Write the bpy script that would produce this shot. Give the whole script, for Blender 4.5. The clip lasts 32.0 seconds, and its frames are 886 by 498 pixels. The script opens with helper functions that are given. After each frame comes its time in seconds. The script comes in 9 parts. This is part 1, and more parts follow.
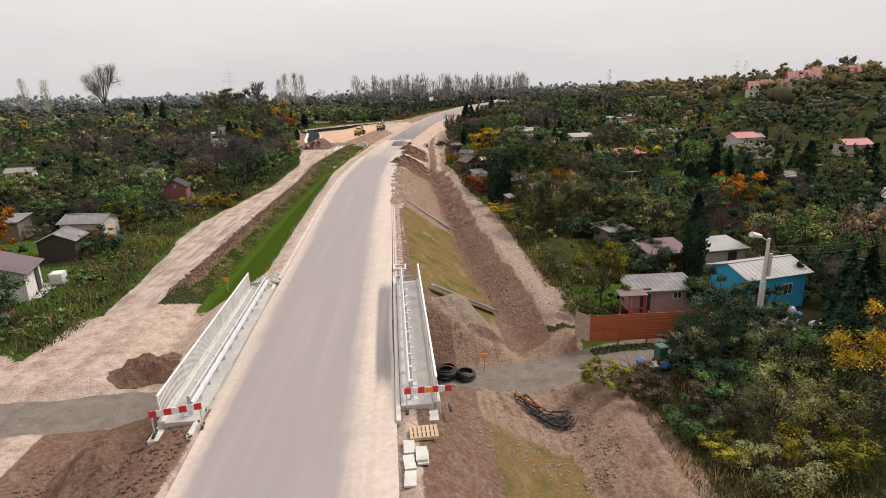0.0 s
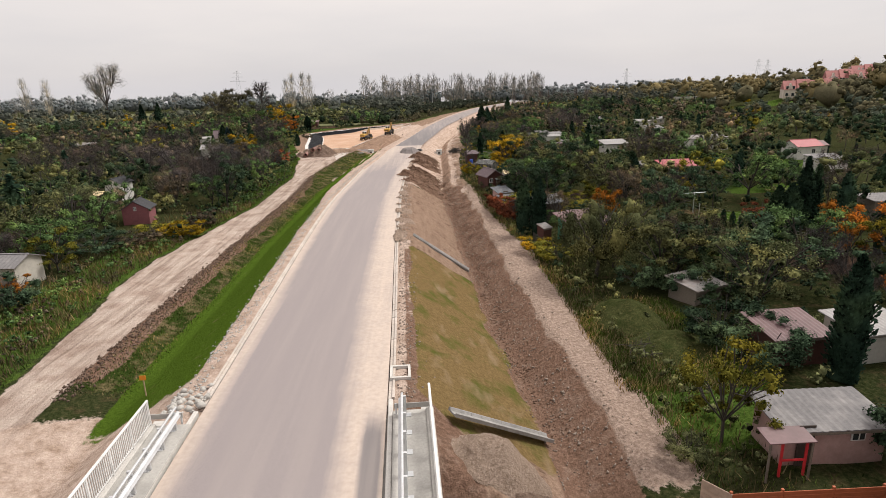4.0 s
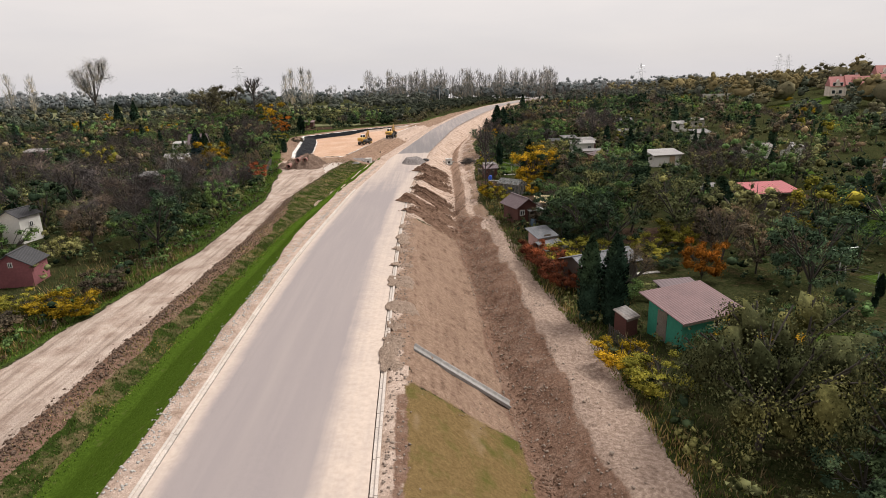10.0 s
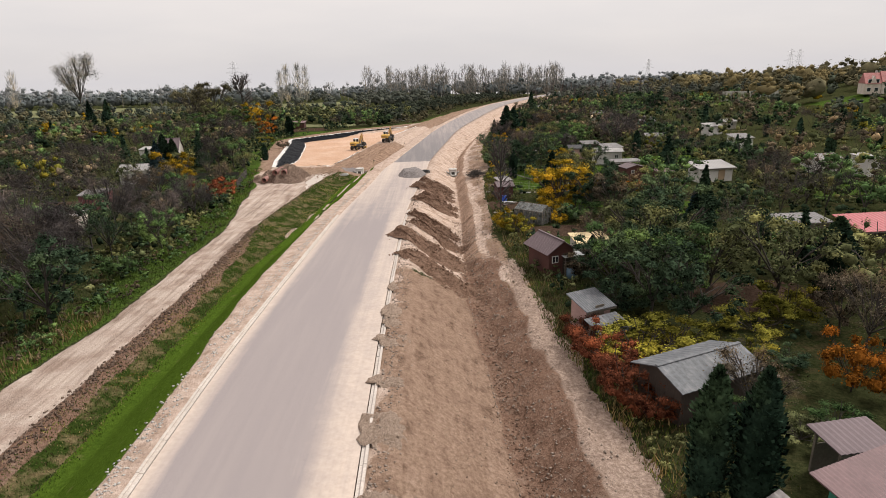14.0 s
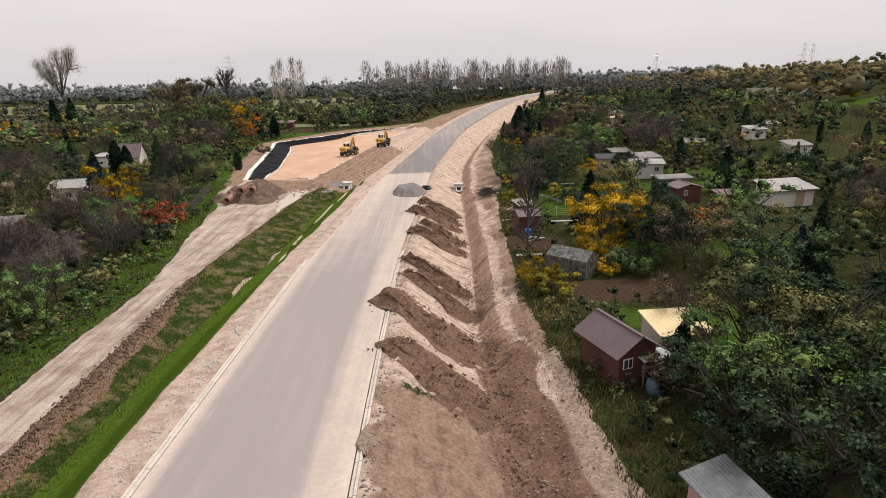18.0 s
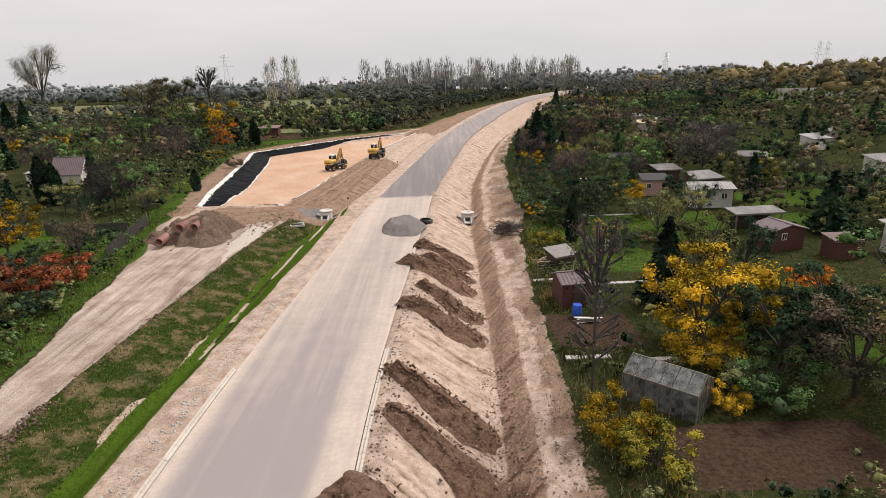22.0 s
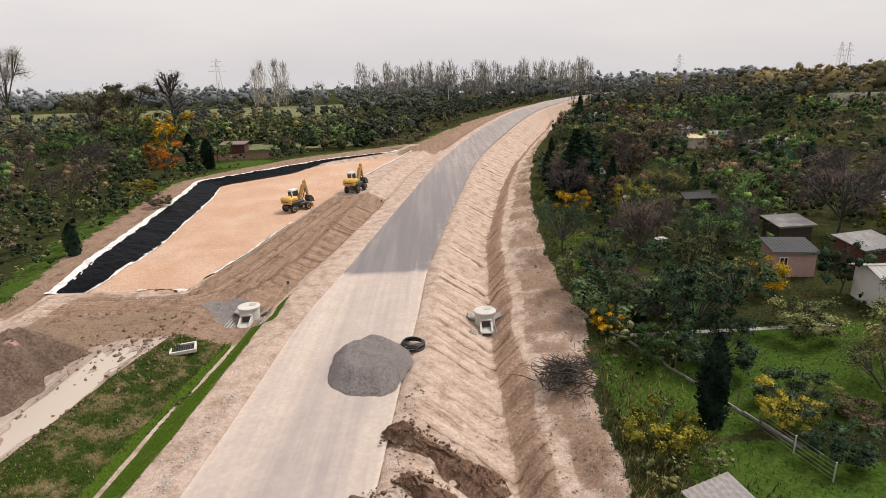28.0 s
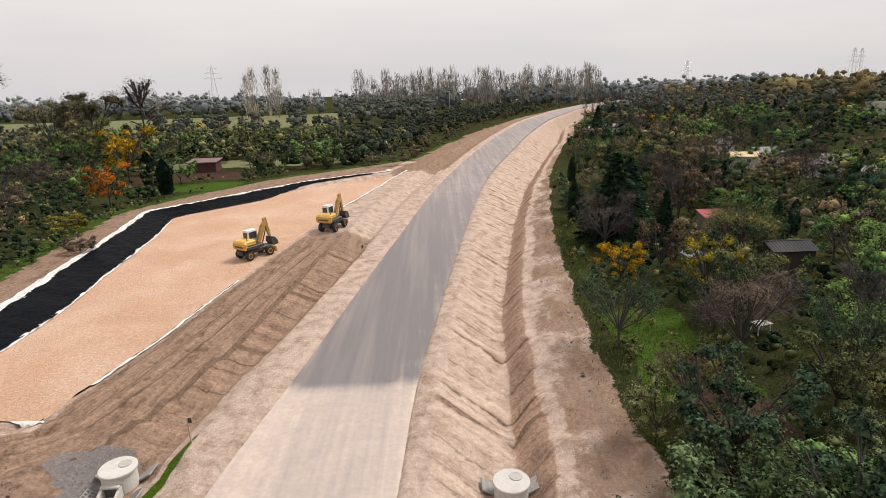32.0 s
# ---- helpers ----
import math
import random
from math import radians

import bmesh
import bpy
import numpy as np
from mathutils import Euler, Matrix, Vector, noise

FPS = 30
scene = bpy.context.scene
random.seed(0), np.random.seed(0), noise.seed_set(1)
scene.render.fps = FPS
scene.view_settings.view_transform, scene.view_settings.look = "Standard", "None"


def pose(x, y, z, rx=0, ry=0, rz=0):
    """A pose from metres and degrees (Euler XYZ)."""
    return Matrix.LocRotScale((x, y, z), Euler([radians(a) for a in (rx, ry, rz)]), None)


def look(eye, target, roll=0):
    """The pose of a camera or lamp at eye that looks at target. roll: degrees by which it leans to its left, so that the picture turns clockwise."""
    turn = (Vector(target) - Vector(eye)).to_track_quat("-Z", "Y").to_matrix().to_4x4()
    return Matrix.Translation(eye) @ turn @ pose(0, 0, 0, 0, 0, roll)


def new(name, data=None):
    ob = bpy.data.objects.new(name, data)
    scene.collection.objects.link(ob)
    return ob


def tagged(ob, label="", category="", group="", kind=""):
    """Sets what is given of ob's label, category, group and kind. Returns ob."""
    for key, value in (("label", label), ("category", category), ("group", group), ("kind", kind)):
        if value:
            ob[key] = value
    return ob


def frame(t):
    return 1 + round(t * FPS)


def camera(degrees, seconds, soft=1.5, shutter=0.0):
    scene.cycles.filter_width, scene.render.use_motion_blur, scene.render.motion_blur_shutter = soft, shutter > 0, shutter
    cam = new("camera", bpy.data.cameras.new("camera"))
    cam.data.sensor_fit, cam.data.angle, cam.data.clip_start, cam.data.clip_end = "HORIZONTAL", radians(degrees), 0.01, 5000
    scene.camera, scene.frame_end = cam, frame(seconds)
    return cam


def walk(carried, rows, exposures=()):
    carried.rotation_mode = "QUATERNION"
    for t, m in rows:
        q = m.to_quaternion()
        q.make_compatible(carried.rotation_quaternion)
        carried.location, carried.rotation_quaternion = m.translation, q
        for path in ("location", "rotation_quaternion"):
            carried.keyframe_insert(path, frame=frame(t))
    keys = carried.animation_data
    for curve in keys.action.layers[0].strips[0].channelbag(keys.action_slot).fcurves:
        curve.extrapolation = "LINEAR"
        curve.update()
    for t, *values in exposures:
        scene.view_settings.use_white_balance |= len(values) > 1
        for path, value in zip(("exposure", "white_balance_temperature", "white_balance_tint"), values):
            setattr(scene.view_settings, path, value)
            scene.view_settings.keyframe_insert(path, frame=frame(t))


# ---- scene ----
cam = camera(75.2, 32.0, soft=0.85)
METRES, EYE, TILT, LEAN, TURN = 140.35, 16.0, 0.0, 0.0, -2.8
ROWS = [
    (0.0, 0.0, 0.0, 0.0, -0.46, -16.2, 1.58),
    (0.5, -0.0003, 0.0142, 0.0001, -0.29, -16.19, 1.58),
    (1.0, -0.0007, 0.0284, 0.0001, -0.1, -16.21, 1.6),
    (1.5, -0.0011, 0.0427, 0.0002, 0.1, -16.22, 1.61),
    (2.0, -0.0017, 0.0571, 0.0002, 0.24, -16.21, 1.6),
    (2.5, -0.0022, 0.0713, 0.0003, 0.35, -16.21, 1.62),
    (3.0, -0.0027, 0.0854, 0.0003, 0.47, -16.2, 1.63),
    (3.5, -0.0035, 0.0993, 0.0003, 0.55, -16.18, 1.63),
    (5.5, -0.0061, 0.1526, 0.0003, 0.92, -16.16, 1.65),
    (6.0, -0.0067, 0.1658, 0.0004, 1.05, -16.16, 1.66),
    (6.5, -0.0074, 0.179, 0.0004, 1.08, -16.19, 1.67),
    (7.0, -0.0081, 0.1925, 0.0007, 1.09, -16.23, 1.66),
    (7.5, -0.009, 0.2062, 0.0009, 1.12, -16.27, 1.64),
    (8.0, -0.0098, 0.2202, 0.0012, 1.17, -16.3, 1.66),
    (8.5, -0.0105, 0.2342, 0.0015, 1.19, -16.36, 1.67),
    (9.0, -0.0114, 0.2482, 0.0016, 1.21, -16.4, 1.67),
    (9.5, -0.0118, 0.2624, 0.0016, 1.24, -16.48, 1.64),
    (10.0, -0.0123, 0.2775, 0.0019, 1.24, -16.57, 1.62),
    (10.5, -0.0128, 0.2925, 0.0024, 1.25, -16.6, 1.59),
    (11.0, -0.0134, 0.3074, 0.0029, 1.27, -16.68, 1.58),
    (11.5, -0.0139, 0.3227, 0.0032, 1.28, -16.76, 1.58),
    (12.0, -0.0148, 0.3381, 0.0035, 1.3, -16.85, 1.58),
    (12.5, -0.0154, 0.3535, 0.0038, 1.32, -16.89, 1.6),
    (13.0, -0.016, 0.3689, 0.0039, 1.34, -16.94, 1.61),
    (13.5, -0.0166, 0.3843, 0.0041, 1.34, -16.97, 1.62),
    (14.0, -0.0173, 0.3996, 0.0043, 1.36, -16.98, 1.63),
    (14.5, -0.0177, 0.4148, 0.0042, 1.38, -17.04, 1.62),
    (16.5, -0.0204, 0.4775, 0.0058, 1.43, -17.37, 1.52),
    (17.0, -0.0214, 0.4942, 0.0055, 1.47, -17.42, 1.55),
    (17.5, -0.0223, 0.5112, 0.0052, 1.48, -17.45, 1.55),
    (18.0, -0.023, 0.5283, 0.0048, 1.5, -17.46, 1.56),
    (18.5, -0.0237, 0.5455, 0.0046, 1.54, -17.49, 1.55),
    (19.0, -0.0244, 0.563, 0.0045, 1.55, -17.49, 1.57),
    (19.5, -0.0253, 0.5804, 0.0042, 1.57, -17.49, 1.58),
    (20.0, -0.026, 0.5977, 0.0038, 1.6, -17.48, 1.58),
    (20.5, -0.0268, 0.6151, 0.0038, 1.63, -17.52, 1.58),
    (21.0, -0.0275, 0.6326, 0.0034, 1.65, -17.53, 1.62),
    (21.5, -0.0282, 0.6502, 0.0033, 1.68, -17.54, 1.6),
    (22.0, -0.0289, 0.6679, 0.0031, 1.7, -17.5, 1.62),
    (22.5, -0.0297, 0.6851, 0.0029, 1.71, -17.46, 1.62),
    (23.0, -0.0304, 0.7024, 0.0027, 1.74, -17.48, 1.62),
    (23.5, -0.031, 0.7199, 0.0025, 1.75, -17.46, 1.62),
    (24.0, -0.0316, 0.7373, 0.0021, 1.77, -17.46, 1.63),
    (24.5, -0.0321, 0.7548, 0.0017, 1.78, -17.45, 1.64),
    (26.5, -0.0325, 0.8237, 0.0006, 1.89, -17.31, 1.84),
    (27.0, -0.0331, 0.8412, 0.0006, 1.92, -17.23, 1.84),
    (27.5, -0.0334, 0.8585, 0.0007, 1.94, -17.17, 1.87),
    (28.0, -0.034, 0.8757, 0.0012, 1.95, -17.13, 1.84),
    (28.5, -0.0346, 0.8927, 0.0014, 1.96, -17.04, 1.85),
    (29.0, -0.0351, 0.9095, 0.0016, 1.98, -16.97, 1.85),
    (29.5, -0.0355, 0.926, 0.0016, 2.0, -16.91, 1.85),
    (30.0, -0.0357, 0.9423, 0.0015, 2.0, -16.89, 1.85),
    (30.5, -0.0361, 0.958, 0.0016, 2.02, -16.78, 1.84),
    (31.0, -0.0364, 0.9726, 0.0014, 2.04, -16.66, 1.87),
    (31.5, -0.0367, 0.9863, 0.0014, 2.06, -16.57, 1.89),
    (32.0, -0.037, 0.9991, 0.0012, 2.08, -16.47, 1.9),
]
walk(cam, [(t, pose(0, 0, EYE, TILT, LEAN, TURN) @ pose(METRES * x, METRES * y, METRES * z, 90 + pitch, roll, yaw)) for t, x, y, z, yaw, pitch, roll in ROWS])

# ---- light ----
SUN_ELEVATION, SUN_TURN = radians(54), radians(62)
world = bpy.data.worlds.new("overcast_sky")
scene.world = world
world.use_nodes = True
wt = world.node_tree
wt.nodes.clear()


def wnode(kind, **values):
    n = wt.nodes.new(kind)
    for k, v in values.items():
        n.inputs[k].default_value = v
    return n


w_out = wnode("ShaderNodeOutputWorld")
w_bg = wnode("ShaderNodeBackground", Strength=1.0)
w_sky = wt.nodes.new("ShaderNodeTexSky")
w_sky.sky_type, w_sky.sun_disc = "NISHITA", False
w_sky.sun_elevation, w_sky.sun_rotation = SUN_ELEVATION, SUN_TURN
w_dim = wt.nodes.new("ShaderNodeVectorMath")
w_dim.operation = "SCALE"
w_dim.inputs["Scale"].default_value = 0.10
w_co = wt.nodes.new("ShaderNodeTexCoord")
w_sep = wt.nodes.new("ShaderNodeSeparateXYZ")
w_ramp = wt.nodes.new("ShaderNodeValToRGB")
w_noise = wnode("ShaderNodeTexNoise", Scale=2.2, Detail=5.0, Roughness=0.55)
w_map = wt.nodes.new("ShaderNodeMapping")
w_map.inputs["Scale"].default_value = (1, 1, 5)
w_cloud = wt.nodes.new("ShaderNodeValToRGB")
w_mul = wt.nodes.new("ShaderNodeMixRGB")
w_mul.blend_type = "MULTIPLY"
w_mul.inputs["Fac"].default_value = 1.0
w_mix = wt.nodes.new("ShaderNodeMixRGB")
w_mix.inputs["Fac"].default_value = 0.93
cr = w_ramp.color_ramp
cr.elements[0].position, cr.elements[0].color = 0.0, (0.735, 0.705, 0.72, 1)
cr.elements[1].position, cr.elements[1].color = 1.0, (1.06, 0.98, 0.95, 1)
for pos, col in ((0.03, (0.755, 0.715, 0.715, 1)), (0.10, (0.85, 0.795, 0.775, 1)), (0.2, (1.0, 0.92, 0.875, 1))):
    e = cr.elements.new(pos)
    e.color = col
cc = w_cloud.color_ramp
cc.elements[0].position, cc.elements[0].color = 0.3, (0.93, 0.935, 0.95, 1)
cc.elements[1].position, cc.elements[1].color = 0.7, (1.04, 1.03, 1.02, 1)
wl = wt.links.new
wl(w_co.outputs["Generated"], w_sep.inputs[0])
wl(w_sep.outputs["Z"], w_ramp.inputs["Fac"])
wl(w_co.outputs["Generated"], w_map.inputs["Vector"])
wl(w_map.outputs["Vector"], w_noise.inputs["Vector"])
wl(w_noise.outputs["Fac"], w_cloud.inputs["Fac"])
wl(w_ramp.outputs["Color"], w_mul.inputs["Color1"])
wl(w_cloud.outputs["Color"], w_mul.inputs["Color2"])
wl(w_sky.outputs["Color"], w_dim.inputs[0])
wl(w_dim.outputs["Vector"], w_mix.inputs["Color1"])
wl(w_mul.outputs["Color"], w_mix.inputs["Color2"])
wl(w_mix.outputs["Color"], w_bg.inputs["Color"])
wl(w_bg.outputs["Background"], w_out.inputs["Surface"])
sun = new("sun", bpy.data.lights.new("sun", "SUN"))
sun.data.energy, sun.data.angle, sun.data.color = 3.7, radians(22), (1.0, 0.95, 0.88)
sun.matrix_world = look((0, 0, 60), (0 - math.sin(SUN_TURN) * math.cos(SUN_ELEVATION), 0 - math.cos(SUN_TURN) * math.cos(SUN_ELEVATION), 60 - math.sin(SUN_ELEVATION)))
scene.view_settings.exposure = 0.0

# ---- geometry helpers ----
class Geo:
    """Collects vertices and faces for one mesh."""

    def __init__(self):
        self.v, self.f = [], []

    def add(self, verts, faces):
        n = len(self.v)
        self.v.extend(verts)
        self.f.extend([tuple(i + n for i in f) for f in faces])
        return self

    def quad(self, a, b, c, d):
        return self.add([a, b, c, d], [(0, 1, 2, 3)])

    def box(self, x, y, z, sx, sy, sz, rz=0.0, bev=0.0, rx=0.0, ry=0.0):
        """A box centred at x, y with its foot at z; bev rounds off its edges."""
        hx, hy, hz = sx / 2, sy / 2, sz / 2
        m = Matrix.Translation((x, y, z + hz)) @ Euler((rx, ry, rz)).to_matrix().to_4x4()
        if bev <= 0:
            vs = [(i * hx, j * hy, k * hz) for i in (-1, 1) for j in (-1, 1) for k in (-1, 1)]
            fs = [(0, 1, 3, 2), (4, 6, 7, 5), (0, 4, 5, 1), (2, 3, 7, 6), (0, 2, 6, 4), (1, 5, 7, 3)]
        else:
            b = min(bev, hx * 0.9, hy * 0.9, hz * 0.9)
            vs, fs = [], []
            outline = [(-hx + b, -hy), (hx - b, -hy), (hx, -hy + b), (hx, hy - b), (hx - b, hy), (-hx + b, hy), (-hx, hy - b), (-hx, -hy + b)]
            for zz, inset in ((-hz, b), (-hz + b, 0), (hz - b, 0), (hz, b)):
                for px_, py_ in outline:
                    vs.append((px_ * (1 - inset / hx), py_ * (1 - inset / hy), zz))
            for r in range(3):
                for i in range(8):
                    j = (i + 1) % 8
                    fs.append((r * 8 + i, r * 8 + j, r * 8 + 8 + j, r * 8 + 8 + i))
            fs.append(tuple(range(7, -1, -1)))
            fs.append(tuple(range(24, 32)))
        return self.add([tuple(m @ Vector(p)) for p in vs], fs)

    def tube(self, p0, p1, r0, r1=None, n=8, caps=True):
        r1 = r0 if r1 is None else r1
        p0, p1 = Vector(p0), Vector(p1)
        d = p1 - p0
        if d.length < 1e-6:
            return self
        q = d.to_track_quat("Z", "Y")
        vs, fs = [], []
        for p, r in ((p0, r0), (p1, r1)):
            for i in range(n):
                a = 2 * math.pi * i / n
                vs.append(tuple(p + q @ Vector((r * math.cos(a), r * math.sin(a), 0))))
        for i in range(n):
            j = (i + 1) % n
            fs.append((i, j, n + j, n + i))
        if caps:
            fs.append(tuple(range(n - 1, -1, -1)))
            fs.append(tuple(range(n, 2 * n)))
        return self.add(vs, fs)

    def hose(self, pts, r, n=6):
        """One bent round bar through the points."""
        pts = [Vector(p) for p in pts]
        vs, fs = [], []
        for k, p in enumerate(pts):
            d = pts[min(k + 1, len(pts) - 1)] - pts[max(k - 1, 0)]
            q = d.to_track_quat("Z", "Y") if d.length > 1e-6 else Vector((0, 0, 1)).to_track_quat("Z", "Y")
            vs += [tuple(p + q @ Vector((r * math.cos(2 * math.pi * i / n), r * math.sin(2 * math.pi * i / n), 0))) for i in range(n)]
            if k:
                fs += [((k - 1) * n + i, (k - 1) * n + (i + 1) % n, k * n + (i + 1) % n, k * n + i) for i in range(n)]
        fs += [tuple(range(n - 1, -1, -1)), tuple(range(len(vs) - n, len(vs)))]
        return self.add(vs, fs)

    def lathe(self, profile, n=20, x=0.0, y=0.0):
        """Turns (radius, z) pairs round the z axis."""
        vs, fs = [], []
        for r, z in profile:
            for i in range(n):
                a = 2 * math.pi * i / n
                vs.append((x + r * math.cos(a), y + r * math.sin(a), z))
        for k in range(len(profile) - 1):
            for i in range(n):
                j = (i + 1) % n
                fs.append((k * n + i, k * n + j, (k + 1) * n + j, (k + 1) * n + i))
        fs.append(tuple(range(n - 1, -1, -1)))
        fs.append(tuple(range((len(profile) - 1) * n, len(profile) * n)))
        return self.add(vs, fs)

    def prism(self, outline, axis, lo, hi):
        """Pulls a closed outline of (a, b) pairs along an axis: 'x' takes (y, z), 'y' takes (x, z), 'z' takes (x, y)."""
        n = len(outline)
        def put(a, b, c):
            return {"x": (c, a, b), "y": (a, c, b), "z": (a, b, c)}[axis]
        vs = [put(a, b, lo) for a, b in outline] + [put(a, b, hi) for a, b in outline]
        fs = [(i, (i + 1) % n, n + (i + 1) % n, n + i) for i in range(n)] + [tuple(range(n - 1, -1, -1)), tuple(range(n, 2 * n))]
        return self.add(vs, fs)

    def sheet(self, rows):
        """A net of faces over rows of equally many points."""
        m = len(rows[0])
        vs = [p for r in rows for p in r]
        fs = [(i * m + j, i * m + j + 1, (i + 1) * m + j + 1, (i + 1) * m + j) for i in range(len(rows) - 1) for j in range(m - 1)]
        return self.add(vs, fs)

    def mesh(self, name, mat, smooth=False):
        me = bpy.data.meshes.new(name)
        me.from_pydata(self.v, [], self.f)
        if mat:
            me.materials.append(mat)
        if smooth:
            me.shade_smooth()
        me.update()
        return me


def array_mesh(name, verts, faces, mat, smooth=False):
    """A mesh from numpy arrays: verts (n, 3), faces (m, 3 or 4)."""
    me = bpy.data.meshes.new(name)
    k = faces.shape[1]
    me.vertices.add(len(verts))
    me.vertices.foreach_set("co", np.ascontiguousarray(verts, dtype=np.float32).ravel())
    me.loops.add(faces.size)
    me.loops.foreach_set("vertex_index", np.ascontiguousarray(faces, dtype=np.int32).ravel())
    me.polygons.add(len(faces))
    me.polygons.foreach_set("loop_start", np.arange(0, faces.size, k, dtype=np.int32))
    if mat:
        me.materials.append(mat)
    me.update(calc_edges=True)
    if smooth:
        me.shade_smooth()
    return me


def thing(name, x, y, z, rz=0.0, label="", category="", group="", kind=""):
    ob = new(name)
    ob.empty_display_size = 0.3
    ob.matrix_basis = pose(x, y, z, 0, 0, rz)
    return tagged(ob, label, category, group, kind)


def part(name, geo, mat, parent, label="", smooth=False):
    me = geo.mesh(name, mat, smooth) if isinstance(geo, Geo) else geo
    ob = new(name, me)
    ob.parent = parent
    return tagged(ob, label)


def whole(name, geo, mat, label="", category="", group="", kind="", smooth=False):
    me = geo.mesh(name, mat, smooth) if isinstance(geo, Geo) else geo
    return tagged(new(name, me), label, category, group, kind)


def hashed(ix, iy, seed):
    h = np.sin(ix * 127.1 + iy * 311.7 + seed * 74.7) * 43758.5453
    return h - np.floor(h)


def vnoise(x, y, scale, seed=0):
    x, y = np.asarray(x, float) / scale, np.asarray(y, float) / scale
    ix, iy = np.floor(x), np.floor(y)
    fx, fy = x - ix, y - iy
    fx, fy = fx * fx * (3 - 2 * fx), fy * fy * (3 - 2 * fy)
    a, b = hashed(ix, iy, seed), hashed(ix + 1, iy, seed)
    c, d = hashed(ix, iy + 1, seed), hashed(ix + 1, iy + 1, seed)
    return (a * (1 - fx) + b * fx) * (1 - fy) + (c * (1 - fx) + d * fx) * fy


def fbm(x, y, scale, seed=0, octaves=4):
    total, amp, norm = 0.0, 1.0, 0.0
    for o in range(octaves):
        total = total + amp * vnoise(x, y, scale / 2 ** o, seed + o)
        norm += amp
        amp *= 0.5
    return total / norm - 0.5


def ramp(v, lo, hi):
    t = np.clip((np.asarray(v, float) - lo) / (hi - lo), 0, 1)
    return t * t * (3 - 2 * t)


def curve(keys, soft=6.0):
    """A smooth line through (y, value) pairs."""
    ky, kv = [k[0] for k in keys], [k[1] for k in keys]
    offs = np.linspace(-soft, soft, 7)

    def f(y):
        y = np.asarray(y, float)
        return sum(np.interp(y + o, ky, kv) for o in offs) / len(offs)
    return f


# ---- materials ----
def material(name):
    m = bpy.data.materials.new(name)
    m.use_nodes = True
    nt = m.node_tree
    return m, nt, nt.nodes["Principled BSDF"]


def node(nt, kind, **values):
    n = nt.nodes.new(kind)
    for k, v in values.items():
        n.inputs[k].default_value = v
    return n


def noise_node(nt, scale, detail=4.0, rough=0.55, stretch=None):
    co = nt.nodes.new("ShaderNodeNewGeometry")
    n = node(nt, "ShaderNodeTexNoise", Scale=scale, Detail=detail, Roughness=rough)
    if stretch:
        mp = nt.nodes.new("ShaderNodeMapping")
        mp.inputs["Scale"].default_value = stretch
        nt.links.new(co.outputs["Position"], mp.inputs["Vector"])
        nt.links.new(mp.outputs["Vector"], n.inputs["Vector"])
    else:
        nt.links.new(co.outputs["Position"], n.inputs["Vector"])
    return n.outputs["Fac"]


def ramp_node(nt, fac, stops):
    r = nt.nodes.new("ShaderNodeValToRGB")
    els = r.color_ramp.elements
    els[0].position, els[0].color = stops[0][0], (*stops[0][1], 1)
    els[1].position, els[1].color = stops[-1][0], (*stops[-1][1], 1)
    for p, c in stops[1:-1]:
        els.new(p).color = (*c, 1)
    nt.links.new(fac, r.inputs["Fac"])
    return r.outputs["Color"]


def mix_node(nt, fac, a, b, blend="MIX"):
    n = nt.nodes.new("ShaderNodeMixRGB")
    n.blend_type = blend
    for sock, val in (("Fac", fac), ("Color1", a), ("Color2", b)):
        if isinstance(val, (int, float)):
            n.inputs[sock].default_value = val
        elif isinstance(val, tuple):
            n.inputs[sock].default_value = (*val, 1)
        else:
            nt.links.new(val, n.inputs[sock])
    return n.outputs["Color"]


def math_node(nt, op, a, b=0.0, clamp=False):
    n = nt.nodes.new("ShaderNodeMath")
    n.operation, n.use_clamp = op, clamp
    for i, val in enumerate((a, b)):
        if isinstance(val, (int, float)):
            n.inputs[i].default_value = val
        else:
            nt.links.new(val, n.inputs[i])
    return n.outputs[0]


def bump_node(nt, bsdf, height, strength=0.4, distance=0.05):
    b = node(nt, "ShaderNodeBump", Strength=strength, Distance=distance)
    nt.links.new(height, b.inputs["Height"])
    nt.links.new(b.outputs["Normal"], bsdf.inputs["Normal"])


def grey(t, k):
    return tuple(min(1.0, c * k) for c in t)


MADE = {}


def plain(name, col, rough=0.7, metal=0.0, spread=0.25, fine=6.0, coarse=0.7, bump=0.15, stretch=None, stain=None):
    """A surface of one base colour with grain and larger stains."""
    if name in MADE:
        return MADE[name]
    m, nt, b = material(name)
    f = noise_node(nt, fine, 5, 0.6, stretch)
    c = noise_node(nt, coarse, 4, 0.6)
    fine_col = ramp_node(nt, f, [(0.3, grey(col, 1 - spread)), (0.7, grey(col, 1 + spread * 0.7))])
    dirt = stain or grey(col, 0.55)
    full = mix_node(nt, ramp_node(nt, c, [(0.48, (0, 0, 0)), (0.75, (0.6, 0.6, 0.6))]), fine_col, dirt)
    info = nt.nodes.new("ShaderNodeObjectInfo")
    tone = math_node(nt, "ADD", math_node(nt, "MULTIPLY", info.outputs["Random"], 0.16), 0.92)
    full = mix_node(nt, 1.0, full, tone, "MULTIPLY")
    nt.links.new(full, b.inputs["Base Color"])
    b.inputs["Roughness"].default_value = rough
    b.inputs["Metallic"].default_value = metal
    if bump:
        bump_node(nt, b, f, bump, 0.03)
    MADE[name] = m
    return m


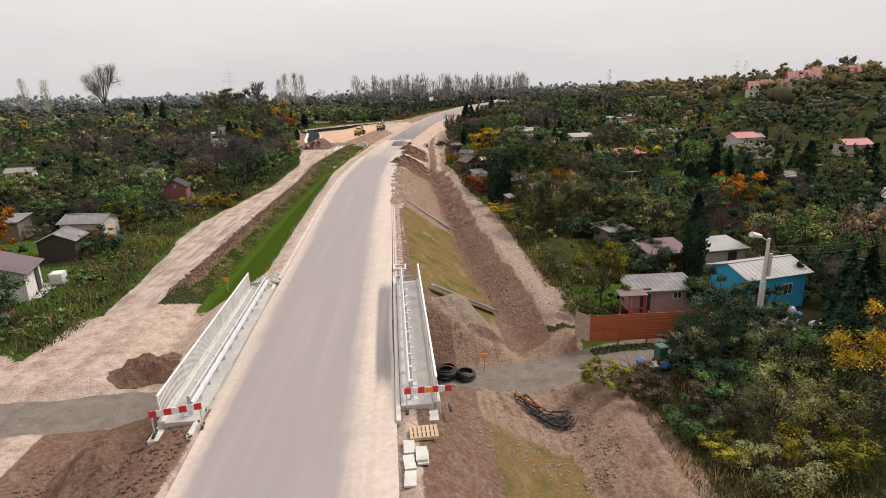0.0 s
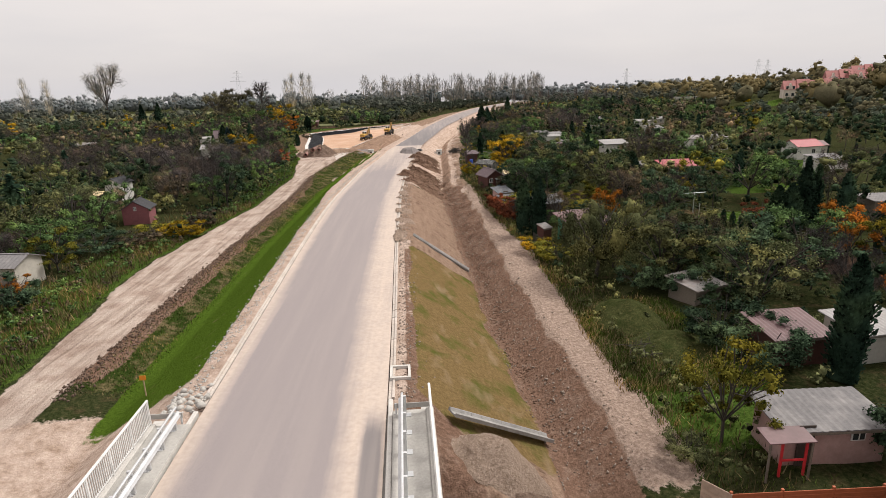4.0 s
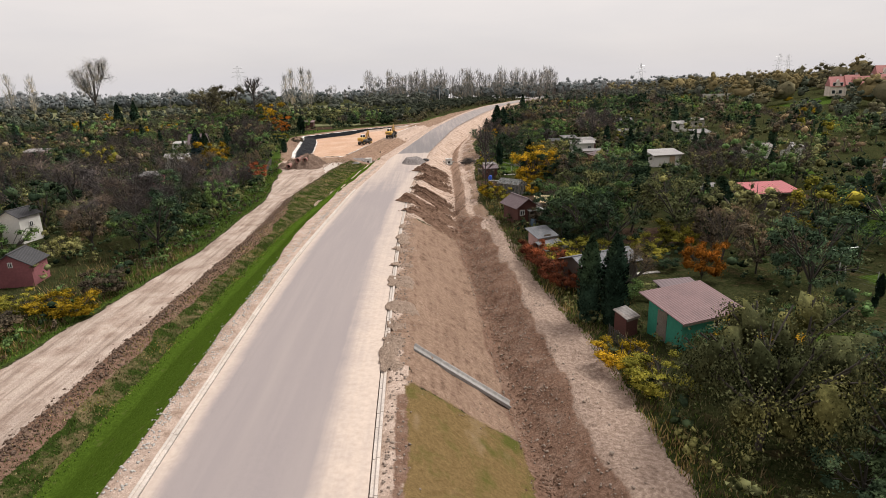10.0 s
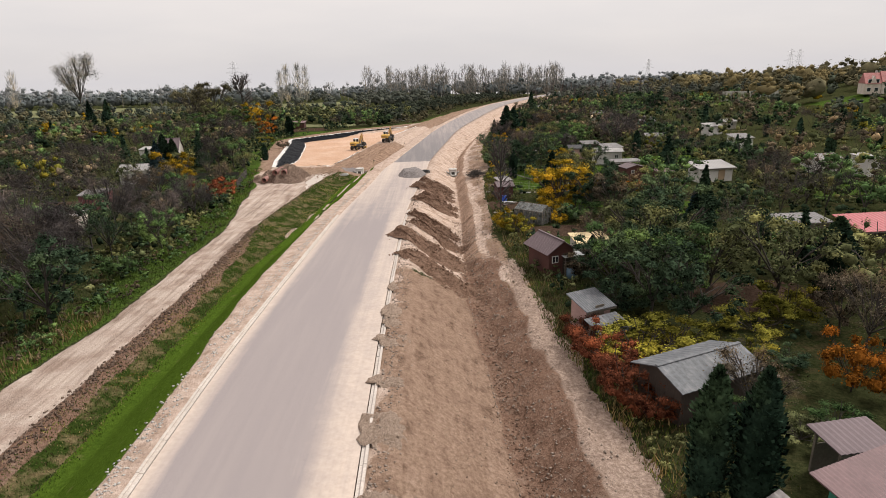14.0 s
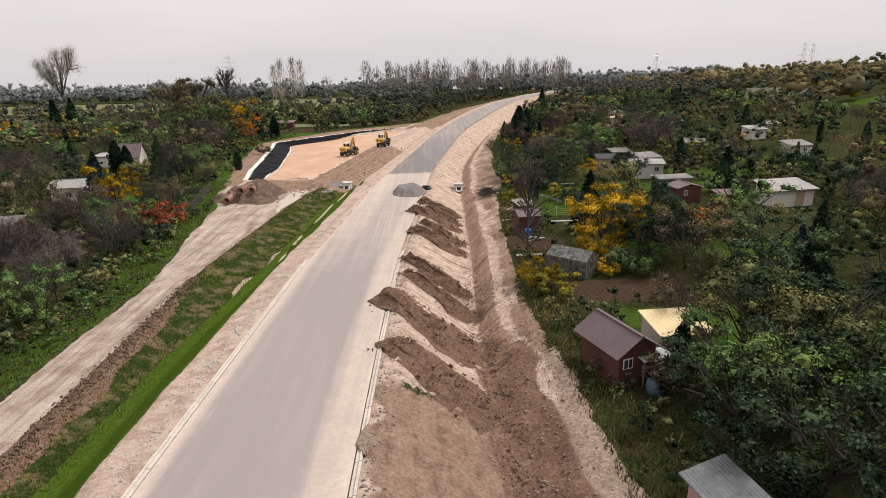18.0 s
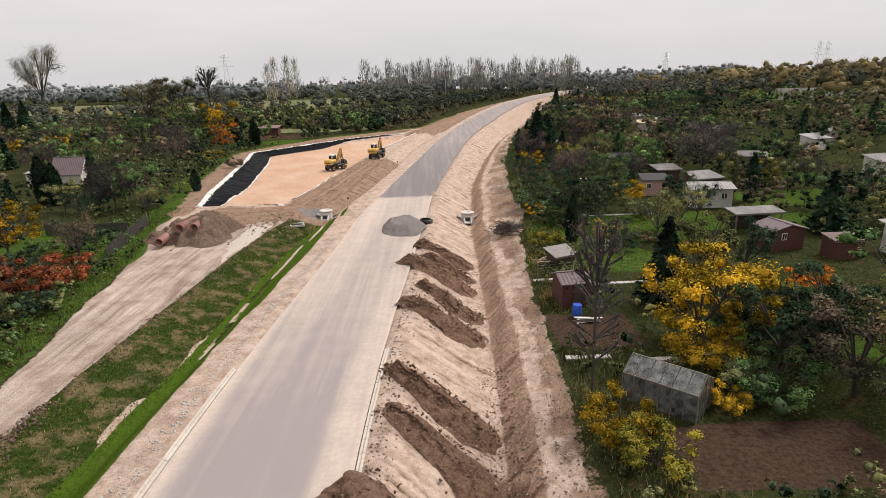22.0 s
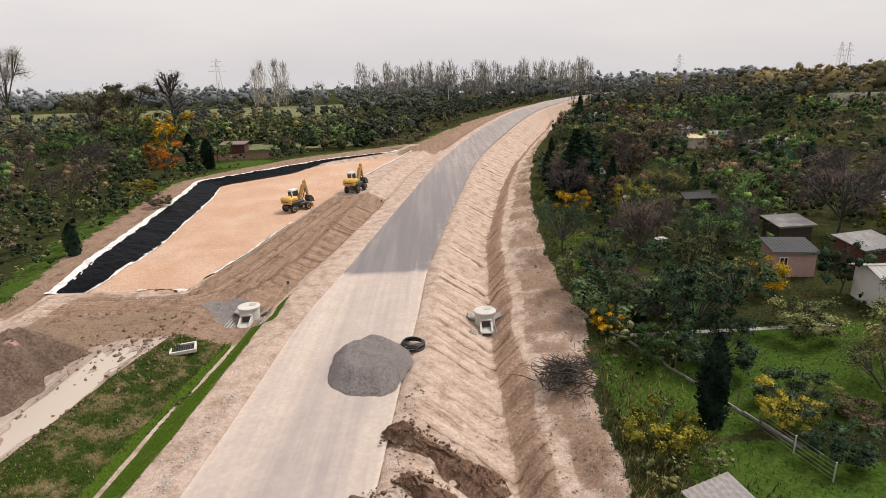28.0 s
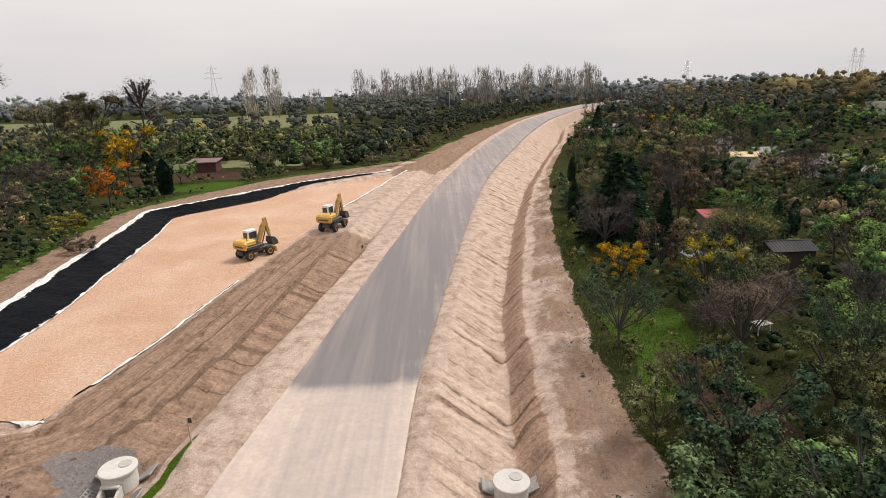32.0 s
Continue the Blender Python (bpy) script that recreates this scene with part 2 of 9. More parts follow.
def leaf_material(name, dark, light, shine=0.5, calm=False):
    m, nt, b = material(name)
    geo = nt.nodes.new("ShaderNodeNewGeometry")
    info = nt.nodes.new("ShaderNodeObjectInfo")
    # Besides real leaf tone, this noise paints shade and light between the leaves.
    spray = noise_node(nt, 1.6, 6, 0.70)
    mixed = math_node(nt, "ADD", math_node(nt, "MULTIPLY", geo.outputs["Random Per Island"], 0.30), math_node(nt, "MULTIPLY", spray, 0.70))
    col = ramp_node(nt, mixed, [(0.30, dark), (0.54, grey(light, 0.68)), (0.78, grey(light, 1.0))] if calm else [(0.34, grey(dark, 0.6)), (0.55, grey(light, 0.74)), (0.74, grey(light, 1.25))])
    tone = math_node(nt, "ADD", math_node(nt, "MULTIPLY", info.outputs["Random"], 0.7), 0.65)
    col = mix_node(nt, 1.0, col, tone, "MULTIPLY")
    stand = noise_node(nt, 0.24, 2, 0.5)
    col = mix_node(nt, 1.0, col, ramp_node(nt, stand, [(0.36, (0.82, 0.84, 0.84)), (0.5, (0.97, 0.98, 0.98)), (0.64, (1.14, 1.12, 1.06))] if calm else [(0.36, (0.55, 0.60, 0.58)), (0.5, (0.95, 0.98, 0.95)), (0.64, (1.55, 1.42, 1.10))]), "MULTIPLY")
    nt.links.new(col, b.inputs["Base Color"])
    b.inputs["Roughness"].default_value = max(shine, 0.8)
    b.inputs["Specular IOR Level"].default_value = 0.0
    bump_node(nt, b, spray, 0.6, 0.15)
    tr = node(nt, "ShaderNodeBsdfTranslucent")
    nt.links.new(col, tr.inputs["Color"])
    mx = node(nt, "ShaderNodeMixShader", Fac=0.12)
    nt.links.new(b.outputs[0], mx.inputs[1])
    nt.links.new(tr.outputs[0], mx.inputs[2])
    nt.links.new(mx.outputs[0], nt.nodes["Material Output"].inputs["Surface"])
    return m


LEAF = {
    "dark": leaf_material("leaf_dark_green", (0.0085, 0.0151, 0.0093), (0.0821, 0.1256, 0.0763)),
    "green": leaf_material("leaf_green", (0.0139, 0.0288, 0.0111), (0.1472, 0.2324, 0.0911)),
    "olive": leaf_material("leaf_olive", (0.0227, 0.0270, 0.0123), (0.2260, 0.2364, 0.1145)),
    "yellow": leaf_material("leaf_yellow", (0.16, 0.10, 0.010), (0.56, 0.36, 0.035)),
    "lime": leaf_material("leaf_lime", (0.0420, 0.0450, 0.0072), (0.30, 0.27, 0.05)),
    "orange": leaf_material("leaf_orange", (0.14, 0.05, 0.012), (0.46, 0.17, 0.03)),
    "red": leaf_material("leaf_red", (0.055, 0.020, 0.013), (0.231, 0.077, 0.044)),
    "brown": leaf_material("leaf_brown", (0.0223, 0.0181, 0.0128), (0.2042, 0.1608, 0.1188)),
    "conifer": leaf_material("needle_dark_green", (0.0040, 0.0083, 0.0062), (0.0399, 0.0717, 0.0487)),
    "blue": leaf_material("needle_blue_green", (0.0103, 0.0213, 0.0246), (0.0712, 0.1133, 0.1311)),
    "twig": leaf_material("bare_twigs", (0.0285, 0.0236, 0.0228), (0.1462, 0.1236, 0.1267), 0.8),
    "grass": leaf_material("grass_blade", (0.025, 0.045, 0.010), (0.105, 0.145, 0.034)),
    "straw": leaf_material("dry_grass", (0.09, 0.066, 0.032), (0.32, 0.245, 0.135)),
    # Haze of distance is painted into these far twig and leaf colours.
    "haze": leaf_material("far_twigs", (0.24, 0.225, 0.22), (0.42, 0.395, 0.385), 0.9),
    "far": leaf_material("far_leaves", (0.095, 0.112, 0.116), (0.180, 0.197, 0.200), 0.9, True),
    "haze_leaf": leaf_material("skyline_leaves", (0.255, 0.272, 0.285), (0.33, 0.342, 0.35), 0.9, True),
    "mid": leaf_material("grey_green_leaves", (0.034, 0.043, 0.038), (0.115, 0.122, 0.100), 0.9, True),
    "sage": leaf_material("leaf_sage", (0.0314, 0.0337, 0.0150), (0.2725, 0.2847, 0.1448)),
    # Far greens, olives and autumn yellows, paled with painted haze.
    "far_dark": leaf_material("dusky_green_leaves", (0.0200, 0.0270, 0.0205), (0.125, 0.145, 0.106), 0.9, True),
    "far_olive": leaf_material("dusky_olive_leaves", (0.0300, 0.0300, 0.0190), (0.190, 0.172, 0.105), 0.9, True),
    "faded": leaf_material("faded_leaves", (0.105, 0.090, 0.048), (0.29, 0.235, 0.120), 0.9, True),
}
BARK = plain("bark", (0.045, 0.037, 0.031), 0.9, fine=9, coarse=2, bump=0.6, stretch=(1, 1, 0.3))
KERB = plain("sandy_kerb_concrete", (0.47, 0.42, 0.38), 0.9, spread=0.2, fine=9, coarse=0.5, bump=0.3, stain=(0.43, 0.35, 0.28))
CONCRETE = plain("concrete", (0.50, 0.48, 0.45), 0.85, spread=0.12, fine=14, coarse=1.1, bump=0.2)
PAVING = plain("paving_concrete", (0.40, 0.385, 0.36), 0.9, spread=0.15, fine=10, coarse=0.6)
GALVANISED = plain("galvanised_steel", (0.62, 0.63, 0.64), 0.45, 0.55, spread=0.08, fine=12, coarse=2, bump=0)
WHITE = plain("white_paint", (0.66, 0.65, 0.635), 0.6, spread=0.06, fine=8, coarse=0.9)
RED_PAINT = plain("red_paint", (0.55, 0.03, 0.04), 0.5, spread=0.1)
ORANGE_PAINT = plain("orange_paint", (0.75, 0.25, 0.02), 0.5, spread=0.1)
PALE_GREY = plain("pale_grey_sheet", (0.36, 0.37, 0.38), 0.6, spread=0.12)
WOOD = plain("raw_wood", (0.42, 0.31, 0.20), 0.8, fine=12, coarse=1.5, stretch=(1, 1, 4))
OLD_WOOD = plain("weathered_wood", (0.16, 0.135, 0.11), 0.9, fine=12, coarse=1.0)
BLACK_PLASTIC = plain("black_plastic", (0.006, 0.006, 0.007), 0.5, spread=0.2, bump=0.1)
RUBBER = plain("rubber", (0.02, 0.02, 0.02), 0.8)
YELLOW_PAINT = plain("yellow_paint", (0.58, 0.35, 0.07), 0.5, spread=0.2, fine=4, coarse=1.5)
WORN_YELLOW = plain("worn_yellow_paint", (0.40, 0.23, 0.06), 0.6, spread=0.35, fine=5, coarse=1.8, stain=(0.16, 0.09, 0.04))
DARK_STEEL = plain("dark_steel", (0.07, 0.065, 0.06), 0.6, 0.4)
CLAY_PIPE = plain("brown_pipe", (0.312, 0.156, 0.129), 0.5, spread=0.1)


def glass_material():
    m, nt, b = material("window_glass")
    b.inputs["Base Color"].default_value = (0.03, 0.035, 0.04, 1)
    b.inputs["Roughness"].default_value = 0.08
    b.inputs["Specular IOR Level"].default_value = 0.8
    return m


GLASS = glass_material()

# ---- the lie of the land ----
# The road runs along y and bends to the right; cx is its middle, zr its height, hw half its width.
cx = curve([(-400, -4.0), (17, -4.6), (25, -5.3), (46, -5.8), (63, -6.4), (92, -6.9), (112, -6.95), (122, -6.8), (130, -6.3), (146, -5.1), (157, -4.6), (163, -4.15), (168, -3.5), (175, -2.6), (185, -1.4), (204, 1.2), (220, 3.5), (240, 7.5), (260, 12.8), (280, 18.4), (300, 24.3), (331, 34.2), (360, 46.0), (380, 54.0), (421, 76.5), (480, 118), (600, 220), (4000, 3600)], 8)
zr = curve([(-400, 3.0), (78, 3.0), (90, 2.45), (100, 1.9), (110, 1.45), (125, 0.95), (140, 0.6), (160, 0.35), (205, 0.1), (245, 0.8), (280, 1.8), (320, 2.4), (420, 2.4), (600, 0.6), (4000, 0.6)], 6)
hw = curve([(-400, 4.0), (128, 4.0), (150, 3.95), (158, 4.1), (163, 3.95), (168, 3.6), (235, 3.6), (262, 4.0), (4000, 4.0)], 4)
shoulder_l = curve([(-400, 1.3), (80, 1.4), (97, 2.4), (150, 2.4), (170, 2.6), (4000, 2.6)], 4)
x_ditch_l = curve([(-400, -15), (40, -16), (75, -16.3), (108, -16.1), (123, -14.6), (146, -13.4), (155, -12.4), (167, -11.5), (177, -9.5), (191, -6.9), (217, -4.5), (263, 5), (294, 12.5), (331, 23), (380, 42), (421, 65), (480, 108), (600, 210), (4000, 3590)], 4)
z_ditch_l = curve([(-400, 0.0), (75, 0.0), (100, -0.3), (155, -0.35), (180, -0.4), (240, -0.2), (4000, 0.2)], 4)
x_bank_l = curve([(-400, -18.5), (40, -19.2), (75, -19.2), (100, -18.8), (120, -19.6), (146, -17.7), (155, -16.2), (168, -13.8), (177, -12.2), (191, -9.4), (217, -6.6), (263, 2.5), (294, 10), (331, 20), (380, 39), (421, 61), (480, 104), (600, 205), (4000, 3580)], 4)
x_ditch_r = curve([(-400, 7.5), (20, 7), (43, 5.9), (52, 5.0), (66, 4.5), (97, 3.6), (113, 3.1), (127, 3.8), (157, 4.3), (181, 5.9), (209, 10.6), (231, 15.4), (272, 26.6), (291, 32.5), (331, 42), (360, 53), (380, 62), (421, 84), (480, 128), (600, 230), (4000, 3610)], 4)
x_soil_r = curve([(-400, 12), (20, 11), (41, 10.6), (50, 10.1), (69, 9.6), (80, 8.5), (92, 7.5), (114, 7.0), (131, 7.5), (148, 8.6), (155, 10.4), (173, 10.8), (187, 12.2), (202, 14), (212, 15.9), (235, 20), (264, 28), (280, 32), (304, 40.3), (331, 47), (360, 57.5), (380, 66), (421, 90), (600, 240), (4000, 3620)], 3)
x_track_l = curve([(-400, -24), (31, -24.2), (37, -22.5), (48, -23.4), (65, -25.9), (77, -24.8), (92, -22.8), (119, -23), (131, -25), (147, -27.5), (155, -30.2), (166, -30.8), (181, -34.6), (216, -40), (228, -34), (240, -25), (250, -12), (260, 0), (294, 9), (4000, 3570)], 2)
x_pit_l = curve([(150, -28.5), (166, -29.2), (174, -30.8), (186, -32.5), (198, -34.2), (206, -35.4), (215.5, -37.4), (217.5, -36.4), (221, -33.0), (225, -29.6), (229.5, -26.0), (233.6, -22.2), (237.4, -17.6), (240.9, -12.4), (243.6, -7.5), (260, -4)], 0.6)
x_pit_r = curve([(150, -20), (166, -18.6), (175, -16.9), (184, -15.8), (213, -11.4), (243, -4.6), (260, 0)], 1.5)
PIT_Y0, PIT_Y1 = 165.6, 245.5
LANE_Z = -0.8


def lane_y(x):
    return 28.2 + 0.16 * np.clip(np.asarray(x, float) + 6, -14, 30) * np.where(np.asarray(x, float) > 0, 1.0, 0.45)


def pit_depth(x, y):
    """0 outside the pit, 1 on its floor."""
    left = (x - x_pit_l(y)) / np.clip(0.6 + 0.30 * (y - PIT_Y0), 0.8, 3.4)
    right = (x_pit_r(y) - x) / 0.8
    return np.clip(np.minimum(np.minimum(left, right), np.minimum((y - PIT_Y0) / 1.0, (PIT_Y1 - y) / 1.2)), 0, 1)


def pit_out(x, y):
    """How far a place lies outside the pit's low and near edges."""
    return np.hypot(np.maximum(x - x_pit_r(y) + 1.5, 0), np.maximum(PIT_Y0 + 1.5 - y, 0)) - 1.5


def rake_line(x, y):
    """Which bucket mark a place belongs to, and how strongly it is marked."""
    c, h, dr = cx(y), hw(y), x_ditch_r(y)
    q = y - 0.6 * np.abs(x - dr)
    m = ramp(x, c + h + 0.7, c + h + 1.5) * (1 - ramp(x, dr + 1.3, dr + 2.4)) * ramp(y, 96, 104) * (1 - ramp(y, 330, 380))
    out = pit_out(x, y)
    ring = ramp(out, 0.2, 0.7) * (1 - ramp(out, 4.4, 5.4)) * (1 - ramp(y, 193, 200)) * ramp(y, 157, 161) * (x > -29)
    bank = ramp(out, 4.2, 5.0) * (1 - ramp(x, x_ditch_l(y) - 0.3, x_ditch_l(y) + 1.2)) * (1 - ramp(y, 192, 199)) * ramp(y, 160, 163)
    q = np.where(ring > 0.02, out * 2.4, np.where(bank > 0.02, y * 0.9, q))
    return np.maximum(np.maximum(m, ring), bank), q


def land(x, y):
    """Height of the ground, but for its small roughness."""
    x, y = np.asarray(x, float), np.asarray(y, float)
    c, h, z = cx(y), hw(y), zr(y)
    dl, bl, dr = x_ditch_l(y), x_bank_l(y), x_ditch_r(y)
    late = ramp(y, 96, 106)
    xs = [bl - 0.9, bl, dl - 0.25, dl + 0.25, c - h - shoulder_l(y), c - h - 0.3, c - h + 0.12, c + h - 0.12, c + h + 0.3, c + h + 1.3 - 0.3 * late, dr - 0.35 + 0.23 * late, dr + 0.35 - 0.23 * late, dr + 2.9 - 1.5 * late, dr + 4.0 + 0.2 * late]
    low = -0.85 - 0.45 * ramp(y, 104, 112)
    zs = [0.5 + 0 * y, 0.72 + 0 * y, z_ditch_l(y), z_ditch_l(y), z - 0.10, z + 0.0, z - 0.16, z - 0.16, z + 0.0, z - 0.08, low, low, 0.45 - 0.65 * late, 0.3 + 0.15 * late]
    out = zs[0] + 0 * x
    for k in range(len(xs) - 1):
        t = np.clip((x - xs[k]) / np.maximum(xs[k + 1] - xs[k], 0.01), 0, 1)
        out = out + (zs[k + 1] - zs[k]) * t
    # the gap in the bank under the bridge, with sloped ends
    ly = lane_y(x)
    d = np.maximum(np.abs(y - ly) - 1.9, 0)
    near = (x > x_bank_l(y) - 8) & (x < 16)
    out = np.where(near, np.minimum(out, LANE_Z + 0.75 * ramp(-x, 8, 16) + 0.6 * ramp(x, 6, 14) + d * 0.95), out)
    out = out - 0.85 * pit_depth(x, y)
    # the hollow round the drain well beside the pit
    out = np.minimum(out, -0.62 + 0.55 * np.maximum(np.hypot((x - -12.79) * 0.9, y - 161.26) - 1.25, 0))
    # rising land far to the right
    out = out + 10.5 * ramp(x - 0.10 * y, 85, 190) * ramp(y, 70, 260) * (1 - 0.72 * ramp(y, 285, 400))
    # the far land falls away, more so to the right
    out = out - np.maximum(0, y - 430) * (0.030 + 0.00002 * np.clip(x, -500, 500)) - 0.03 * np.clip(x - 200, 0, 800) * ramp(y, 150, 300)
    return out


def rough(x, y, z):
    """Clods, ruts and uneven turf."""
    c, h = cx(y), hw(y)
    off_road = ramp(np.abs(x - c), h - 0.2, h + 0.6)
    right = ramp(x, c + h + 0.8, c + h + 2) * (1 - ramp(x, x_soil_r(y), x_soil_r(y) + 2))
    foot = ramp(x, x_ditch_r(y) - 1.2, x_ditch_r(y) + 0.4)
    clod = fbm(x, y, 1.1, 3, 4) * (0.30 + 0.5 * foot) * right * ramp(y, 60, 66)
    rill = fbm(x * 0.22 + y * 0.1, y, 0.8, 17, 2) * 0.46 * right * ramp(y, 98, 106)
    marked, q = rake_line(x, y)
    rake = marked * (0.34 * fbm(q * 1.0, 0 * q + 3.5, 1.5, 55, 2) + 0.12 * fbm(x, y, 1.2, 57, 3))
    soft = fbm(x, y, 2.5, 9, 4) * 0.22 * off_road
    track = ((x > x_track_l(y)) & (x < x_bank_l(y) - 0.4)).astype(float)
    track = np.maximum(track * (y < 160), 0)
    ruts = fbm(x * 2.2, y * 0.12, 1.0, 23, 3) * 0.16 * track * (1 - pit_depth(x, y))
    out = pit_out(x, y)
    ruts = ruts - 0.20 * np.clip(np.sin(out * 4.6 + 1.5 * fbm(x, y, 7, 58, 2)), 0, 1) * (out > 0.4) * (out < 4.4) * ramp(y, 158, 161) * (1 - ramp(y, 193, 200)) * (x > -29)
    wide = fbm(x, y, 30, 31, 3) * 0.9 * ramp(np.abs(x - c), 22, 60)
    return z + clod + 0.6 * rill + rake + soft + ruts + wide


def ground_z(x, y):
    a, b = np.array([x], float), np.array([y], float)
    return float(rough(a, b, land(a, b))[0])


LAWNS = [(31, 68.5, 4.5, 3), (23, 151.5, 7, 4), (18, 150, 4, 3), (12, 148.5, 2.5, 4), (20, 149, 5, 4), (59, 172, 9, 4), (19.5, 127, 2, 2.5), (28.5, 123, 5, 3), (28, 68, 5, 3), (38, 77.5, 5, 4), (70, 117, 9, 5), (15, 171, 2.5, 6), (14, 40, 4, 3), (12.5, 33.2, 3, 1), (-33, 46.5, 3, 2), (-32, 165, 2, 14), (-29, 150, 2.5, 6), (-36, 152, 7, 6), (-40, 235, 9, 4), (-62, 305, 40, 6), (-150, 400, 90, 35), (42, 160, 6, 4), (36, 150, 6, 3), (-46, 148, 7, 3), (55, 130, 7, 4), (48, 95, 6, 3), (17.5, 107.5, 5, 3), (-60, 60, 10, 5), (-68, 105, 12, 7), (-31, 47, 6, 6), (-28.5, 60, 3, 6), (-29, 72, 2.5, 6), (-44, 60, 6, 3), (-70, 120, 10, 5), (150, 260, 16, 10), (135, 310, 16, 8), (13.2, 32.0, 3.0, 0.55), (14.0, 48.5, 3.6, 6), (15.0, 140.5, 4.0, 3.5)]
PLOTS = [(10.2, 126.6, 2.6, 2.3), (15, 114.2, 4.5, 2.2), (15.5, 166, 1.8, 4.5), (13.5, 86.5, 3.5, 2.2), (-44, 247, 12, 5), (24, 95, 5, 3), (34, 61, 4, 2.5), (-52, 135, 5, 3), (-30, 262, 14, 4), (45, 110, 5, 3)]


def patch(x, y, spots):
    out = np.zeros_like(x)
    for px_, py_, rx_, ry_ in spots:
        d = np.maximum(np.abs(x - px_) / rx_, np.abs(y - py_) / ry_)
        out = np.maximum(out, 1 - ramp(d, 0.85, 1.15))
    return out


def zones(x, y):
    """How far each vertex belongs to each kind of ground."""
    c, h = cx(y), hw(y)
    dl, bl, dr, sr, tl = x_ditch_l(y), x_bank_l(y), x_ditch_r(y), x_soil_r(y), x_track_l(y)
    wob = fbm(x, y, 3.0, 41, 3) * 1.2
    between = lambda lo, hi, e=0.35: ramp(x, lo - e, lo + e) * (1 - ramp(x, hi - e, hi + e))
    sl, srr = c - h - shoulder_l(y), c + h + 1.2
    early = 1 - ramp(y + wob * 2, 157, 161)
    sand = between(sl + wob * 0.35, srr + 0.1)
    sand = np.maximum(sand, between(srr - 0.5, dr + 3.2) * ramp(y + wob, 97, 102))
    sand = np.maximum(sand, between(tl, sl + 1) * (1 - early))
    sand = np.maximum(sand, between(dr + 2.5, sr + wob) * ramp(y, 100, 125) * 0.62)
    sand = np.maximum(sand, between(-24, -8.5) * ramp(y, 25.5, 28) * (1 - ramp(y + wob - (x + 14) * 0.5, 42.5, 45.5)))
    sand = np.maximum(sand, between(-30, -12) * (1 - ramp(y + wob + (x + 12) * 0.6, 24, 27)))
    spot = lambda px_, py_, rx_, ry_: 1 - ramp(((x - px_) / rx_) ** 2 + ((y - py_) / ry_) ** 2, 0.6, 1.3)
    sand = np.maximum(sand, np.maximum(np.maximum(spot(-14.7, 126.6, 0.6, 3.0), spot(-15.5, 119.2, 0.7, 2.4)), np.maximum(spot(-16.4, 66.6, 0.3, 2.0), spot(-14.2, 133, 0.4, 2))))
    sand = np.maximum(sand, between(dl - 0.12, dl + 0.16, 0.14) * (ramp(y, 138, 142) * early + 0.6 * (1 - ramp(y, 58, 62)) * ramp(y, 42, 45)))
    sand = np.maximum(sand, between(2.5, 10.8 - 0.08 * (y - 20)) * (1 - ramp(y, 33, 34)) * ramp(y, 12, 26 - (x - 5) * 2) * 0.40)
    heaped = between(srr - 0.4, 6.5 + wob) * ramp(y, 32, 33.5) * (1 - ramp(y + wob, 39, 42))
    trodden = between(1.5, 11.3 + wob * 1.5 - 0.08 * (y - 20)) * (1 - ramp(y, 33.5, 35)) * ramp(y, 10, 16)
    green = between(dl - 0.7 + wob * 0.3 + ramp(y, 154, 168) * (sl - dl + 0.9), sl + wob * 0.35, 0.25) * (1 - ramp(y, 165, 168)) * ramp(y + wob, 38, 43)
    green = green * (1 - 0.95 * between(dl - 0.16, dl + 0.18, 0.12) * ramp(y + wob * 3, 122, 128) * early)
    straw = between(bl - 0.3 + wob * 0.4, dl - 0.7 + wob * 0.3) * early * ramp(y + wob, 43, 46)
    olive = between(srr - 0.2 + wob * 0.2, dr - 0.3) * (1 - ramp(y - (x - c) * 1.0 * 0, 62, 63.5)) * ramp(y, 36, 38)
    olive = np.maximum(olive, between(srr + 1.0, 7) * (1 - ramp(y, 21, 24)))
    ragged = fbm(x, y, 2.2, 43, 4) * 3.4
    slope = between(srr - 0.75 + ragged, dr - 0.2 + ragged * 0.45, 0.6) * ramp(y, 62, 63.2) * (1 - ramp(y + wob, 97, 102))
    soil = 0 * slope
    soil = np.maximum(soil, between(dr - 0.6 + ragged * 0.4, dr + 2.7 + wob * 1.1, 0.6) * ramp(y, 36, 40) * (1 - ramp(y, 98, 118) * 0.75))
    soil = np.maximum(soil, between(5.5, 8.5) * ramp(y, 32.5, 34) * (1 - ramp(y + wob, 39, 42)))
    soil = np.maximum(soil, between(srr - 0.5, srr - 0.1 + wob * 0.6 + 2.6 * (1 - ramp(y, 36, 39))) * (1 - ramp(y, 60, 66)))
    soil = np.maximum(soil, between(-18, -9.0) * (1 - ramp(y + wob + (x + 12) * 0.25, 24, 26)))
    soil = np.maximum(soil, between(bl - 0.6, bl + 0.9 + wob * 0.7) * early * ramp(y, 44, 46) * (1 - ramp(y + wob * 4, 105, 125)))
    soil = soil * (1 - 0.75 * between(dr - 0.2, sr) * ramp(y, 104, 118))
    gravel = between(dr + 2.0 + wob * 0.6, sr + 0.5 + wob * 1.2) * ramp(y, 33, 37) * (1 - ramp(y, 96, 112))
    track = between(tl + wob * 0.6, bl - 0.3 + wob * 0.3) * (1 - ramp(y, 240, 250))
    d_lane = np.abs(y - lane_y(x))
    lane = (1 - ramp(d_lane + wob * 0.4, 1.5, 2.0)) * between(-30, 17)
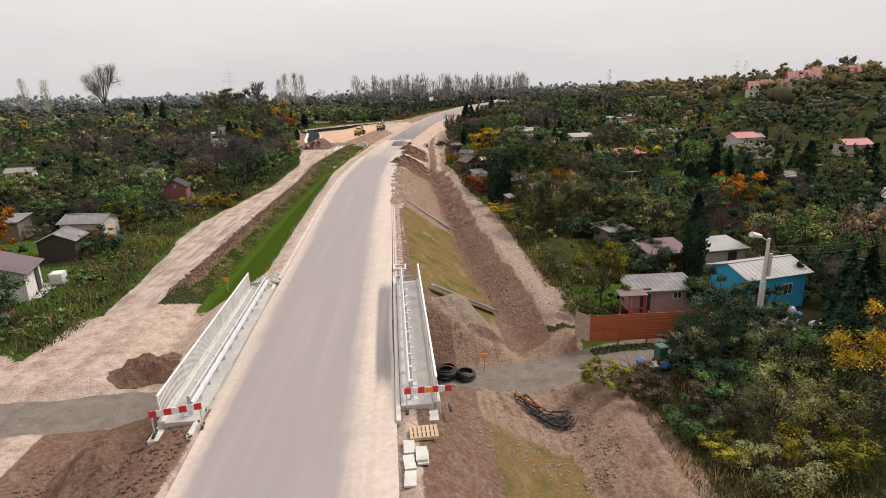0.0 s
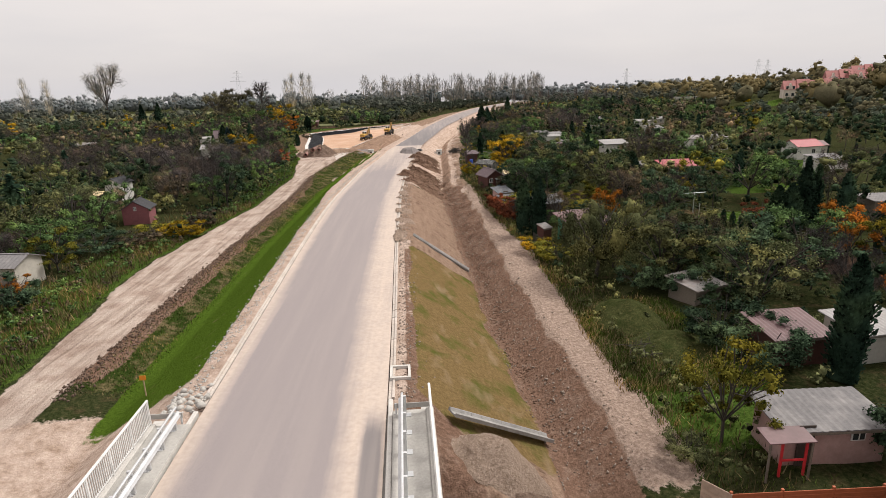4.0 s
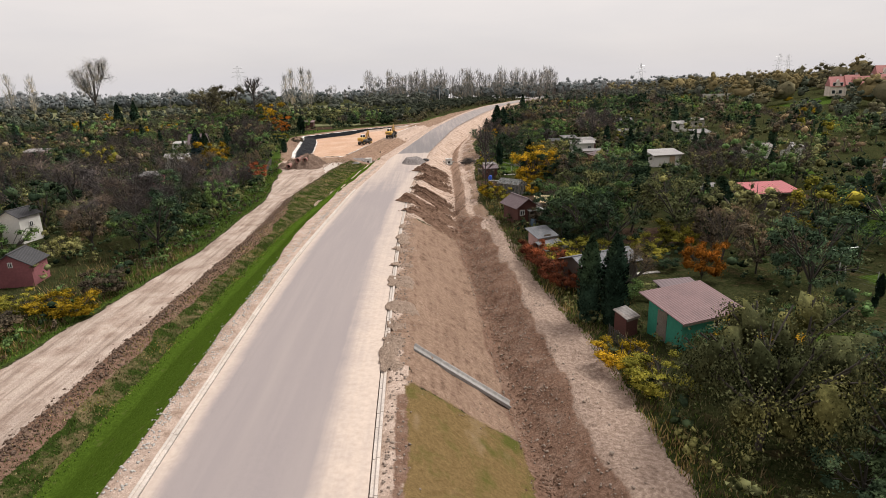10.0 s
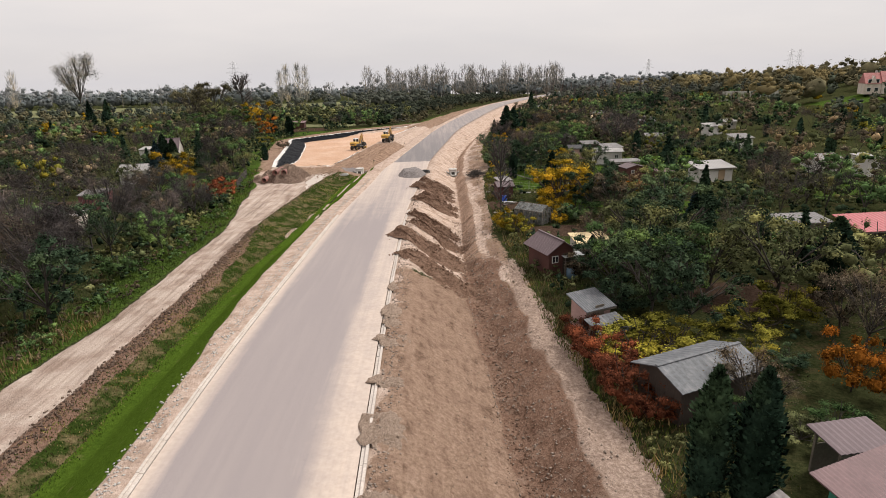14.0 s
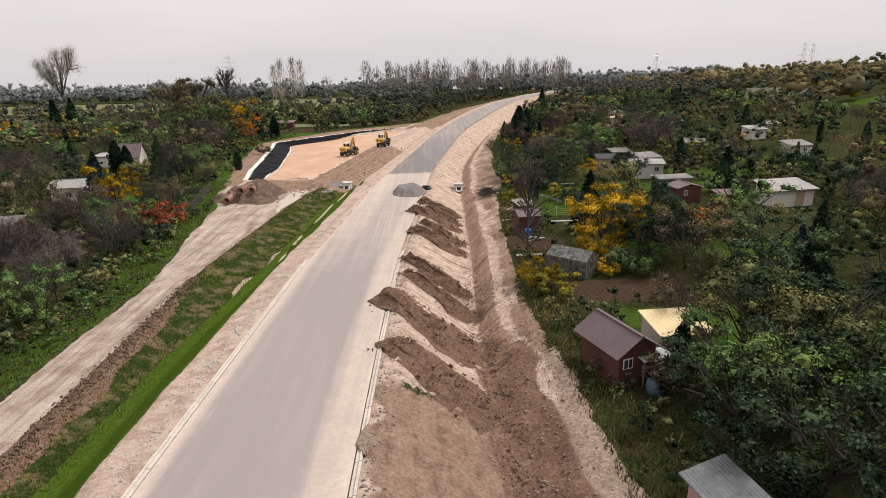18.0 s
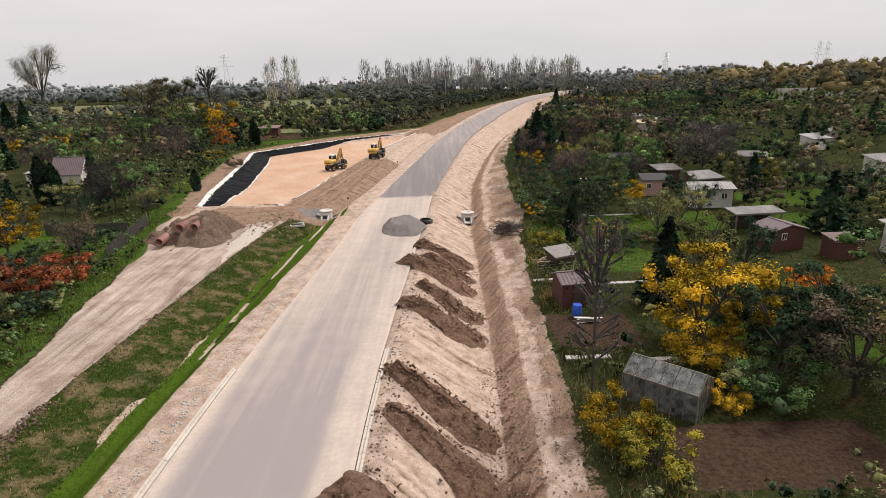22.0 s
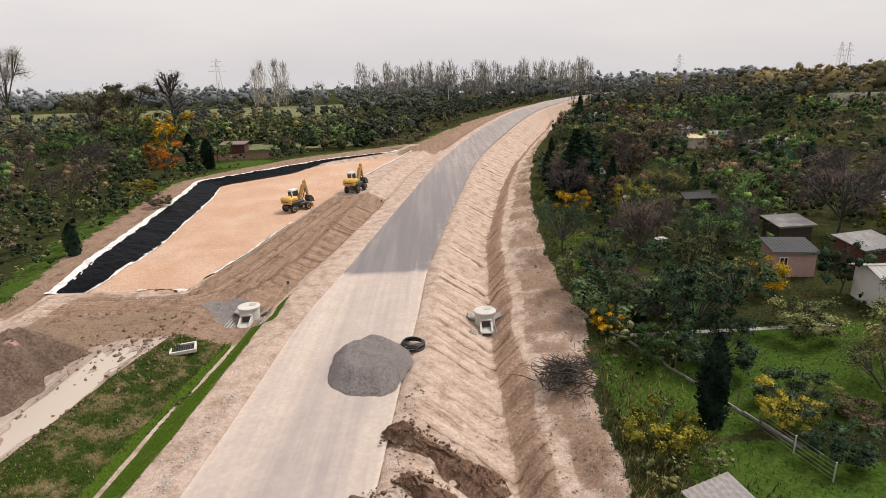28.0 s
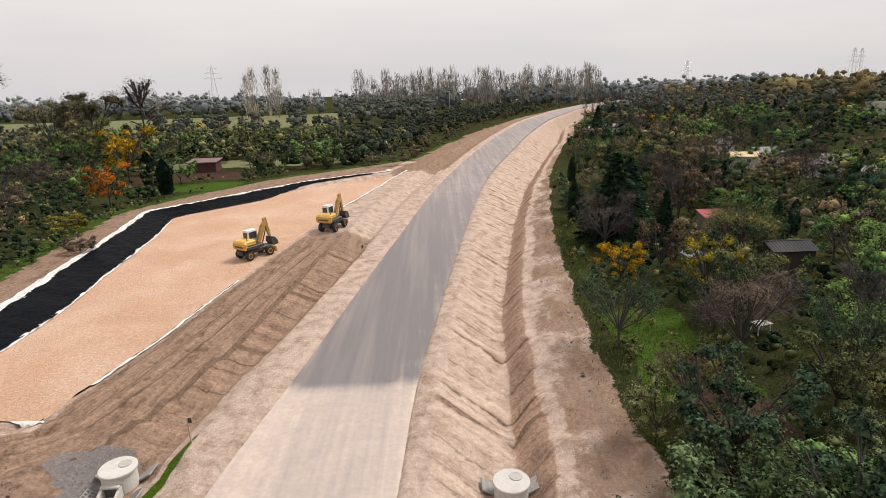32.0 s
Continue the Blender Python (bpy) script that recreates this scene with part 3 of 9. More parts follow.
    floor_ = ramp(pit_depth(x, y), 0.80, 0.95) * ramp(x - x_pit_l(y), 0.8, 1.4)
    tan = between(dr + 2.2 + wob * 1.2, sr + wob * 0.4) * ramp(y + wob, 99, 108) * (0.56 + 0.6 * fbm(x, y, 3.2, 44, 3))
    tan = np.maximum(np.maximum(tan, slope * 0.95), np.maximum(trodden * 0.8, heaped * 0.9))
    tan = np.maximum(tan, between(x_pit_r(y) + 0.3, dl + 0.5 + wob * 0.4) * ramp(y, 160, 164) * (1 - ramp(y, 196, 205)))
    tan = np.maximum(tan, between(tl - 1.5, x_pit_l(y) - 0.2) * ramp(y, 158, 162) * 0.75)
    tan = np.maximum(tan, between(-27, -12) * ramp(y + wob, 156, 158) * (1 - ramp(y + wob, 162, 167)))
    tan = np.maximum(tan, between(c - h - 12 + wob * 3, c - h - 1.5) * ramp(y, 236, 246) * (1 - ramp(y, 400, 440)) * (0.75 + 0.5 * fbm(x, y, 6, 46, 3)))
    lawn = np.maximum(patch(x + wob * 1.2, y + wob, LAWNS), between(tl - 4.5 + wob * 2, tl + wob * 0.5) * 0.56)
    plot = patch(x + wob * 0.3, y + wob * 0.3, PLOTS)
    marked, q = rake_line(x, y)
    meadow = patch(x + wob * 6, y + wob * 4, [(-170, 425, 130, 62), (-62, 305, 40, 6), (-40, 262, 22, 5)])
    bank = between(dr + 0.1 + wob * 0.25, dr + 1.6 + wob * 0.5) * ramp(y + wob, 99, 108) * (1 - ramp(y, 300, 340))
    return (sand, green, olive, soil), (np.maximum(gravel, track), lane, floor_, lawn), (straw, plot, gravel, tan), (marked, q, meadow, bank)


def steps(parts):
    out = []
    for lo, hi, d in parts:
        n = max(1, int(round((hi - lo) / d)))
        out.extend(np.linspace(lo, hi, n, endpoint=False))
    return np.array(out + [parts[-1][1]])


s_lines = steps([(-3000, -1000, 500), (-1000, -300, 60), (-300, -100, 12), (-100, -46, 3), (-46, -27, 0.8), (-27, 18, 0.33), (18, 30, 0.8), (30, 100, 3), (100, 300, 10), (300, 1000, 60), (1000, 3000, 500)])
y_lines = steps([(-300, -20, 40), (-20, 10, 2), (10, 180, 0.36), (180, 232, 0.44), (232, 260, 0.8), (260, 420, 2.5), (420, 700, 20), (700, 4200, 250)])
SS, YY = np.meshgrid(s_lines, y_lines)
XX = SS + np.clip(cx(YY), -10, 130) * (1 - ramp(np.abs(SS), 60, 400))
ZZ = rough(XX, YY, land(XX, YY))
nr, nc = XX.shape
idx = np.arange(nr * nc).reshape(nr, nc)
quads = np.stack([idx[:-1, :-1], idx[:-1, 1:], idx[1:, 1:], idx[1:, :-1]], -1).reshape(-1, 4)


def ground_material():
    m, nt, b = material("ground_earth_and_grass")
    chan = {}
    for name in ("zone_a", "zone_b", "zone_c", "zone_d"):
        at = nt.nodes.new("ShaderNodeAttribute")
        at.attribute_name = name
        sp = nt.nodes.new("ShaderNodeSeparateColor")
        nt.links.new(at.outputs["Color"], sp.inputs[0])
        chan[name] = (sp.outputs[0], sp.outputs[1], sp.outputs[2], at.outputs["Alpha"])
    fine = noise_node(nt, 5.0, 6, 0.65)
    tiny = noise_node(nt, 22.0, 4, 0.6)
    mid = noise_node(nt, 1.1, 5, 0.6)
    big = noise_node(nt, 0.16, 4, 0.55)
    streak = noise_node(nt, 1.0, 5, 0.6, (2.6, 0.16, 1))
    edge = math_node(nt, "MULTIPLY", math_node(nt, "SUBTRACT", math_node(nt, "ADD", fine, mid), 1.0), 0.7)

    def mask(value, lo=0.42, hi=0.58):
        v = math_node(nt, "ADD", value, edge)
        mr = node(nt, "ShaderNodeMapRange")
        mr.inputs["From Min"].default_value, mr.inputs["From Max"].default_value = lo, hi
        nt.links.new(v, mr.inputs["Value"])
        return math_node(nt, "MULTIPLY", mr.outputs[0], math_node(nt, "GREATER_THAN", value, 0.02))

    def tone(fac, stops, over=None):
        stops = [(p_, (c_[0] * 1.0, c_[1] * 0.965, c_[2] * 0.975) if c_[0] > 1.1 * c_[1] else c_) for p_, c_ in stops]
        col = ramp_node(nt, fac, stops)
        return mix_node(nt, 1.0, col, ramp_node(nt, over or tiny, [(0.25, (0.72, 0.72, 0.72)), (0.75, (1.2, 1.2, 1.2))]), "MULTIPLY")

    wild = tone(fine, [(0.25, (0.0105, 0.0150, 0.0060)), (0.5, (0.0315, 0.0390, 0.0150)), (0.75, (0.0788, 0.0735, 0.0338))])
    wild = mix_node(nt, ramp_node(nt, mid, [(0.52, (0, 0, 0)), (0.66, (1, 1, 1))]), wild, tone(fine, [(0.3, (0.0300, 0.0255, 0.0135)), (0.7, (0.0938, 0.0765, 0.0390))]))
    wild = mix_node(nt, ramp_node(nt, big, [(0.48, (0, 0, 0)), (0.60, (0.9, 0.9, 0.9))]), wild, tone(fine, [(0.3, (0.020, 0.024, 0.010)), (0.7, (0.056, 0.060, 0.026))]))
    (sand, green, olive, soil), (track, lane, pit, lawn), (straw, plot, gravel, tan) = chan["zone_a"], chan["zone_b"], chan["zone_c"]
    marked, line, meadow, bank = chan["zone_d"]
    col = mix_node(nt, mask(lawn), wild, tone(fine, [(0.25, (0.018, 0.038, 0.007)), (0.5, (0.050, 0.088, 0.016)), (0.75, (0.100, 0.135, 0.032))]))
    col = mix_node(nt, mask(plot), col, tone(fine, [(0.3, (0.032, 0.021, 0.015)), (0.7, (0.090, 0.062, 0.045))]))
    col = mix_node(nt, mask(track), col, tone(streak, [(0.3, (0.25, 0.20, 0.165)), (0.5, (0.42, 0.355, 0.30)), (0.7, (0.52, 0.45, 0.385))]))
    col = mix_node(nt, math_node(nt, "MULTIPLY", mask(track), ramp_node(nt, noise_node(nt, 0.55, 5, 0.65), [(0.44, (0, 0, 0)), (0.62, (0.8, 0.8, 0.8))])), col, tone(streak, [(0.3, (0.19, 0.14, 0.11)), (0.7, (0.36, 0.28, 0.23))]))
    col = mix_node(nt, mask(gravel), col, tone(fine, [(0.3, (0.17, 0.125, 0.10)), (0.5, (0.29, 0.225, 0.18)), (0.7, (0.42, 0.34, 0.28))]))
    turf = tone(fine, [(0.25, (0.010, 0.020, 0.004)), (0.6, (0.036, 0.056, 0.012)), (0.8, (0.085, 0.090, 0.034))])
    turf = mix_node(nt, ramp_node(nt, noise_node(nt, 0.8, 5, 0.65), [(0.47, (0, 0, 0)), (0.62, (0.85, 0.85, 0.85))]), turf, tone(fine, [(0.3, (0.095, 0.073, 0.036)), (0.7, (0.22, 0.175, 0.10))]))
    col = mix_node(nt, mask(straw), col, turf)
    col = mix_node(nt, mask(sand), col, mix_node(nt, ramp_node(nt, mid, [(0.42, (0, 0, 0)), (0.7, (1, 1, 1))]), tone(fine, [(0.25, (0.376, 0.296, 0.240)), (0.75, (0.564, 0.470, 0.395))]), tone(fine, [(0.3, (0.212, 0.152, 0.110)), (0.7, (0.386, 0.299, 0.235))])))
    col = mix_node(nt, mask(tan), col, mix_node(nt, ramp_node(nt, mid, [(0.42, (0, 0, 0)), (0.6, (1, 1, 1))]), tone(math_node(nt, "MULTIPLY", math_node(nt, "ADD", streak, math_node(nt, "ADD", fine, mid)), 0.3333), [(0.36, (0.108, 0.072, 0.050)), (0.5, (0.243, 0.171, 0.126)), (0.64, (0.378, 0.288, 0.221))]), tone(fine, [(0.25, (0.144, 0.095, 0.066)), (0.75, (0.360, 0.266, 0.198))])))
    col = mix_node(nt, mask(bank), col, tone(fine, [(0.25, (0.186, 0.126, 0.088)), (0.5, (0.288, 0.205, 0.153)), (0.75, (0.409, 0.312, 0.242))]))
    lush = tone(fine, [(0.2, (0.028, 0.054, 0.007)), (0.7, (0.072, 0.118, 0.015))])
    lush = mix_node(nt, ramp_node(nt, mid, [(0.62, (0, 0, 0)), (0.75, (0.8, 0.8, 0.8))]), lush, (0.13, 0.115, 0.05))
    col = mix_node(nt, mask(green), col, lush)
    dry = tone(fine, [(0.25, (0.12, 0.083, 0.035)), (0.75, (0.22, 0.16, 0.075))])
    dry = mix_node(nt, ramp_node(nt, noise_node(nt, 0.45, 4, 0.6), [(0.5, (0, 0, 0)), (0.66, (0.8, 0.8, 0.8))]), dry, (0.07, 0.085, 0.018))
    dry = mix_node(nt, ramp_node(nt, noise_node(nt, 0.6, 3, 0.6, (1, 0.5, 1)), [(0.55, (0, 0, 0)), (0.7, (0.8, 0.8, 0.8))]), dry, (0.24, 0.175, 0.11))
    col = mix_node(nt, mask(olive), col, dry)
    earth = tone(fine, [(0.2, (0.075, 0.046, 0.032)), (0.5, (0.165, 0.105, 0.075)), (0.8, (0.27, 0.185, 0.137))])
    earth = mix_node(nt, ramp_node(nt, mid, [(0.5, (0, 0, 0)), (0.72, (0.8, 0.8, 0.8))]), earth, tone(fine, [(0.3, (0.17, 0.12, 0.09)), (0.7, (0.28, 0.21, 0.165))]))
    col = mix_node(nt, mask(soil), col, earth)
    col = mix_node(nt, mask(lane), col, tone(mid, [(0.3, (0.160, 0.138, 0.120)), (0.7, (0.235, 0.205, 0.180))]))
    col = mix_node(nt, mask(pit), col, mix_node(nt, ramp_node(nt, big, [(0.4, (0, 0, 0)), (0.65, (1, 1, 1))]), tone(fine, [(0.25, (0.36, 0.235, 0.16)), (0.75, (0.60, 0.41, 0.285))]), tone(fine, [(0.25, (0.42, 0.295, 0.215)), (0.75, (0.64, 0.475, 0.355))])))
    col = mix_node(nt, mask(meadow), col, tone(mid, [(0.3, (0.115, 0.125, 0.062)), (0.7, (0.20, 0.20, 0.115))]))
    # bucket marks, wheel ruts: thin dark seams painted as shade, paler ribs as light
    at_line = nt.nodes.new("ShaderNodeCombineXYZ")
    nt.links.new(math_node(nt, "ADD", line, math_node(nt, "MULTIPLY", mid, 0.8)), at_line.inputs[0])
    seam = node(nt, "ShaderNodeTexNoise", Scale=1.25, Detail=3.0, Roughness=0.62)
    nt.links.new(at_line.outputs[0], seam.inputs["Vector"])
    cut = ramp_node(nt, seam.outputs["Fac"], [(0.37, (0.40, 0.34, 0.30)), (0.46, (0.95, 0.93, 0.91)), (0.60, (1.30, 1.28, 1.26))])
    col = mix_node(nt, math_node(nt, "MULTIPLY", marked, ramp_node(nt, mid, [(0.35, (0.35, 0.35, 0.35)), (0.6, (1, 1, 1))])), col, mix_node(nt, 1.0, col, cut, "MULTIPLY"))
    nt.links.new(col, b.inputs["Base Color"])
    b.inputs["Roughness"].default_value = 0.95
    b.inputs["Specular IOR Level"].default_value = 0.0
    height = math_node(nt, "ADD", math_node(nt, "ADD", fine, math_node(nt, "MULTIPLY", tiny, 0.4)), math_node(nt, "MULTIPLY", math_node(nt, "MULTIPLY", seam.outputs["Fac"], marked), 1.5))
    bump_node(nt, b, height, 0.8, 0.16)
    return m


GROUND = ground_material()
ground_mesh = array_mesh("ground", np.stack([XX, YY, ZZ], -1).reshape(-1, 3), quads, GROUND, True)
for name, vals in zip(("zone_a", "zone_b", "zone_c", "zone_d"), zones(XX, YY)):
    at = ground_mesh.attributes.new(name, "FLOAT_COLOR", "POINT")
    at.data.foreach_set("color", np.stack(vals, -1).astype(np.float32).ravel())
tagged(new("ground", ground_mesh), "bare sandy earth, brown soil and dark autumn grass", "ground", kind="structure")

# ---- the road ----
ROAD_Y = steps([(-120, 10, 5), (10, 180, 0.6), (180, 330, 1.5), (330, 500, 8)])
U = np.linspace(-1, 1, 33)
UU, RY = np.meshgrid(U, ROAD_Y)
RX = cx(RY) + UU * (hw(RY) - 0.13)
RZ = zr(RY) + 0.06 * (1 - UU ** 2) + 0.02
nr2, nc2 = RX.shape
idx2 = np.arange(nr2 * nc2).reshape(nr2, nc2)
road_quads = np.stack([idx2[:-1, :-1], idx2[:-1, 1:], idx2[1:, 1:], idx2[1:, :-1]], -1).reshape(-1, 4)


def asphalt_material():
    m, nt, b = material("dusty_asphalt")
    at = nt.nodes.new("ShaderNodeAttribute")
    at.attribute_name = "cover"
    sp = nt.nodes.new("ShaderNodeSeparateColor")
    nt.links.new(at.outputs["Color"], sp.inputs[0])
    dust, fresh = sp.outputs[0], sp.outputs[1]
    fine = noise_node(nt, 30.0, 5, 0.6)
    mid = noise_node(nt, 0.7, 5, 0.6)
    streak = noise_node(nt, 1.0, 5, 0.55, (1.3, 0.05, 1))
    old = ramp_node(nt, fine, [(0.3, (0.205, 0.178, 0.177)), (0.7, (0.275, 0.240, 0.239))])
    dark = ramp_node(nt, fine, [(0.3, (0.118, 0.108, 0.110)), (0.7, (0.168, 0.152, 0.154))])
    col = mix_node(nt, fresh, old, dark)
    col = mix_node(nt, ramp_node(nt, streak, [(0.45, (0, 0, 0)), (0.75, (0.38, 0.38, 0.38))]), col, (0.33, 0.285, 0.262))
    fine_streak = noise_node(nt, 1.0, 4, 0.6, (3.4, 0.06, 1))
    v = math_node(nt, "ADD", dust, math_node(nt, "MULTIPLY", math_node(nt, "SUBTRACT", math_node(nt, "ADD", mid, math_node(nt, "ADD", streak, fine_streak)), 1.5), 0.45))
    mr = node(nt, "ShaderNodeMapRange")
    mr.inputs["From Min"].default_value, mr.inputs["From Max"].default_value = 0.22, 0.95
    nt.links.new(v, mr.inputs["Value"])
    sandy = ramp_node(nt, noise_node(nt, 4.0, 5, 0.6), [(0.25, (0.40, 0.325, 0.275)), (0.75, (0.52, 0.435, 0.372))])
    col = mix_node(nt, mr.outputs[0], col, sandy)
    nt.links.new(col, b.inputs["Base Color"])
    b.inputs["Roughness"].default_value = 0.85
    bump_node(nt, b, fine, 0.15, 0.01)
    return m


road_mesh = array_mesh("road", np.stack([RX, RY, RZ], -1).reshape(-1, 3), road_quads, asphalt_material(), True)
edge_l = ramp(-UU, 0.68, 0.98)
edge_r = ramp(UU, 0.30, 0.75)
calm = 1 - 0.6 * ramp(RY, 60, 110)
dusty = ramp(RY, 100, 140) * (1 - ramp(RY, 167.6, 168.4))
cover_d = np.maximum(np.maximum(edge_l * 0.85 * (1 - 0.75 * ramp(RY, 168, 169)), edge_r * (0.55 + 0.35 * calm) * (1 - 0.7 * ramp(RY, 168, 169))), dusty * (0.50 + 0.10 * ramp(RY, 145, 162) + 0.22 * ramp(np.abs(UU - 0.2), 0.3, 0.9)))
cover_d = np.maximum(cover_d, ramp(RY, 200, 230) * 0.30)
cover_d = np.maximum(cover_d, 0.9 * ramp(np.abs(UU), 0.86, 0.99) * (1 - 0.7 * ramp(RY, 168.2, 169)))
damp = ramp(UU, 0.74, 0.80) * (1 - ramp(UU, 0.94, 0.97)) * ramp(RY, 22, 25) * (1 - ramp(RY, 35, 37.5))
cover_d = cover_d * (1 - damp)
cover_f = np.maximum(ramp(RY, 168.0, 168.4) * (1 - 0.5 * ramp(RY, 180, 230)), damp)
at = road_mesh.attributes.new("cover", "FLOAT_COLOR", "POINT")
at.data.foreach_set("color", np.stack([cover_d, cover_f, 0 * RX, 1 + 0 * RX], -1).astype(np.float32).ravel())
tagged(new("road", road_mesh), "new grey asphalt road dusted with pale sand", "road", kind="structure")

# ---- road works: bridge, kerbs, heaps, pit ----
def surface(x, y):
    """Top of the ground or of the road."""
    x, y = np.asarray(x, float), np.asarray(y, float)
    g = rough(x, y, land(x, y))
    on = np.abs(x - cx(y)) < hw(y) - 0.05
    top = np.where(on, np.maximum(g, zr(y) + 0.09), g)
    return np.where(np.abs(np.abs(x - cx(y)) - hw(y)) < 0.3, np.maximum(top, zr(y) + 0.125), top)


def earth_material(name, stops, pebble, bump=0.9):
    m, nt, b = material(name)
    fine = noise_node(nt, 7.0, 6, 0.7)
    mid = noise_node(nt, 1.3, 5, 0.6)
    col = ramp_node(nt, fine, stops)
    col = mix_node(nt, ramp_node(nt, mid, [(0.45, (0, 0, 0)), (0.7, (0.7, 0.7, 0.7))]), col, pebble)
    tiny = noise_node(nt, 30.0, 3, 0.6)
    col = mix_node(nt, 1.0, col, ramp_node(nt, tiny, [(0.3, (0.65, 0.65, 0.65)), (0.72, (1.3, 1.3, 1.3))]), "MULTIPLY")
    nt.links.new(col, b.inputs["Base Color"])
    b.inputs["Roughness"].default_value = 0.95
    b.inputs["Specular IOR Level"].default_value = 0.02
    bump_node(nt, b, math_node(nt, "ADD", fine, math_node(nt, "MULTIPLY", tiny, 0.5)), bump, 0.15)
    return m


SOIL = earth_material("loose_brown_soil", [(0.25, (0.062, 0.037, 0.026)), (0.5, (0.165, 0.102, 0.072)), (0.75, (0.30, 0.20, 0.148))], (0.24, 0.16, 0.118))
SMEAR = earth_material("spilled_pale_soil", [(0.25, (0.16, 0.115, 0.085)), (0.5, (0.28, 0.21, 0.165)), (0.75, (0.42, 0.335, 0.27))], (0.32, 0.245, 0.195))
CHIPPINGS = earth_material("grey_stone_chippings", [(0.25, (0.12, 0.108, 0.105)), (0.75, (0.31, 0.28, 0.272))], (0.23, 0.21, 0.205))
SPOIL = earth_material("grey_brown_spoil", [(0.25, (0.055, 0.037, 0.028)), (0.5, (0.15, 0.105, 0.082)), (0.75, (0.28, 0.21, 0.17))], (0.24, 0.175, 0.135))
WEEDY = earth_material("weedy_earth", [(0.25, (0.02, 0.028, 0.009)), (0.5, (0.05, 0.058, 0.02)), (0.75, (0.13, 0.105, 0.05))], (0.03, 0.045, 0.012))
STONE = plain("field_stone", (0.24, 0.19, 0.155), 0.9, spread=0.3)


def ridge(name, label, x0, y0, x1, y1, half, height, mat, seed, group="soil heaps on the verge", nu=70, nv=40):
    """A tipped heap that runs from one point to another over the ground."""
    u, v = np.meshgrid(np.linspace(0, 1, nu), np.linspace(-1, 1, nv), indexing="ij")
    dx, dy = x1 - x0, y1 - y0
    L = math.hypot(dx, dy)
    nx, ny = -dy / L, dx / L
    w = half * (0.46 + 0.60 * u - 0.25 * np.clip(u * 6 - 5, 0, 1)) * (1 + 0.5 * fbm(u * 6, v * 0 + seed, 1.3, seed, 2))
    x = x0 + dx * u + nx * v * w + fbm(u * 5, v * 3, 1.0, seed + 4, 2) * 0.5
    y = y0 + dy * u + ny * v * w + fbm(u * 5, v * 3, 1.0, seed + 8, 2) * 0.5
    side = np.clip(1.06 - np.sqrt(v * v + 0.02), 0, 1)
    shape = side * np.clip(u * 7, 0, 1) ** 0.8 * np.clip((1 - u) * 3.2, 0, 1) ** 0.9 * (1 - 0.35 * u)
    gully = np.abs(fbm(u * 26 + v * 2.0, v * 1.4, 1.0, seed + 6, 3)) * 0.55 * np.abs(v)
    z = surface(x, y) + height * 1.2 * shape * (0.85 + 0.9 * fbm(x, y, 1.5, seed, 3)) - gully * np.minimum(1, shape * 4) + fbm(x, y, 0.45, seed + 2, 4) * 0.42 * np.minimum(1, shape * 5) - 0.05 * (shape <= 0.001)
    i = np.arange(nu * nv).reshape(nu, nv)
    q = np.stack([i[:-1, :-1], i[1:, :-1], i[1:, 1:], i[:-1, 1:]], -1).reshape(-1, 4)
    return whole(name, array_mesh(name, np.stack([x, y, z], -1).reshape(-1, 3), q, mat, True), None, label, "heap", group)


def mound(name, label, x0, y0, rx_, ry_, height, mat, seed, rz=0.0, flat=0.0, group="", n=46, lump=0.62, rag=0.5, big=0.0, twist=2.0, rings=20):
    """A rounded heap over the ground."""
    r, a = np.meshgrid(np.linspace(0, 1, rings), np.linspace(0, 2 * np.pi, n, endpoint=False), indexing="ij")
    wob = 1 + rag * fbm(np.cos(a) * twist + seed, np.sin(a) * twist, 1.0, seed, 3)
    lx, ly = r * wob * rx_ * np.cos(a), r * wob * ry_ * np.sin(a)
    c, s = math.cos(radians(rz)), math.sin(radians(rz))
    x, y = x0 + lx * c - ly * s, y0 + lx * s + ly * c
    shape = np.clip((1 - r) / (1 - flat), 0, 1) ** 0.9
    shape = shape * shape * (3 - 2 * shape) * 0.4 + shape * 0.6
    z = surface(x, y) + height * shape + (fbm(x, y, 0.8, seed + 3, 5) * lump + fbm(x, y, 2.4, seed + 5, 2) * big) * np.minimum(1, shape * 3) - 0.05 * (r > 0.99)
    i = np.arange(rings * n).reshape(rings, n)
    j = np.roll(i, -1, axis=1)
    q = np.stack([i[:-1], i[1:], j[1:], j[:-1]], -1).reshape(-1, 4)
    return whole(name, array_mesh(name, np.stack([x, y, z], -1).reshape(-1, 3), q, mat, True), None, label, "heap", group)


# soil tipped over the verge, from the kerb down to the ditch
TIPS = [(-1.5, 145.6, 3.7, 142.9, 1.15, 0.75), (-0.7, 142.6, 3.5, 139.4, 1.2, 0.7), (-2.8, 140.9, 3.3, 136.6, 1.45, 0.85), (-1.1, 135.3, 3.4, 131.4, 1.35, 0.75), (-2.2, 131.4, 3.3, 127.8, 1.55, 0.9), (-2.4, 121.8, 3.3, 117.2, 1.5, 0.85), (-2.2, 117.9, 3.4, 112.9, 1.7, 0.85), (-3.8, 112.0, 3.3, 106.0, 2.3, 0.95), (-2.6, 104.6, 3.5, 99.4, 2.4, 0.8)]
for k, (x0, y0, x1, y1, hw_, hh) in enumerate(TIPS):
    ridge("soil_mound", "loose brown soil tipped down the sandy verge", x0, y0, x1, y1, hw_, hh, SOIL, 11 + k * 3)
spill_rng = random.Random(19)
py_ = 63.0
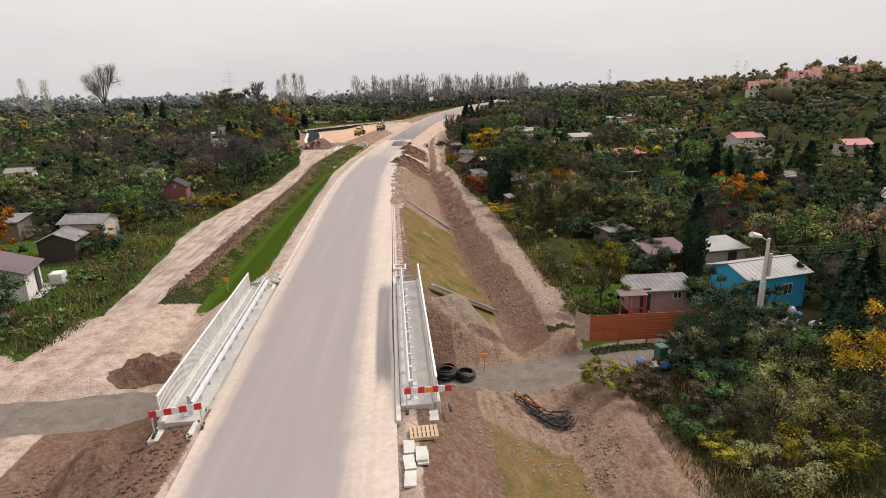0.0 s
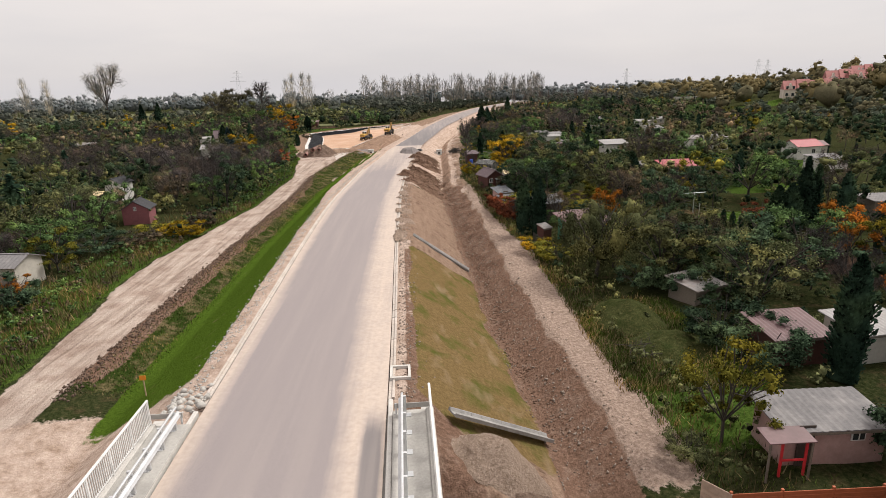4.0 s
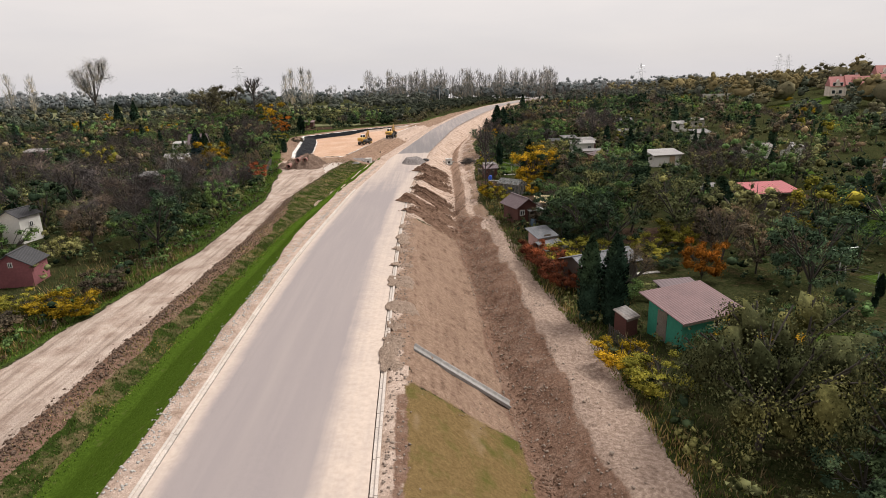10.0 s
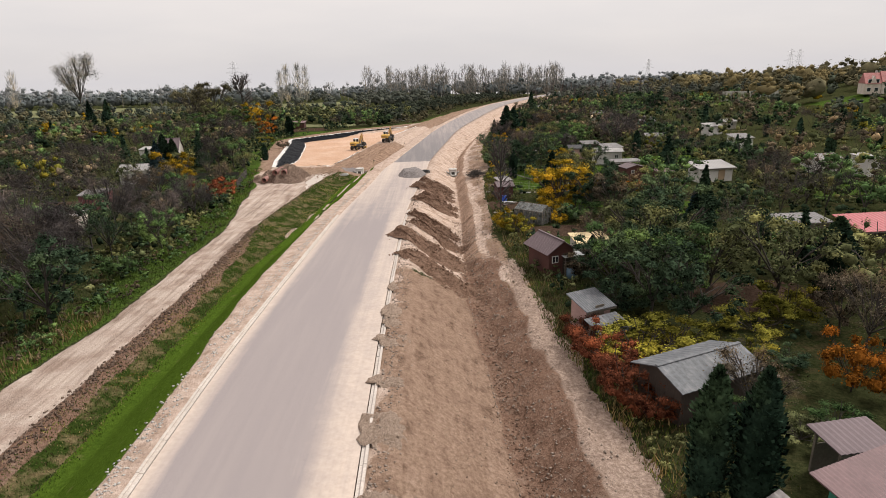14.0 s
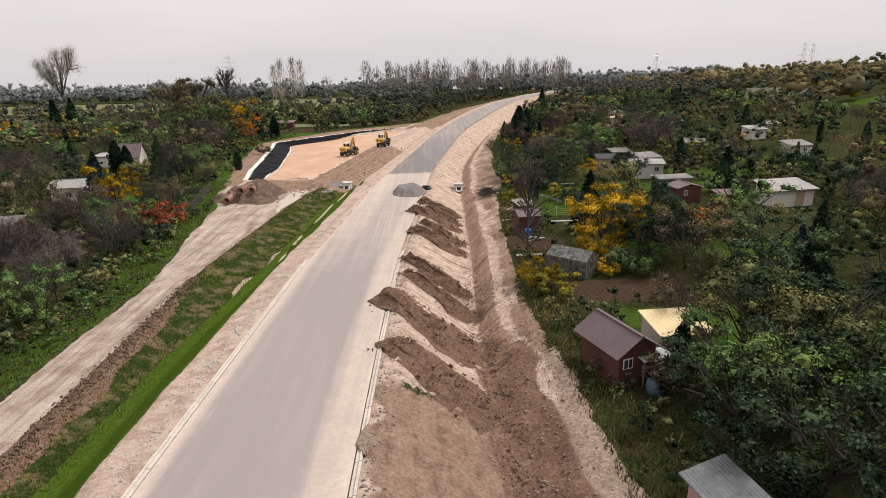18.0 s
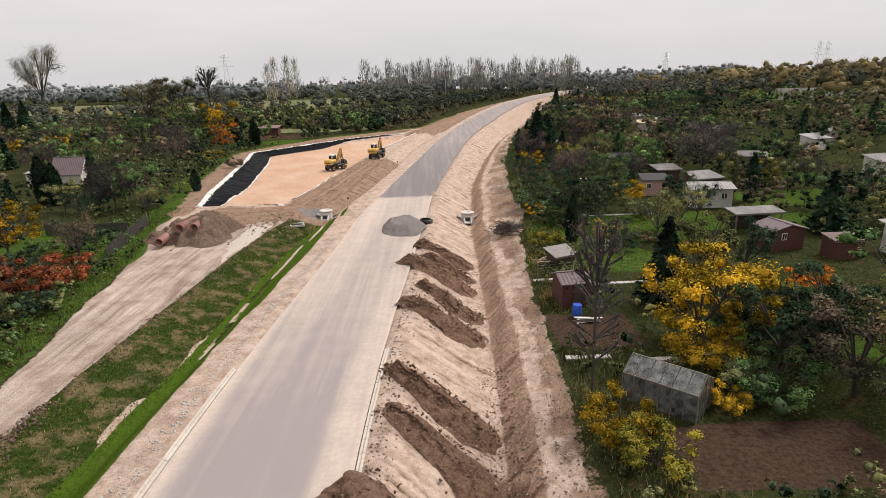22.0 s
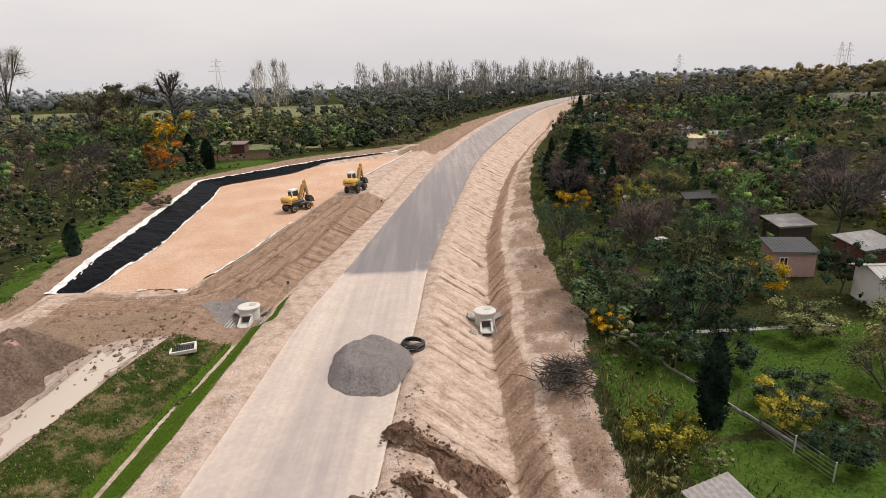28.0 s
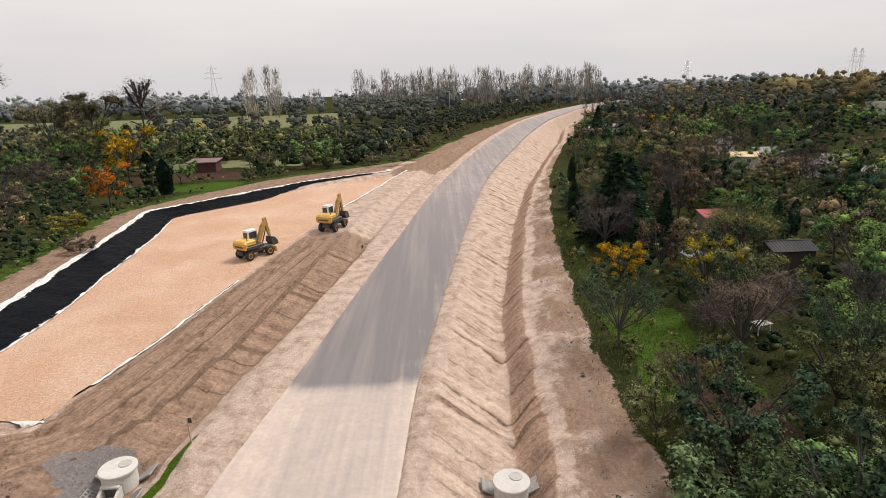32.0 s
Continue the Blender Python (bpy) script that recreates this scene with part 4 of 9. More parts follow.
while py_ < 99:
    r1, r2 = spill_rng.uniform(0.4, 1.1), spill_rng.uniform(0.6, 1.6)
    if spill_rng.random() < 0.5:
        mound("soil_spill", "brown soil spilled over the kerb and sand", float(cx(py_)) + 4.0 + 0.55 * r1 + spill_rng.uniform(0, 0.3), py_, r1, r2, spill_rng.uniform(0.04, 0.14), SMEAR, 61 + int(py_), group="soil spills along the kerb", n=40, lump=0.35, rag=0.9, twist=3.5)
    py_ += spill_rng.uniform(1.2, 3.0)
mound("gravel_mound", "heap of grey stone chippings on the road", -2.95, 152.0, 2.4, 3.6, 0.95, CHIPPINGS, 5, 0, 0.55, lump=0.35, rag=0.3, n=80, rings=34)
mound("earth_mound", "dark cloddy earth heap beside the lane", -15.7, 30.9, 2.2, 1.5, 1.25, SOIL, 6, 5, 0.2, lump=1.0, n=90, rings=36)
mound("spoil_mound", "grey-brown spoil heap that carries drain pipes", -24.3, 152.6, 4.5, 4.7, 1.8, SPOIL, 7, 0, 0.45, lump=1.15, rag=0.9, big=1.9, n=170, rings=64)
PUDDLE, nt_, b_ = material("muddy_water")
b_.inputs["Base Color"].default_value = (0.40, 0.34, 0.285, 1)
b_.inputs["Roughness"].default_value = 0.3
WET_MUD = earth_material("wet_trodden_mud", [(0.25, (0.12, 0.080, 0.056)), (0.5, (0.25, 0.175, 0.125)), (0.75, (0.40, 0.295, 0.22))], (0.30, 0.22, 0.165))


def film_of(name, label, x0, y0, rx_, ry_, rz, mat, seed, lift, cat):
    """A thin uneven sheet that lies in the hollows of the ground."""
    r, a = np.meshgrid(np.linspace(0, 1, 12), np.linspace(0, 2 * np.pi, 56, endpoint=False), indexing="ij")
    wob = 1 + 1.3 * fbm(np.cos(a) * 2 + seed, np.sin(a) * 2, 1.0, seed, 4)
    lx, ly = r * wob * rx_ * np.cos(a), r * wob * ry_ * np.sin(a)
    c, s = math.cos(radians(rz)), math.sin(radians(rz))
    x, y = x0 + lx * c - ly * s, y0 + lx * s + ly * c
    g = rough(x, y, land(x, y))
    z = (np.median(g) + lift + 0 * g) if mat is PUDDLE else g + lift * (1 - r ** 3) + fbm(x, y, 0.6, seed, 3) * 0.25 * (1 - r ** 2) - 0.03 * (r > 0.99)
    i = np.arange(12 * 56).reshape(12, 56)
    j = np.roll(i, -1, axis=1)
    q = np.stack([i[:-1], i[1:], j[1:], j[:-1]], -1).reshape(-1, 4)
    return whole(name, array_mesh(name, np.stack([x, y, z], -1).reshape(-1, 3), q, mat, True), None, label, cat, cat + "s on the sandy track")


film_of("gravel_patch", "grey chippings spread round the drain well", -14.29, 161.96, 1.7, 1.5, 20, CHIPPINGS, 38, 0.07, "gravel")
film_of("mud_patch", "churned brown mud beside the spoil heap", -22.6, 158.5, 5.2, 2.6, 8, WET_MUD, 31, 0.10, "mud")
film_of("puddle", "wide shallow sheet of pale muddy water on the track", -18.3, 150.6, 1.75, 5.4, -2, PUDDLE, 34, 0.045, "puddle")
mound("earth_mound", "low heap of brown earth beside the bridge", 2.9, 35.6, 2.2, 1.7, 1.0, SMEAR, 8, 0, 0.1, big=0.6)
mound("earth_mound", "sandy brown heap at the slope's foot", 4.2, 34.2, 1.3, 0.9, 0.5, SPOIL, 9)
mound("earth_mound", "brown earth heap at the bridge's end", -13.6, 21.0, 2.6, 3.0, 0.9, SOIL, 10, 0, 0.1)
mound("earth_mound", "overgrown heap beside the gravel strip", 13.6, 51.6, 2.6, 3.4, 1.3, WEEDY, 12)
mound("earth_mound", "overgrown heap with dead twigs", 14.6, 46.8, 2.6, 2.4, 1.0, WEEDY, 13)

# clods and stones: lumps of four to six sides
def rubble(name, label, pts, s0, s1, mat, seed, category="stones"):
    r = np.random.default_rng(seed)
    base = np.array([[1, 0, 0], [-1, 0, 0], [0, 1, 0], [0, -1, 0], [0, 0, 0.7], [0, 0, -0.7]], float)
    tri = np.array([[0, 2, 4], [2, 1, 4], [1, 3, 4], [3, 0, 4], [2, 0, 5], [1, 2, 5], [3, 1, 5], [0, 3, 5]])
    n = len(pts)
    s = r.uniform(s0, s1, (n, 1, 1)) * r.uniform(0.6, 1.3, (n, 6, 1))
    a = r.uniform(0, 6.28, n)
    rot = np.stack([np.stack([np.cos(a), -np.sin(a)], -1), np.stack([np.sin(a), np.cos(a)], -1)], 1)
    v = base[None] * s
    v[:, :, :2] = np.einsum("nij,nkj->nki", rot, v[:, :, :2])
    v = v + pts[:, None, :]
    f = tri[None] + (np.arange(n) * 6)[:, None, None]
    whole(name, array_mesh(name, v.reshape(-1, 3), f.reshape(-1, 3), mat), None, label, category, kind="stuff")


def strewn(n, seed, x_of, y0, y1):
    r = np.random.default_rng(seed)
    y = r.uniform(y0, y1, n)
    x = x_of(y, r)
    return np.stack([x, y, surface(x, y) + 0.01], -1)


rubble("ditch_stones", "brown stones in the ditch's bed", strewn(3600, 31, lambda y, r: x_ditch_r(y) + r.normal(0.15, 0.42, len(y)), 40, 125), 0.025, 0.085, SOIL, 1)
rubble("soil_clods", "brown clods strewn over the bank", strewn(3600, 32, lambda y, r: x_ditch_r(y) + r.normal(0.6, 1.3, len(y)), 62, 150), 0.02, 0.07, SMEAR, 2)
rubble("shoulder_stones", "pale lumps along the road's shoulder", strewn(1800, 33, lambda y, r: cx(y) - hw(y) - 0.6 - np.abs(r.normal(0, 0.5, len(y))), 38, 150), 0.03, 0.09, PAVING, 3)
rubble("verge_stones", "small stones along the verge", strewn(1500, 34, lambda y, r: cx(y) + hw(y) + 0.3 + np.abs(r.normal(0, 0.5, len(y))), 38, 150), 0.03, 0.09, STONE, 4)
rubble("berm_clods", "clods along the track's edge", strewn(1000, 35, lambda y, r: x_bank_l(y) + r.normal(0, 0.35, len(y)), 44, 150), 0.04, 0.13, SPOIL, 5)
rubble("bridge_rubble", "earth lumps round the bridge's end", strewn(700, 36, lambda y, r: r.uniform(-17, -9, len(y)), 16, 23), 0.03, 0.12, SPOIL, 6)
rubble("slope_rubble", "earth lumps at the slope's foot", strewn(600, 37, lambda y, r: r.uniform(1.5, 9, len(y)), 20, 27), 0.03, 0.11, STONE, 7)

# the bridge
BX, BY, BRZ = float(cx(28.8)), 28.8, 1.95
bridge = thing("bridge", BX, BY, 0, BRZ, "short concrete road bridge with raised walkways", "bridge")
HALF, SHIFT = 7.8, 0.13
part("deck", Geo().box(0, 0, 2.15, 11.5, 2 * HALF, 0.72, bev=0.03), CONCRETE, bridge)
for s in (-1, 1):
    part("walkway", Geo().box(s * 4.82 + SHIFT * 0.8, 0, 2.9, 1.5, 2 * HALF, 0.28, bev=0.02), PAVING, bridge, "grey paved walkway")
    part("kerb", Geo().box(s * 4.06, 0, 2.85, 0.2, 2 * HALF + 2, 0.30, bev=0.03), CONCRETE, bridge)
    part("edge_beam", Geo().box(s * 5.55 + SHIFT, 0, 2.3, 0.3, 2 * HALF, 0.98, bev=0.03), CONCRETE, bridge)
    part("abutment", Geo().box(0, s * 6.1, -1.4, 11.3, 0.8, 3.5), CONCRETE, bridge)
    for t in (-1, 1):
        part("wing_wall", Geo().prism([(t * 4.8, -1.2), (t * 6.6, -1.2), (t * 8.6, 2.1), (t * 8.6, 2.9), (t * 4.8, 2.9)], "x", s * 5.5 - 0.2, s * 5.5 + 0.2), CONCRETE, bridge)
bar_mesh = Geo().box(0, 0, 0, 0.026, 0.05, 0.92).mesh("bar", WHITE)
post_mesh = Geo().box(0, 0, 0, 0.07, 0.07, 1.12, bev=0.012).mesh("post", WHITE)
for s in (-1, 1):
    rail = thing("railing", BX, BY, 0, BRZ, "white steel bridge railing with upright bars", "railing", "railings of the bridge")
    part("top_rail", Geo().box(s * 5.55 + SHIFT, 0, 4.32, 0.1, 2 * HALF - 0.1, 0.07, bev=0.02), WHITE, rail)
    part("bottom_rail", Geo().box(s * 5.55 + SHIFT, 0, 3.36, 0.05, 2 * HALF - 0.1, 0.05), WHITE, rail)
    for i in range(11):
        o = part("post", post_mesh, None, rail)
        o.location = (s * 5.55 + SHIFT, -HALF + 0.1 + i * (2 * HALF - 0.2) / 10, 3.24)
    for i in range(130):
        o = part("bar", bar_mesh, None, rail)
        o.location = (s * 5.55 + SHIFT, -HALF + 0.16 + i * (2 * HALF - 0.32) / 129, 3.41)
    guard = thing("guard_rail", BX, BY, 0, BRZ, "galvanised crash barrier on short steel posts", "guard rail", "crash barriers of the bridge")
    part("beam", Geo().prism([(s * 4.38 + SHIFT, 3.62), (s * 4.30 + SHIFT, 3.68), (s * 4.36 + SHIFT, 3.76), (s * 4.30 + SHIFT, 3.84), (s * 4.38 + SHIFT, 3.90), (s * 4.42 + SHIFT, 3.90), (s * 4.42 + SHIFT, 3.62)], "y", -HALF + 0.3, HALF - 0.2), GALVANISED, guard)
    part("upper_rail", Geo().tube((s * 4.44 + SHIFT, -HALF + 0.3, 4.06), (s * 4.44 + SHIFT, HALF - 0.2, 4.06), 0.05, n=10), GALVANISED, guard)
    foot = Geo().box(0, 0, 0, 0.16, 0.10, 0.9, bev=0.01).box(s * 0.12, 0, 0, 0.3, 0.28, 0.03).mesh("post", GALVANISED)
    for i in range(13):
        o = part("post", foot, None, guard)
        o.location = (s * 4.52 + SHIFT, -HALF + 0.5 + i * (2 * HALF - 0.9) / 12, 3.17)


def barrier(x, y, z, rz, width, label, stripes=7, lamp=False, tilt=0.0):
    b = thing("barrier_board", x, y, z, rz, label, "barrier", "barrier boards at the walkways")
    for i in range(stripes):
        w = width / stripes
        part("stripe", Geo().box(-width / 2 + (i + 0.5) * w, 0, 0.78 + tilt * (i - stripes / 2), w - 0.004, 0.03, 0.27), (RED_PAINT if i % 2 == 0 else WHITE), b)
    for s in (-1, 1):
        part("leg", Geo().box(s * (width / 2 - 0.08), 0.04, -0.1, 0.05, 0.04, 1.1), GALVANISED, b)
        part("foot", Geo().box(s * (width / 2 - 0.08), 0.04, -0.06, 0.12, 0.6, 0.1, bev=0.02), RUBBER, b)
    if lamp:
        part("orange_panel", Geo().box(0.05, -0.02, 0.82, 0.3, 0.03, 0.19), ORANGE_PAINT, b)
    return b


barrier(-9.7, 20.5, 3.0, 10, 1.95, "red and white striped barrier board across the walkway", tilt=0.012)
barrier(0.25, 21.05, 3.0, 3, 1.95, "red and white barrier board with an orange panel", lamp=True)
for s, name in ((-1, "left"), (1, "right")):
    b = thing("barrier_board", BX + s * 5.0 - 0.25, BY + HALF - 0.1, 3.18, BRZ, "pale board across the far end of the walkway", "barrier", "boards at the far ends")
    part("board", Geo().box(0, 0, 0.25, 1.55, 0.05, 0.22, bev=0.01), PAVING, b)
    for t in (-1, 1):
        part("leg", Geo().box(t * 0.7, 0, -0.02, 0.06, 0.06, 0.5), GALVANISED, b)

# kerbs: one stone a metre
kerb_mesh = {}
for s, y0, y1, label in ((-1, 38, 122, "line of pale concrete kerb stones beside the asphalt"), (1, 38, 124, "concrete kerb stones partly buried by sand")):
    kerb = thing("kerb", 0, 0, 0, 0, label, "kerb", kind="structure")
    outline = [(0.07 * s, -0.2), (0.34 * s, -0.2), (0.34 * s, 0.085), (0.325 * s, 0.10), (0.24 * s, 0.10), (0.22 * s, 0.085), (0.22 * s, 0.03), (0.07 * s, 0.025)]
    kerb_mesh[s] = Geo().prism(outline if s > 0 else outline[::-1], "y", 0.0, 0.985).mesh("kerb_stone", KERB)
    for y in range(y0, y1):
        xx = [float(cx(v)) + s * (float(hw(v)) - 0.16) for v in (y, y + 1)]
        dip = random.uniform(-0.015, 0.01) - (0.03 + 0.07 * max(0.0, float(fbm(y * 1.0, 0.5, 9, 3, 2)) * 2.5) if s > 0 else 0.0)
        o = part("kerb_stone", kerb_mesh[s], None, kerb)
        o.matrix_basis = pose(xx[0], y, float(zr(y)) + 0.02 + dip, math.degrees(math.atan(float(zr(y + 1)) - float(zr(y)))), 0, -math.degrees(math.atan(xx[1] - xx[0])))

# drains of the slope
def chute(x0, y0, z0, x1, y1, z1, label):
    t = thing("drain_chute", x0, y0, z0, 0, label, "drain", "concrete drain chutes")
    d = Vector((x1 - x0, y1 - y0, z1 - z0))
    n = max(3, int(d.length / 0.55))
    m = d.to_track_quat("X", "Z").to_matrix().to_4x4()
    prof = [(-0.34, 0.0), (0.34, 0.0), (0.34, 0.16), (0.27, 0.16), (0.17, 0.06), (-0.17, 0.06), (-0.27, 0.16), (-0.34, 0.16)]
    g = Geo().prism(prof, "x", 0, d.length / n * 0.98)
    me = g.mesh("trough", plain("damp_concrete", (0.26, 0.25, 0.24), 0.9))
    for i in range(n):
        o = part("trough", me, None, t)
        o.matrix_basis = Matrix.Translation(d * (i / n)) @ m
    return t


chute(-1.0, 66.3, 2.80, 4.0, 66.1, -0.72, "grey concrete chute down the embankment")
chute(1.0, 37.4, 2.5, 5.7, 39.6, -0.55, "grey concrete chute beside the bridge")
inlet = thing("road_inlet", -1.25, 40.2, 2.86, 2, "concrete inlet frame set into the verge", "drain")
part("frame", Geo().box(0, -0.55, 0, 0.95, 0.12, 0.26).box(0, 0.55, 0, 0.95, 0.12, 0.26).box(-0.42, 0, 0, 0.12, 1.0, 0.26).box(0.42, 0, 0, 0.12, 1.0, 0.26), CONCRETE, inlet)
part("bottom", Geo().box(0, 0, 0.0, 0.8, 1.0, 0.06), PAVING, inlet)
slabs = thing("paving_slabs", -0.55, 17.6, 3.0, 4, "loose stack of concrete slabs beside the kerb", "slabs")
for i, (a, b, c) in enumerate([(0, 0, 0), (0.05, 0.9, 0), (-0.03, -0.9, 0), (0.5, 0.2, 0), (0.46, 0.3, 0.09)]):
    part("slab", Geo().box(a, b, c, 0.42, 0.8, 0.08, random.uniform(-0.1, 0.1), 0.01), CONCRETE, slabs)
pallet = thing("pallet", 0.0, 19.3, 3.02, 4, "pale wooden pallet lying on the verge", "pallet")
for i in range(7):
    part("board", Geo().box(-0.48 + i * 0.16, 0, 0.10, 0.12, 0.8, 0.02), WOOD, pallet)
for j in (-0.36, 0, 0.36):
    part("bearer", Geo().box(0, j, 0, 1.1, 0.09, 0.10), WOOD, pallet)


DAMP = plain("damp_concrete", (0.26, 0.25, 0.24), 0.9)


def manhole(x, y, z, label):
    t = thing("drain_well", x, y, z, 0, label, "drain well", "concrete drain wells")
    t.scale = (0.9, 0.9, 0.95)
    part("ring", Geo().lathe([(0.78, -0.6), (0.80, 0.0), (0.80, 0.92), (0.76, 0.95)], 28), CONCRETE, t, smooth=False)
    part("cover", Geo().lathe([(0.86, 0.955), (0.88, 0.97), (0.88, 1.06), (0.85, 1.09)], 28), CONCRETE, t)
    part("lid", Geo().lathe([(0.31, 1.092), (0.31, 1.115), (0.28, 1.125)], 20, 0.25, 0.25), PAVING, t)
    # A dark block stands for the shade in the well's opening.
    part("mouth", Geo().box(0, -0.80, 0.08, 0.6, 0.12, 0.5), DARK_STEEL, t)
    part("lintel", Geo().box(0, -0.86, 0.58, 0.9, 0.2, 0.12, bev=0.02), CONCRETE, t)
    for s in (-1, 1):
        part("cheek", Geo().prism([(-0.75, -0.3), (-1.9, -0.3), (-1.9, 0.16), (-0.75, 0.6)], "x", s * 0.42 - 0.07, s * 0.42 + 0.07), CONCRETE, t)
        slab = part("perforated_slab", Geo().box(s * 0.98, -1.35, 0.05, 0.9, 1.7, 0.09, 0, 0.01, 0, -s * 0.5), DAMP, t)
        m = Euler((0, -s * 0.5, 0)).to_matrix()
        for i in range(4):
            for j in range(8):
                q = m @ Vector((-0.325 + i * 0.216, -0.72 + j * 0.205, 0.047))
                # Thin dark plates stand for the shade in the slab's openings.
                part("hole", Geo().box(s * 0.98 + q.x, -1.35 + q.y, 0.095 + q.z - 0.004, 0.11, 0.11, 0.012, 0, 0, 0, -s * 0.5), DARK_STEEL, slab)
        part("back_slab", Geo().box(s * 1.0, 0.6, 0.25, 0.8, 0.9, 0.09, 0, 0.01, 0.0, -s * 0.5), DAMP, t)
    part("channel", Geo().box(0, -1.35, 0.0, 0.7, 1.2, 0.1), PAVING, t)
    return t


manhole(4.25, 160.7, -1.12, "round concrete drain well in the sandy ditch")
manhole(-12.79, 161.86, -0.62, "round concrete drain well beside the pit")
grate = thing("drain_grate", -14.8, 155.3, 0.28, 20, "concrete inlet with an iron grating on the bank", "drain")
part("frame", Geo().box(0, -0.55, 0, 1.5, 0.12, 0.2).box(0, 0.55, 0, 1.5, 0.12, 0.2).box(-0.7, 0, 0, 0.12, 1.0, 0.2).box(0.7, 0, 0, 0.12, 1.0, 0.2), CONCRETE, grate)
for i in range(9):
    part("grating_bar", Geo().box(-0.56 + i * 0.14, 0, 0.12, 0.03, 1.0, 0.04), DARK_STEEL, grate)
part("sump", Geo().box(0, 0, 0.02, 1.3, 1.0, 0.05), RUBBER, grate)

# drain pipes on the spoil heap
def pipe(x0, y0, x1, y1, z, r, label):
    p0 = Vector((0, 0, 0))
    d = Vector((x1 - x0, y1 - y0, 0.1))
    t = thing("drain_pipe", x0, y0, z, 0, label, "pipe", "brown drain pipes")
    L = d.length
    q = d.to_track_quat("Z", "Y").to_matrix().to_4x4()
    n, prof = 24, [(r * 0.84, L * 0.4), (r * 0.84, 0.0), (r, 0.0), (r, L * 0.9), (r * 1.1, L * 0.91), (r * 1.1, L), (r * 0.84, L), (r * 0.84, L * 0.6)]
    g = Geo()
    vs = [tuple(q @ Vector((rr * math.cos(2 * math.pi * i / n), rr * math.sin(2 * math.pi * i / n), zz))) for rr, zz in prof for i in range(n)]
    g.add(vs, [(k * n + i, k * n + (i + 1) % n, (k + 1) * n + (i + 1) % n, (k + 1) * n + i) for k in range(len(prof) - 1) for i in range(n)])
    part("shell", g, CLAY_PIPE, t, smooth=True)
    # An added black plug stands for the shade deep in the pipe.
    part("inside", Geo().tube(q @ Vector((0, 0, L * 0.4)), q @ Vector((0, 0, L * 0.6)), r * 0.83, n=n), RUBBER, t)
    return t


pipe(-24.9, 149.1, -24.3, 152.7, 2.02, 0.46, "wide brown drain pipe on the spoil heap")
pipe(-23.5, 149.2, -23.0, 152.7, 2.0, 0.46, "wide brown drain pipe on the spoil heap")
pipe(-26.3, 147.4, -26.3, 150.4, 1.15, 0.40, "brown drain pipe half buried in spoil")

# coils of black pipe
def coil(x, y, z, r, label, turns=5, tube_r=0.055, tilt=8):
    t = thing("pipe_coil", x, y, z, 20, label, "pipe coil", "coils of black pipe")
    for k in range(turns):
        g, n, m = Geo(), 26, 8
        rr = r * (1 - 0.10 * (k % 3))
        rows = []
        for i in range(n + 1):
            a = 2 * math.pi * i / n
            row = []
            for j in range(m + 1):
                b = 2 * math.pi * j / m
                row.append(((rr + tube_r * math.cos(b)) * math.cos(a), (rr + tube_r * math.cos(b)) * math.sin(a), tube_r * (1 + math.sin(b)) + k * tube_r * 1.25 + 0.04 * math.sin(a + k)))
            rows.append(row)
        g.sheet(rows)
        part("turn", g, BLACK_PLASTIC, t, smooth=True)
    return t


coil(1.5, 30.6, ground_z(1.5, 30.6) + 0.02, 0.62, "coil of black drain pipe beside the lane", 9, 0.05)
coil(2.6, 30.3, ground_z(2.6, 30.3) + 0.02, 0.55, "coil of black drain pipe beside the lane", 6, 0.055)
coil(-0.6, 154.3, float(zr(155)) + 0.04, 0.70, "coil of black pipe beside the gravel heap", 6, 0.05)
tangle = thing("cable_heap", 6.2, 25.6, 0, 0, "tangle of black and orange cable ducts", "cables")
rr = random.Random(5)
for k in range(26):
    pts = []
    a0, r0, ox, oy = rr.uniform(0, 6.28), rr.uniform(0.25, 0.6), rr.uniform(-0.8, 0.9), rr.uniform(-0.6, 0.5)
    oy -= ox * 0.55
    span = rr.uniform(3.0, 6.3)
    for i in range(15):
        a = a0 + span * i / 14
        px_, py_ = ox + r0 * 1.5 * math.cos(a), oy + r0 * 0.7 * math.sin(a)
        pts.append(Vector((px_, py_, ground_z(6.2 + px_, 25.6 + py_) + 0.05 + rr.uniform(0, 0.32))))
    part("cable", Geo().hose(pts, 0.03), ORANGE_PAINT if k % 13 == 3 else BLACK_PLASTIC, tangle, smooth=True)

# ---- the lined pit ----
def liner_material(name, col, rough_, wrinkle):
    m, nt, b = material(name)
    f = noise_node(nt, 2.2, 6, 0.65, (1, 0.5, 1))
    c = ramp_node(nt, f, [(0.3, grey(col, 0.6)), (0.7, grey(col, 1.3))])
    d = noise_node(nt, 0.5, 5, 0.6)
    c = mix_node(nt, ramp_node(nt, d, [(0.74, (0, 0, 0)), (0.82, (0.3, 0.3, 0.3))]), c, (0.30, 0.26, 0.22))
    nt.links.new(c, b.inputs["Base Color"])
    b.inputs["Roughness"].default_value = rough_
    b.inputs["Specular IOR Level"].default_value = 0.02
    bump_node(nt, b, f, wrinkle, 0.2)
    return m


BLACK_SHEET = liner_material("black_liner_sheet", (0.004, 0.005, 0.007), 0.45, 1.0)
FLEECE = liner_material("white_fleece", (0.62, 0.60, 0.58), 0.9, 0.5)


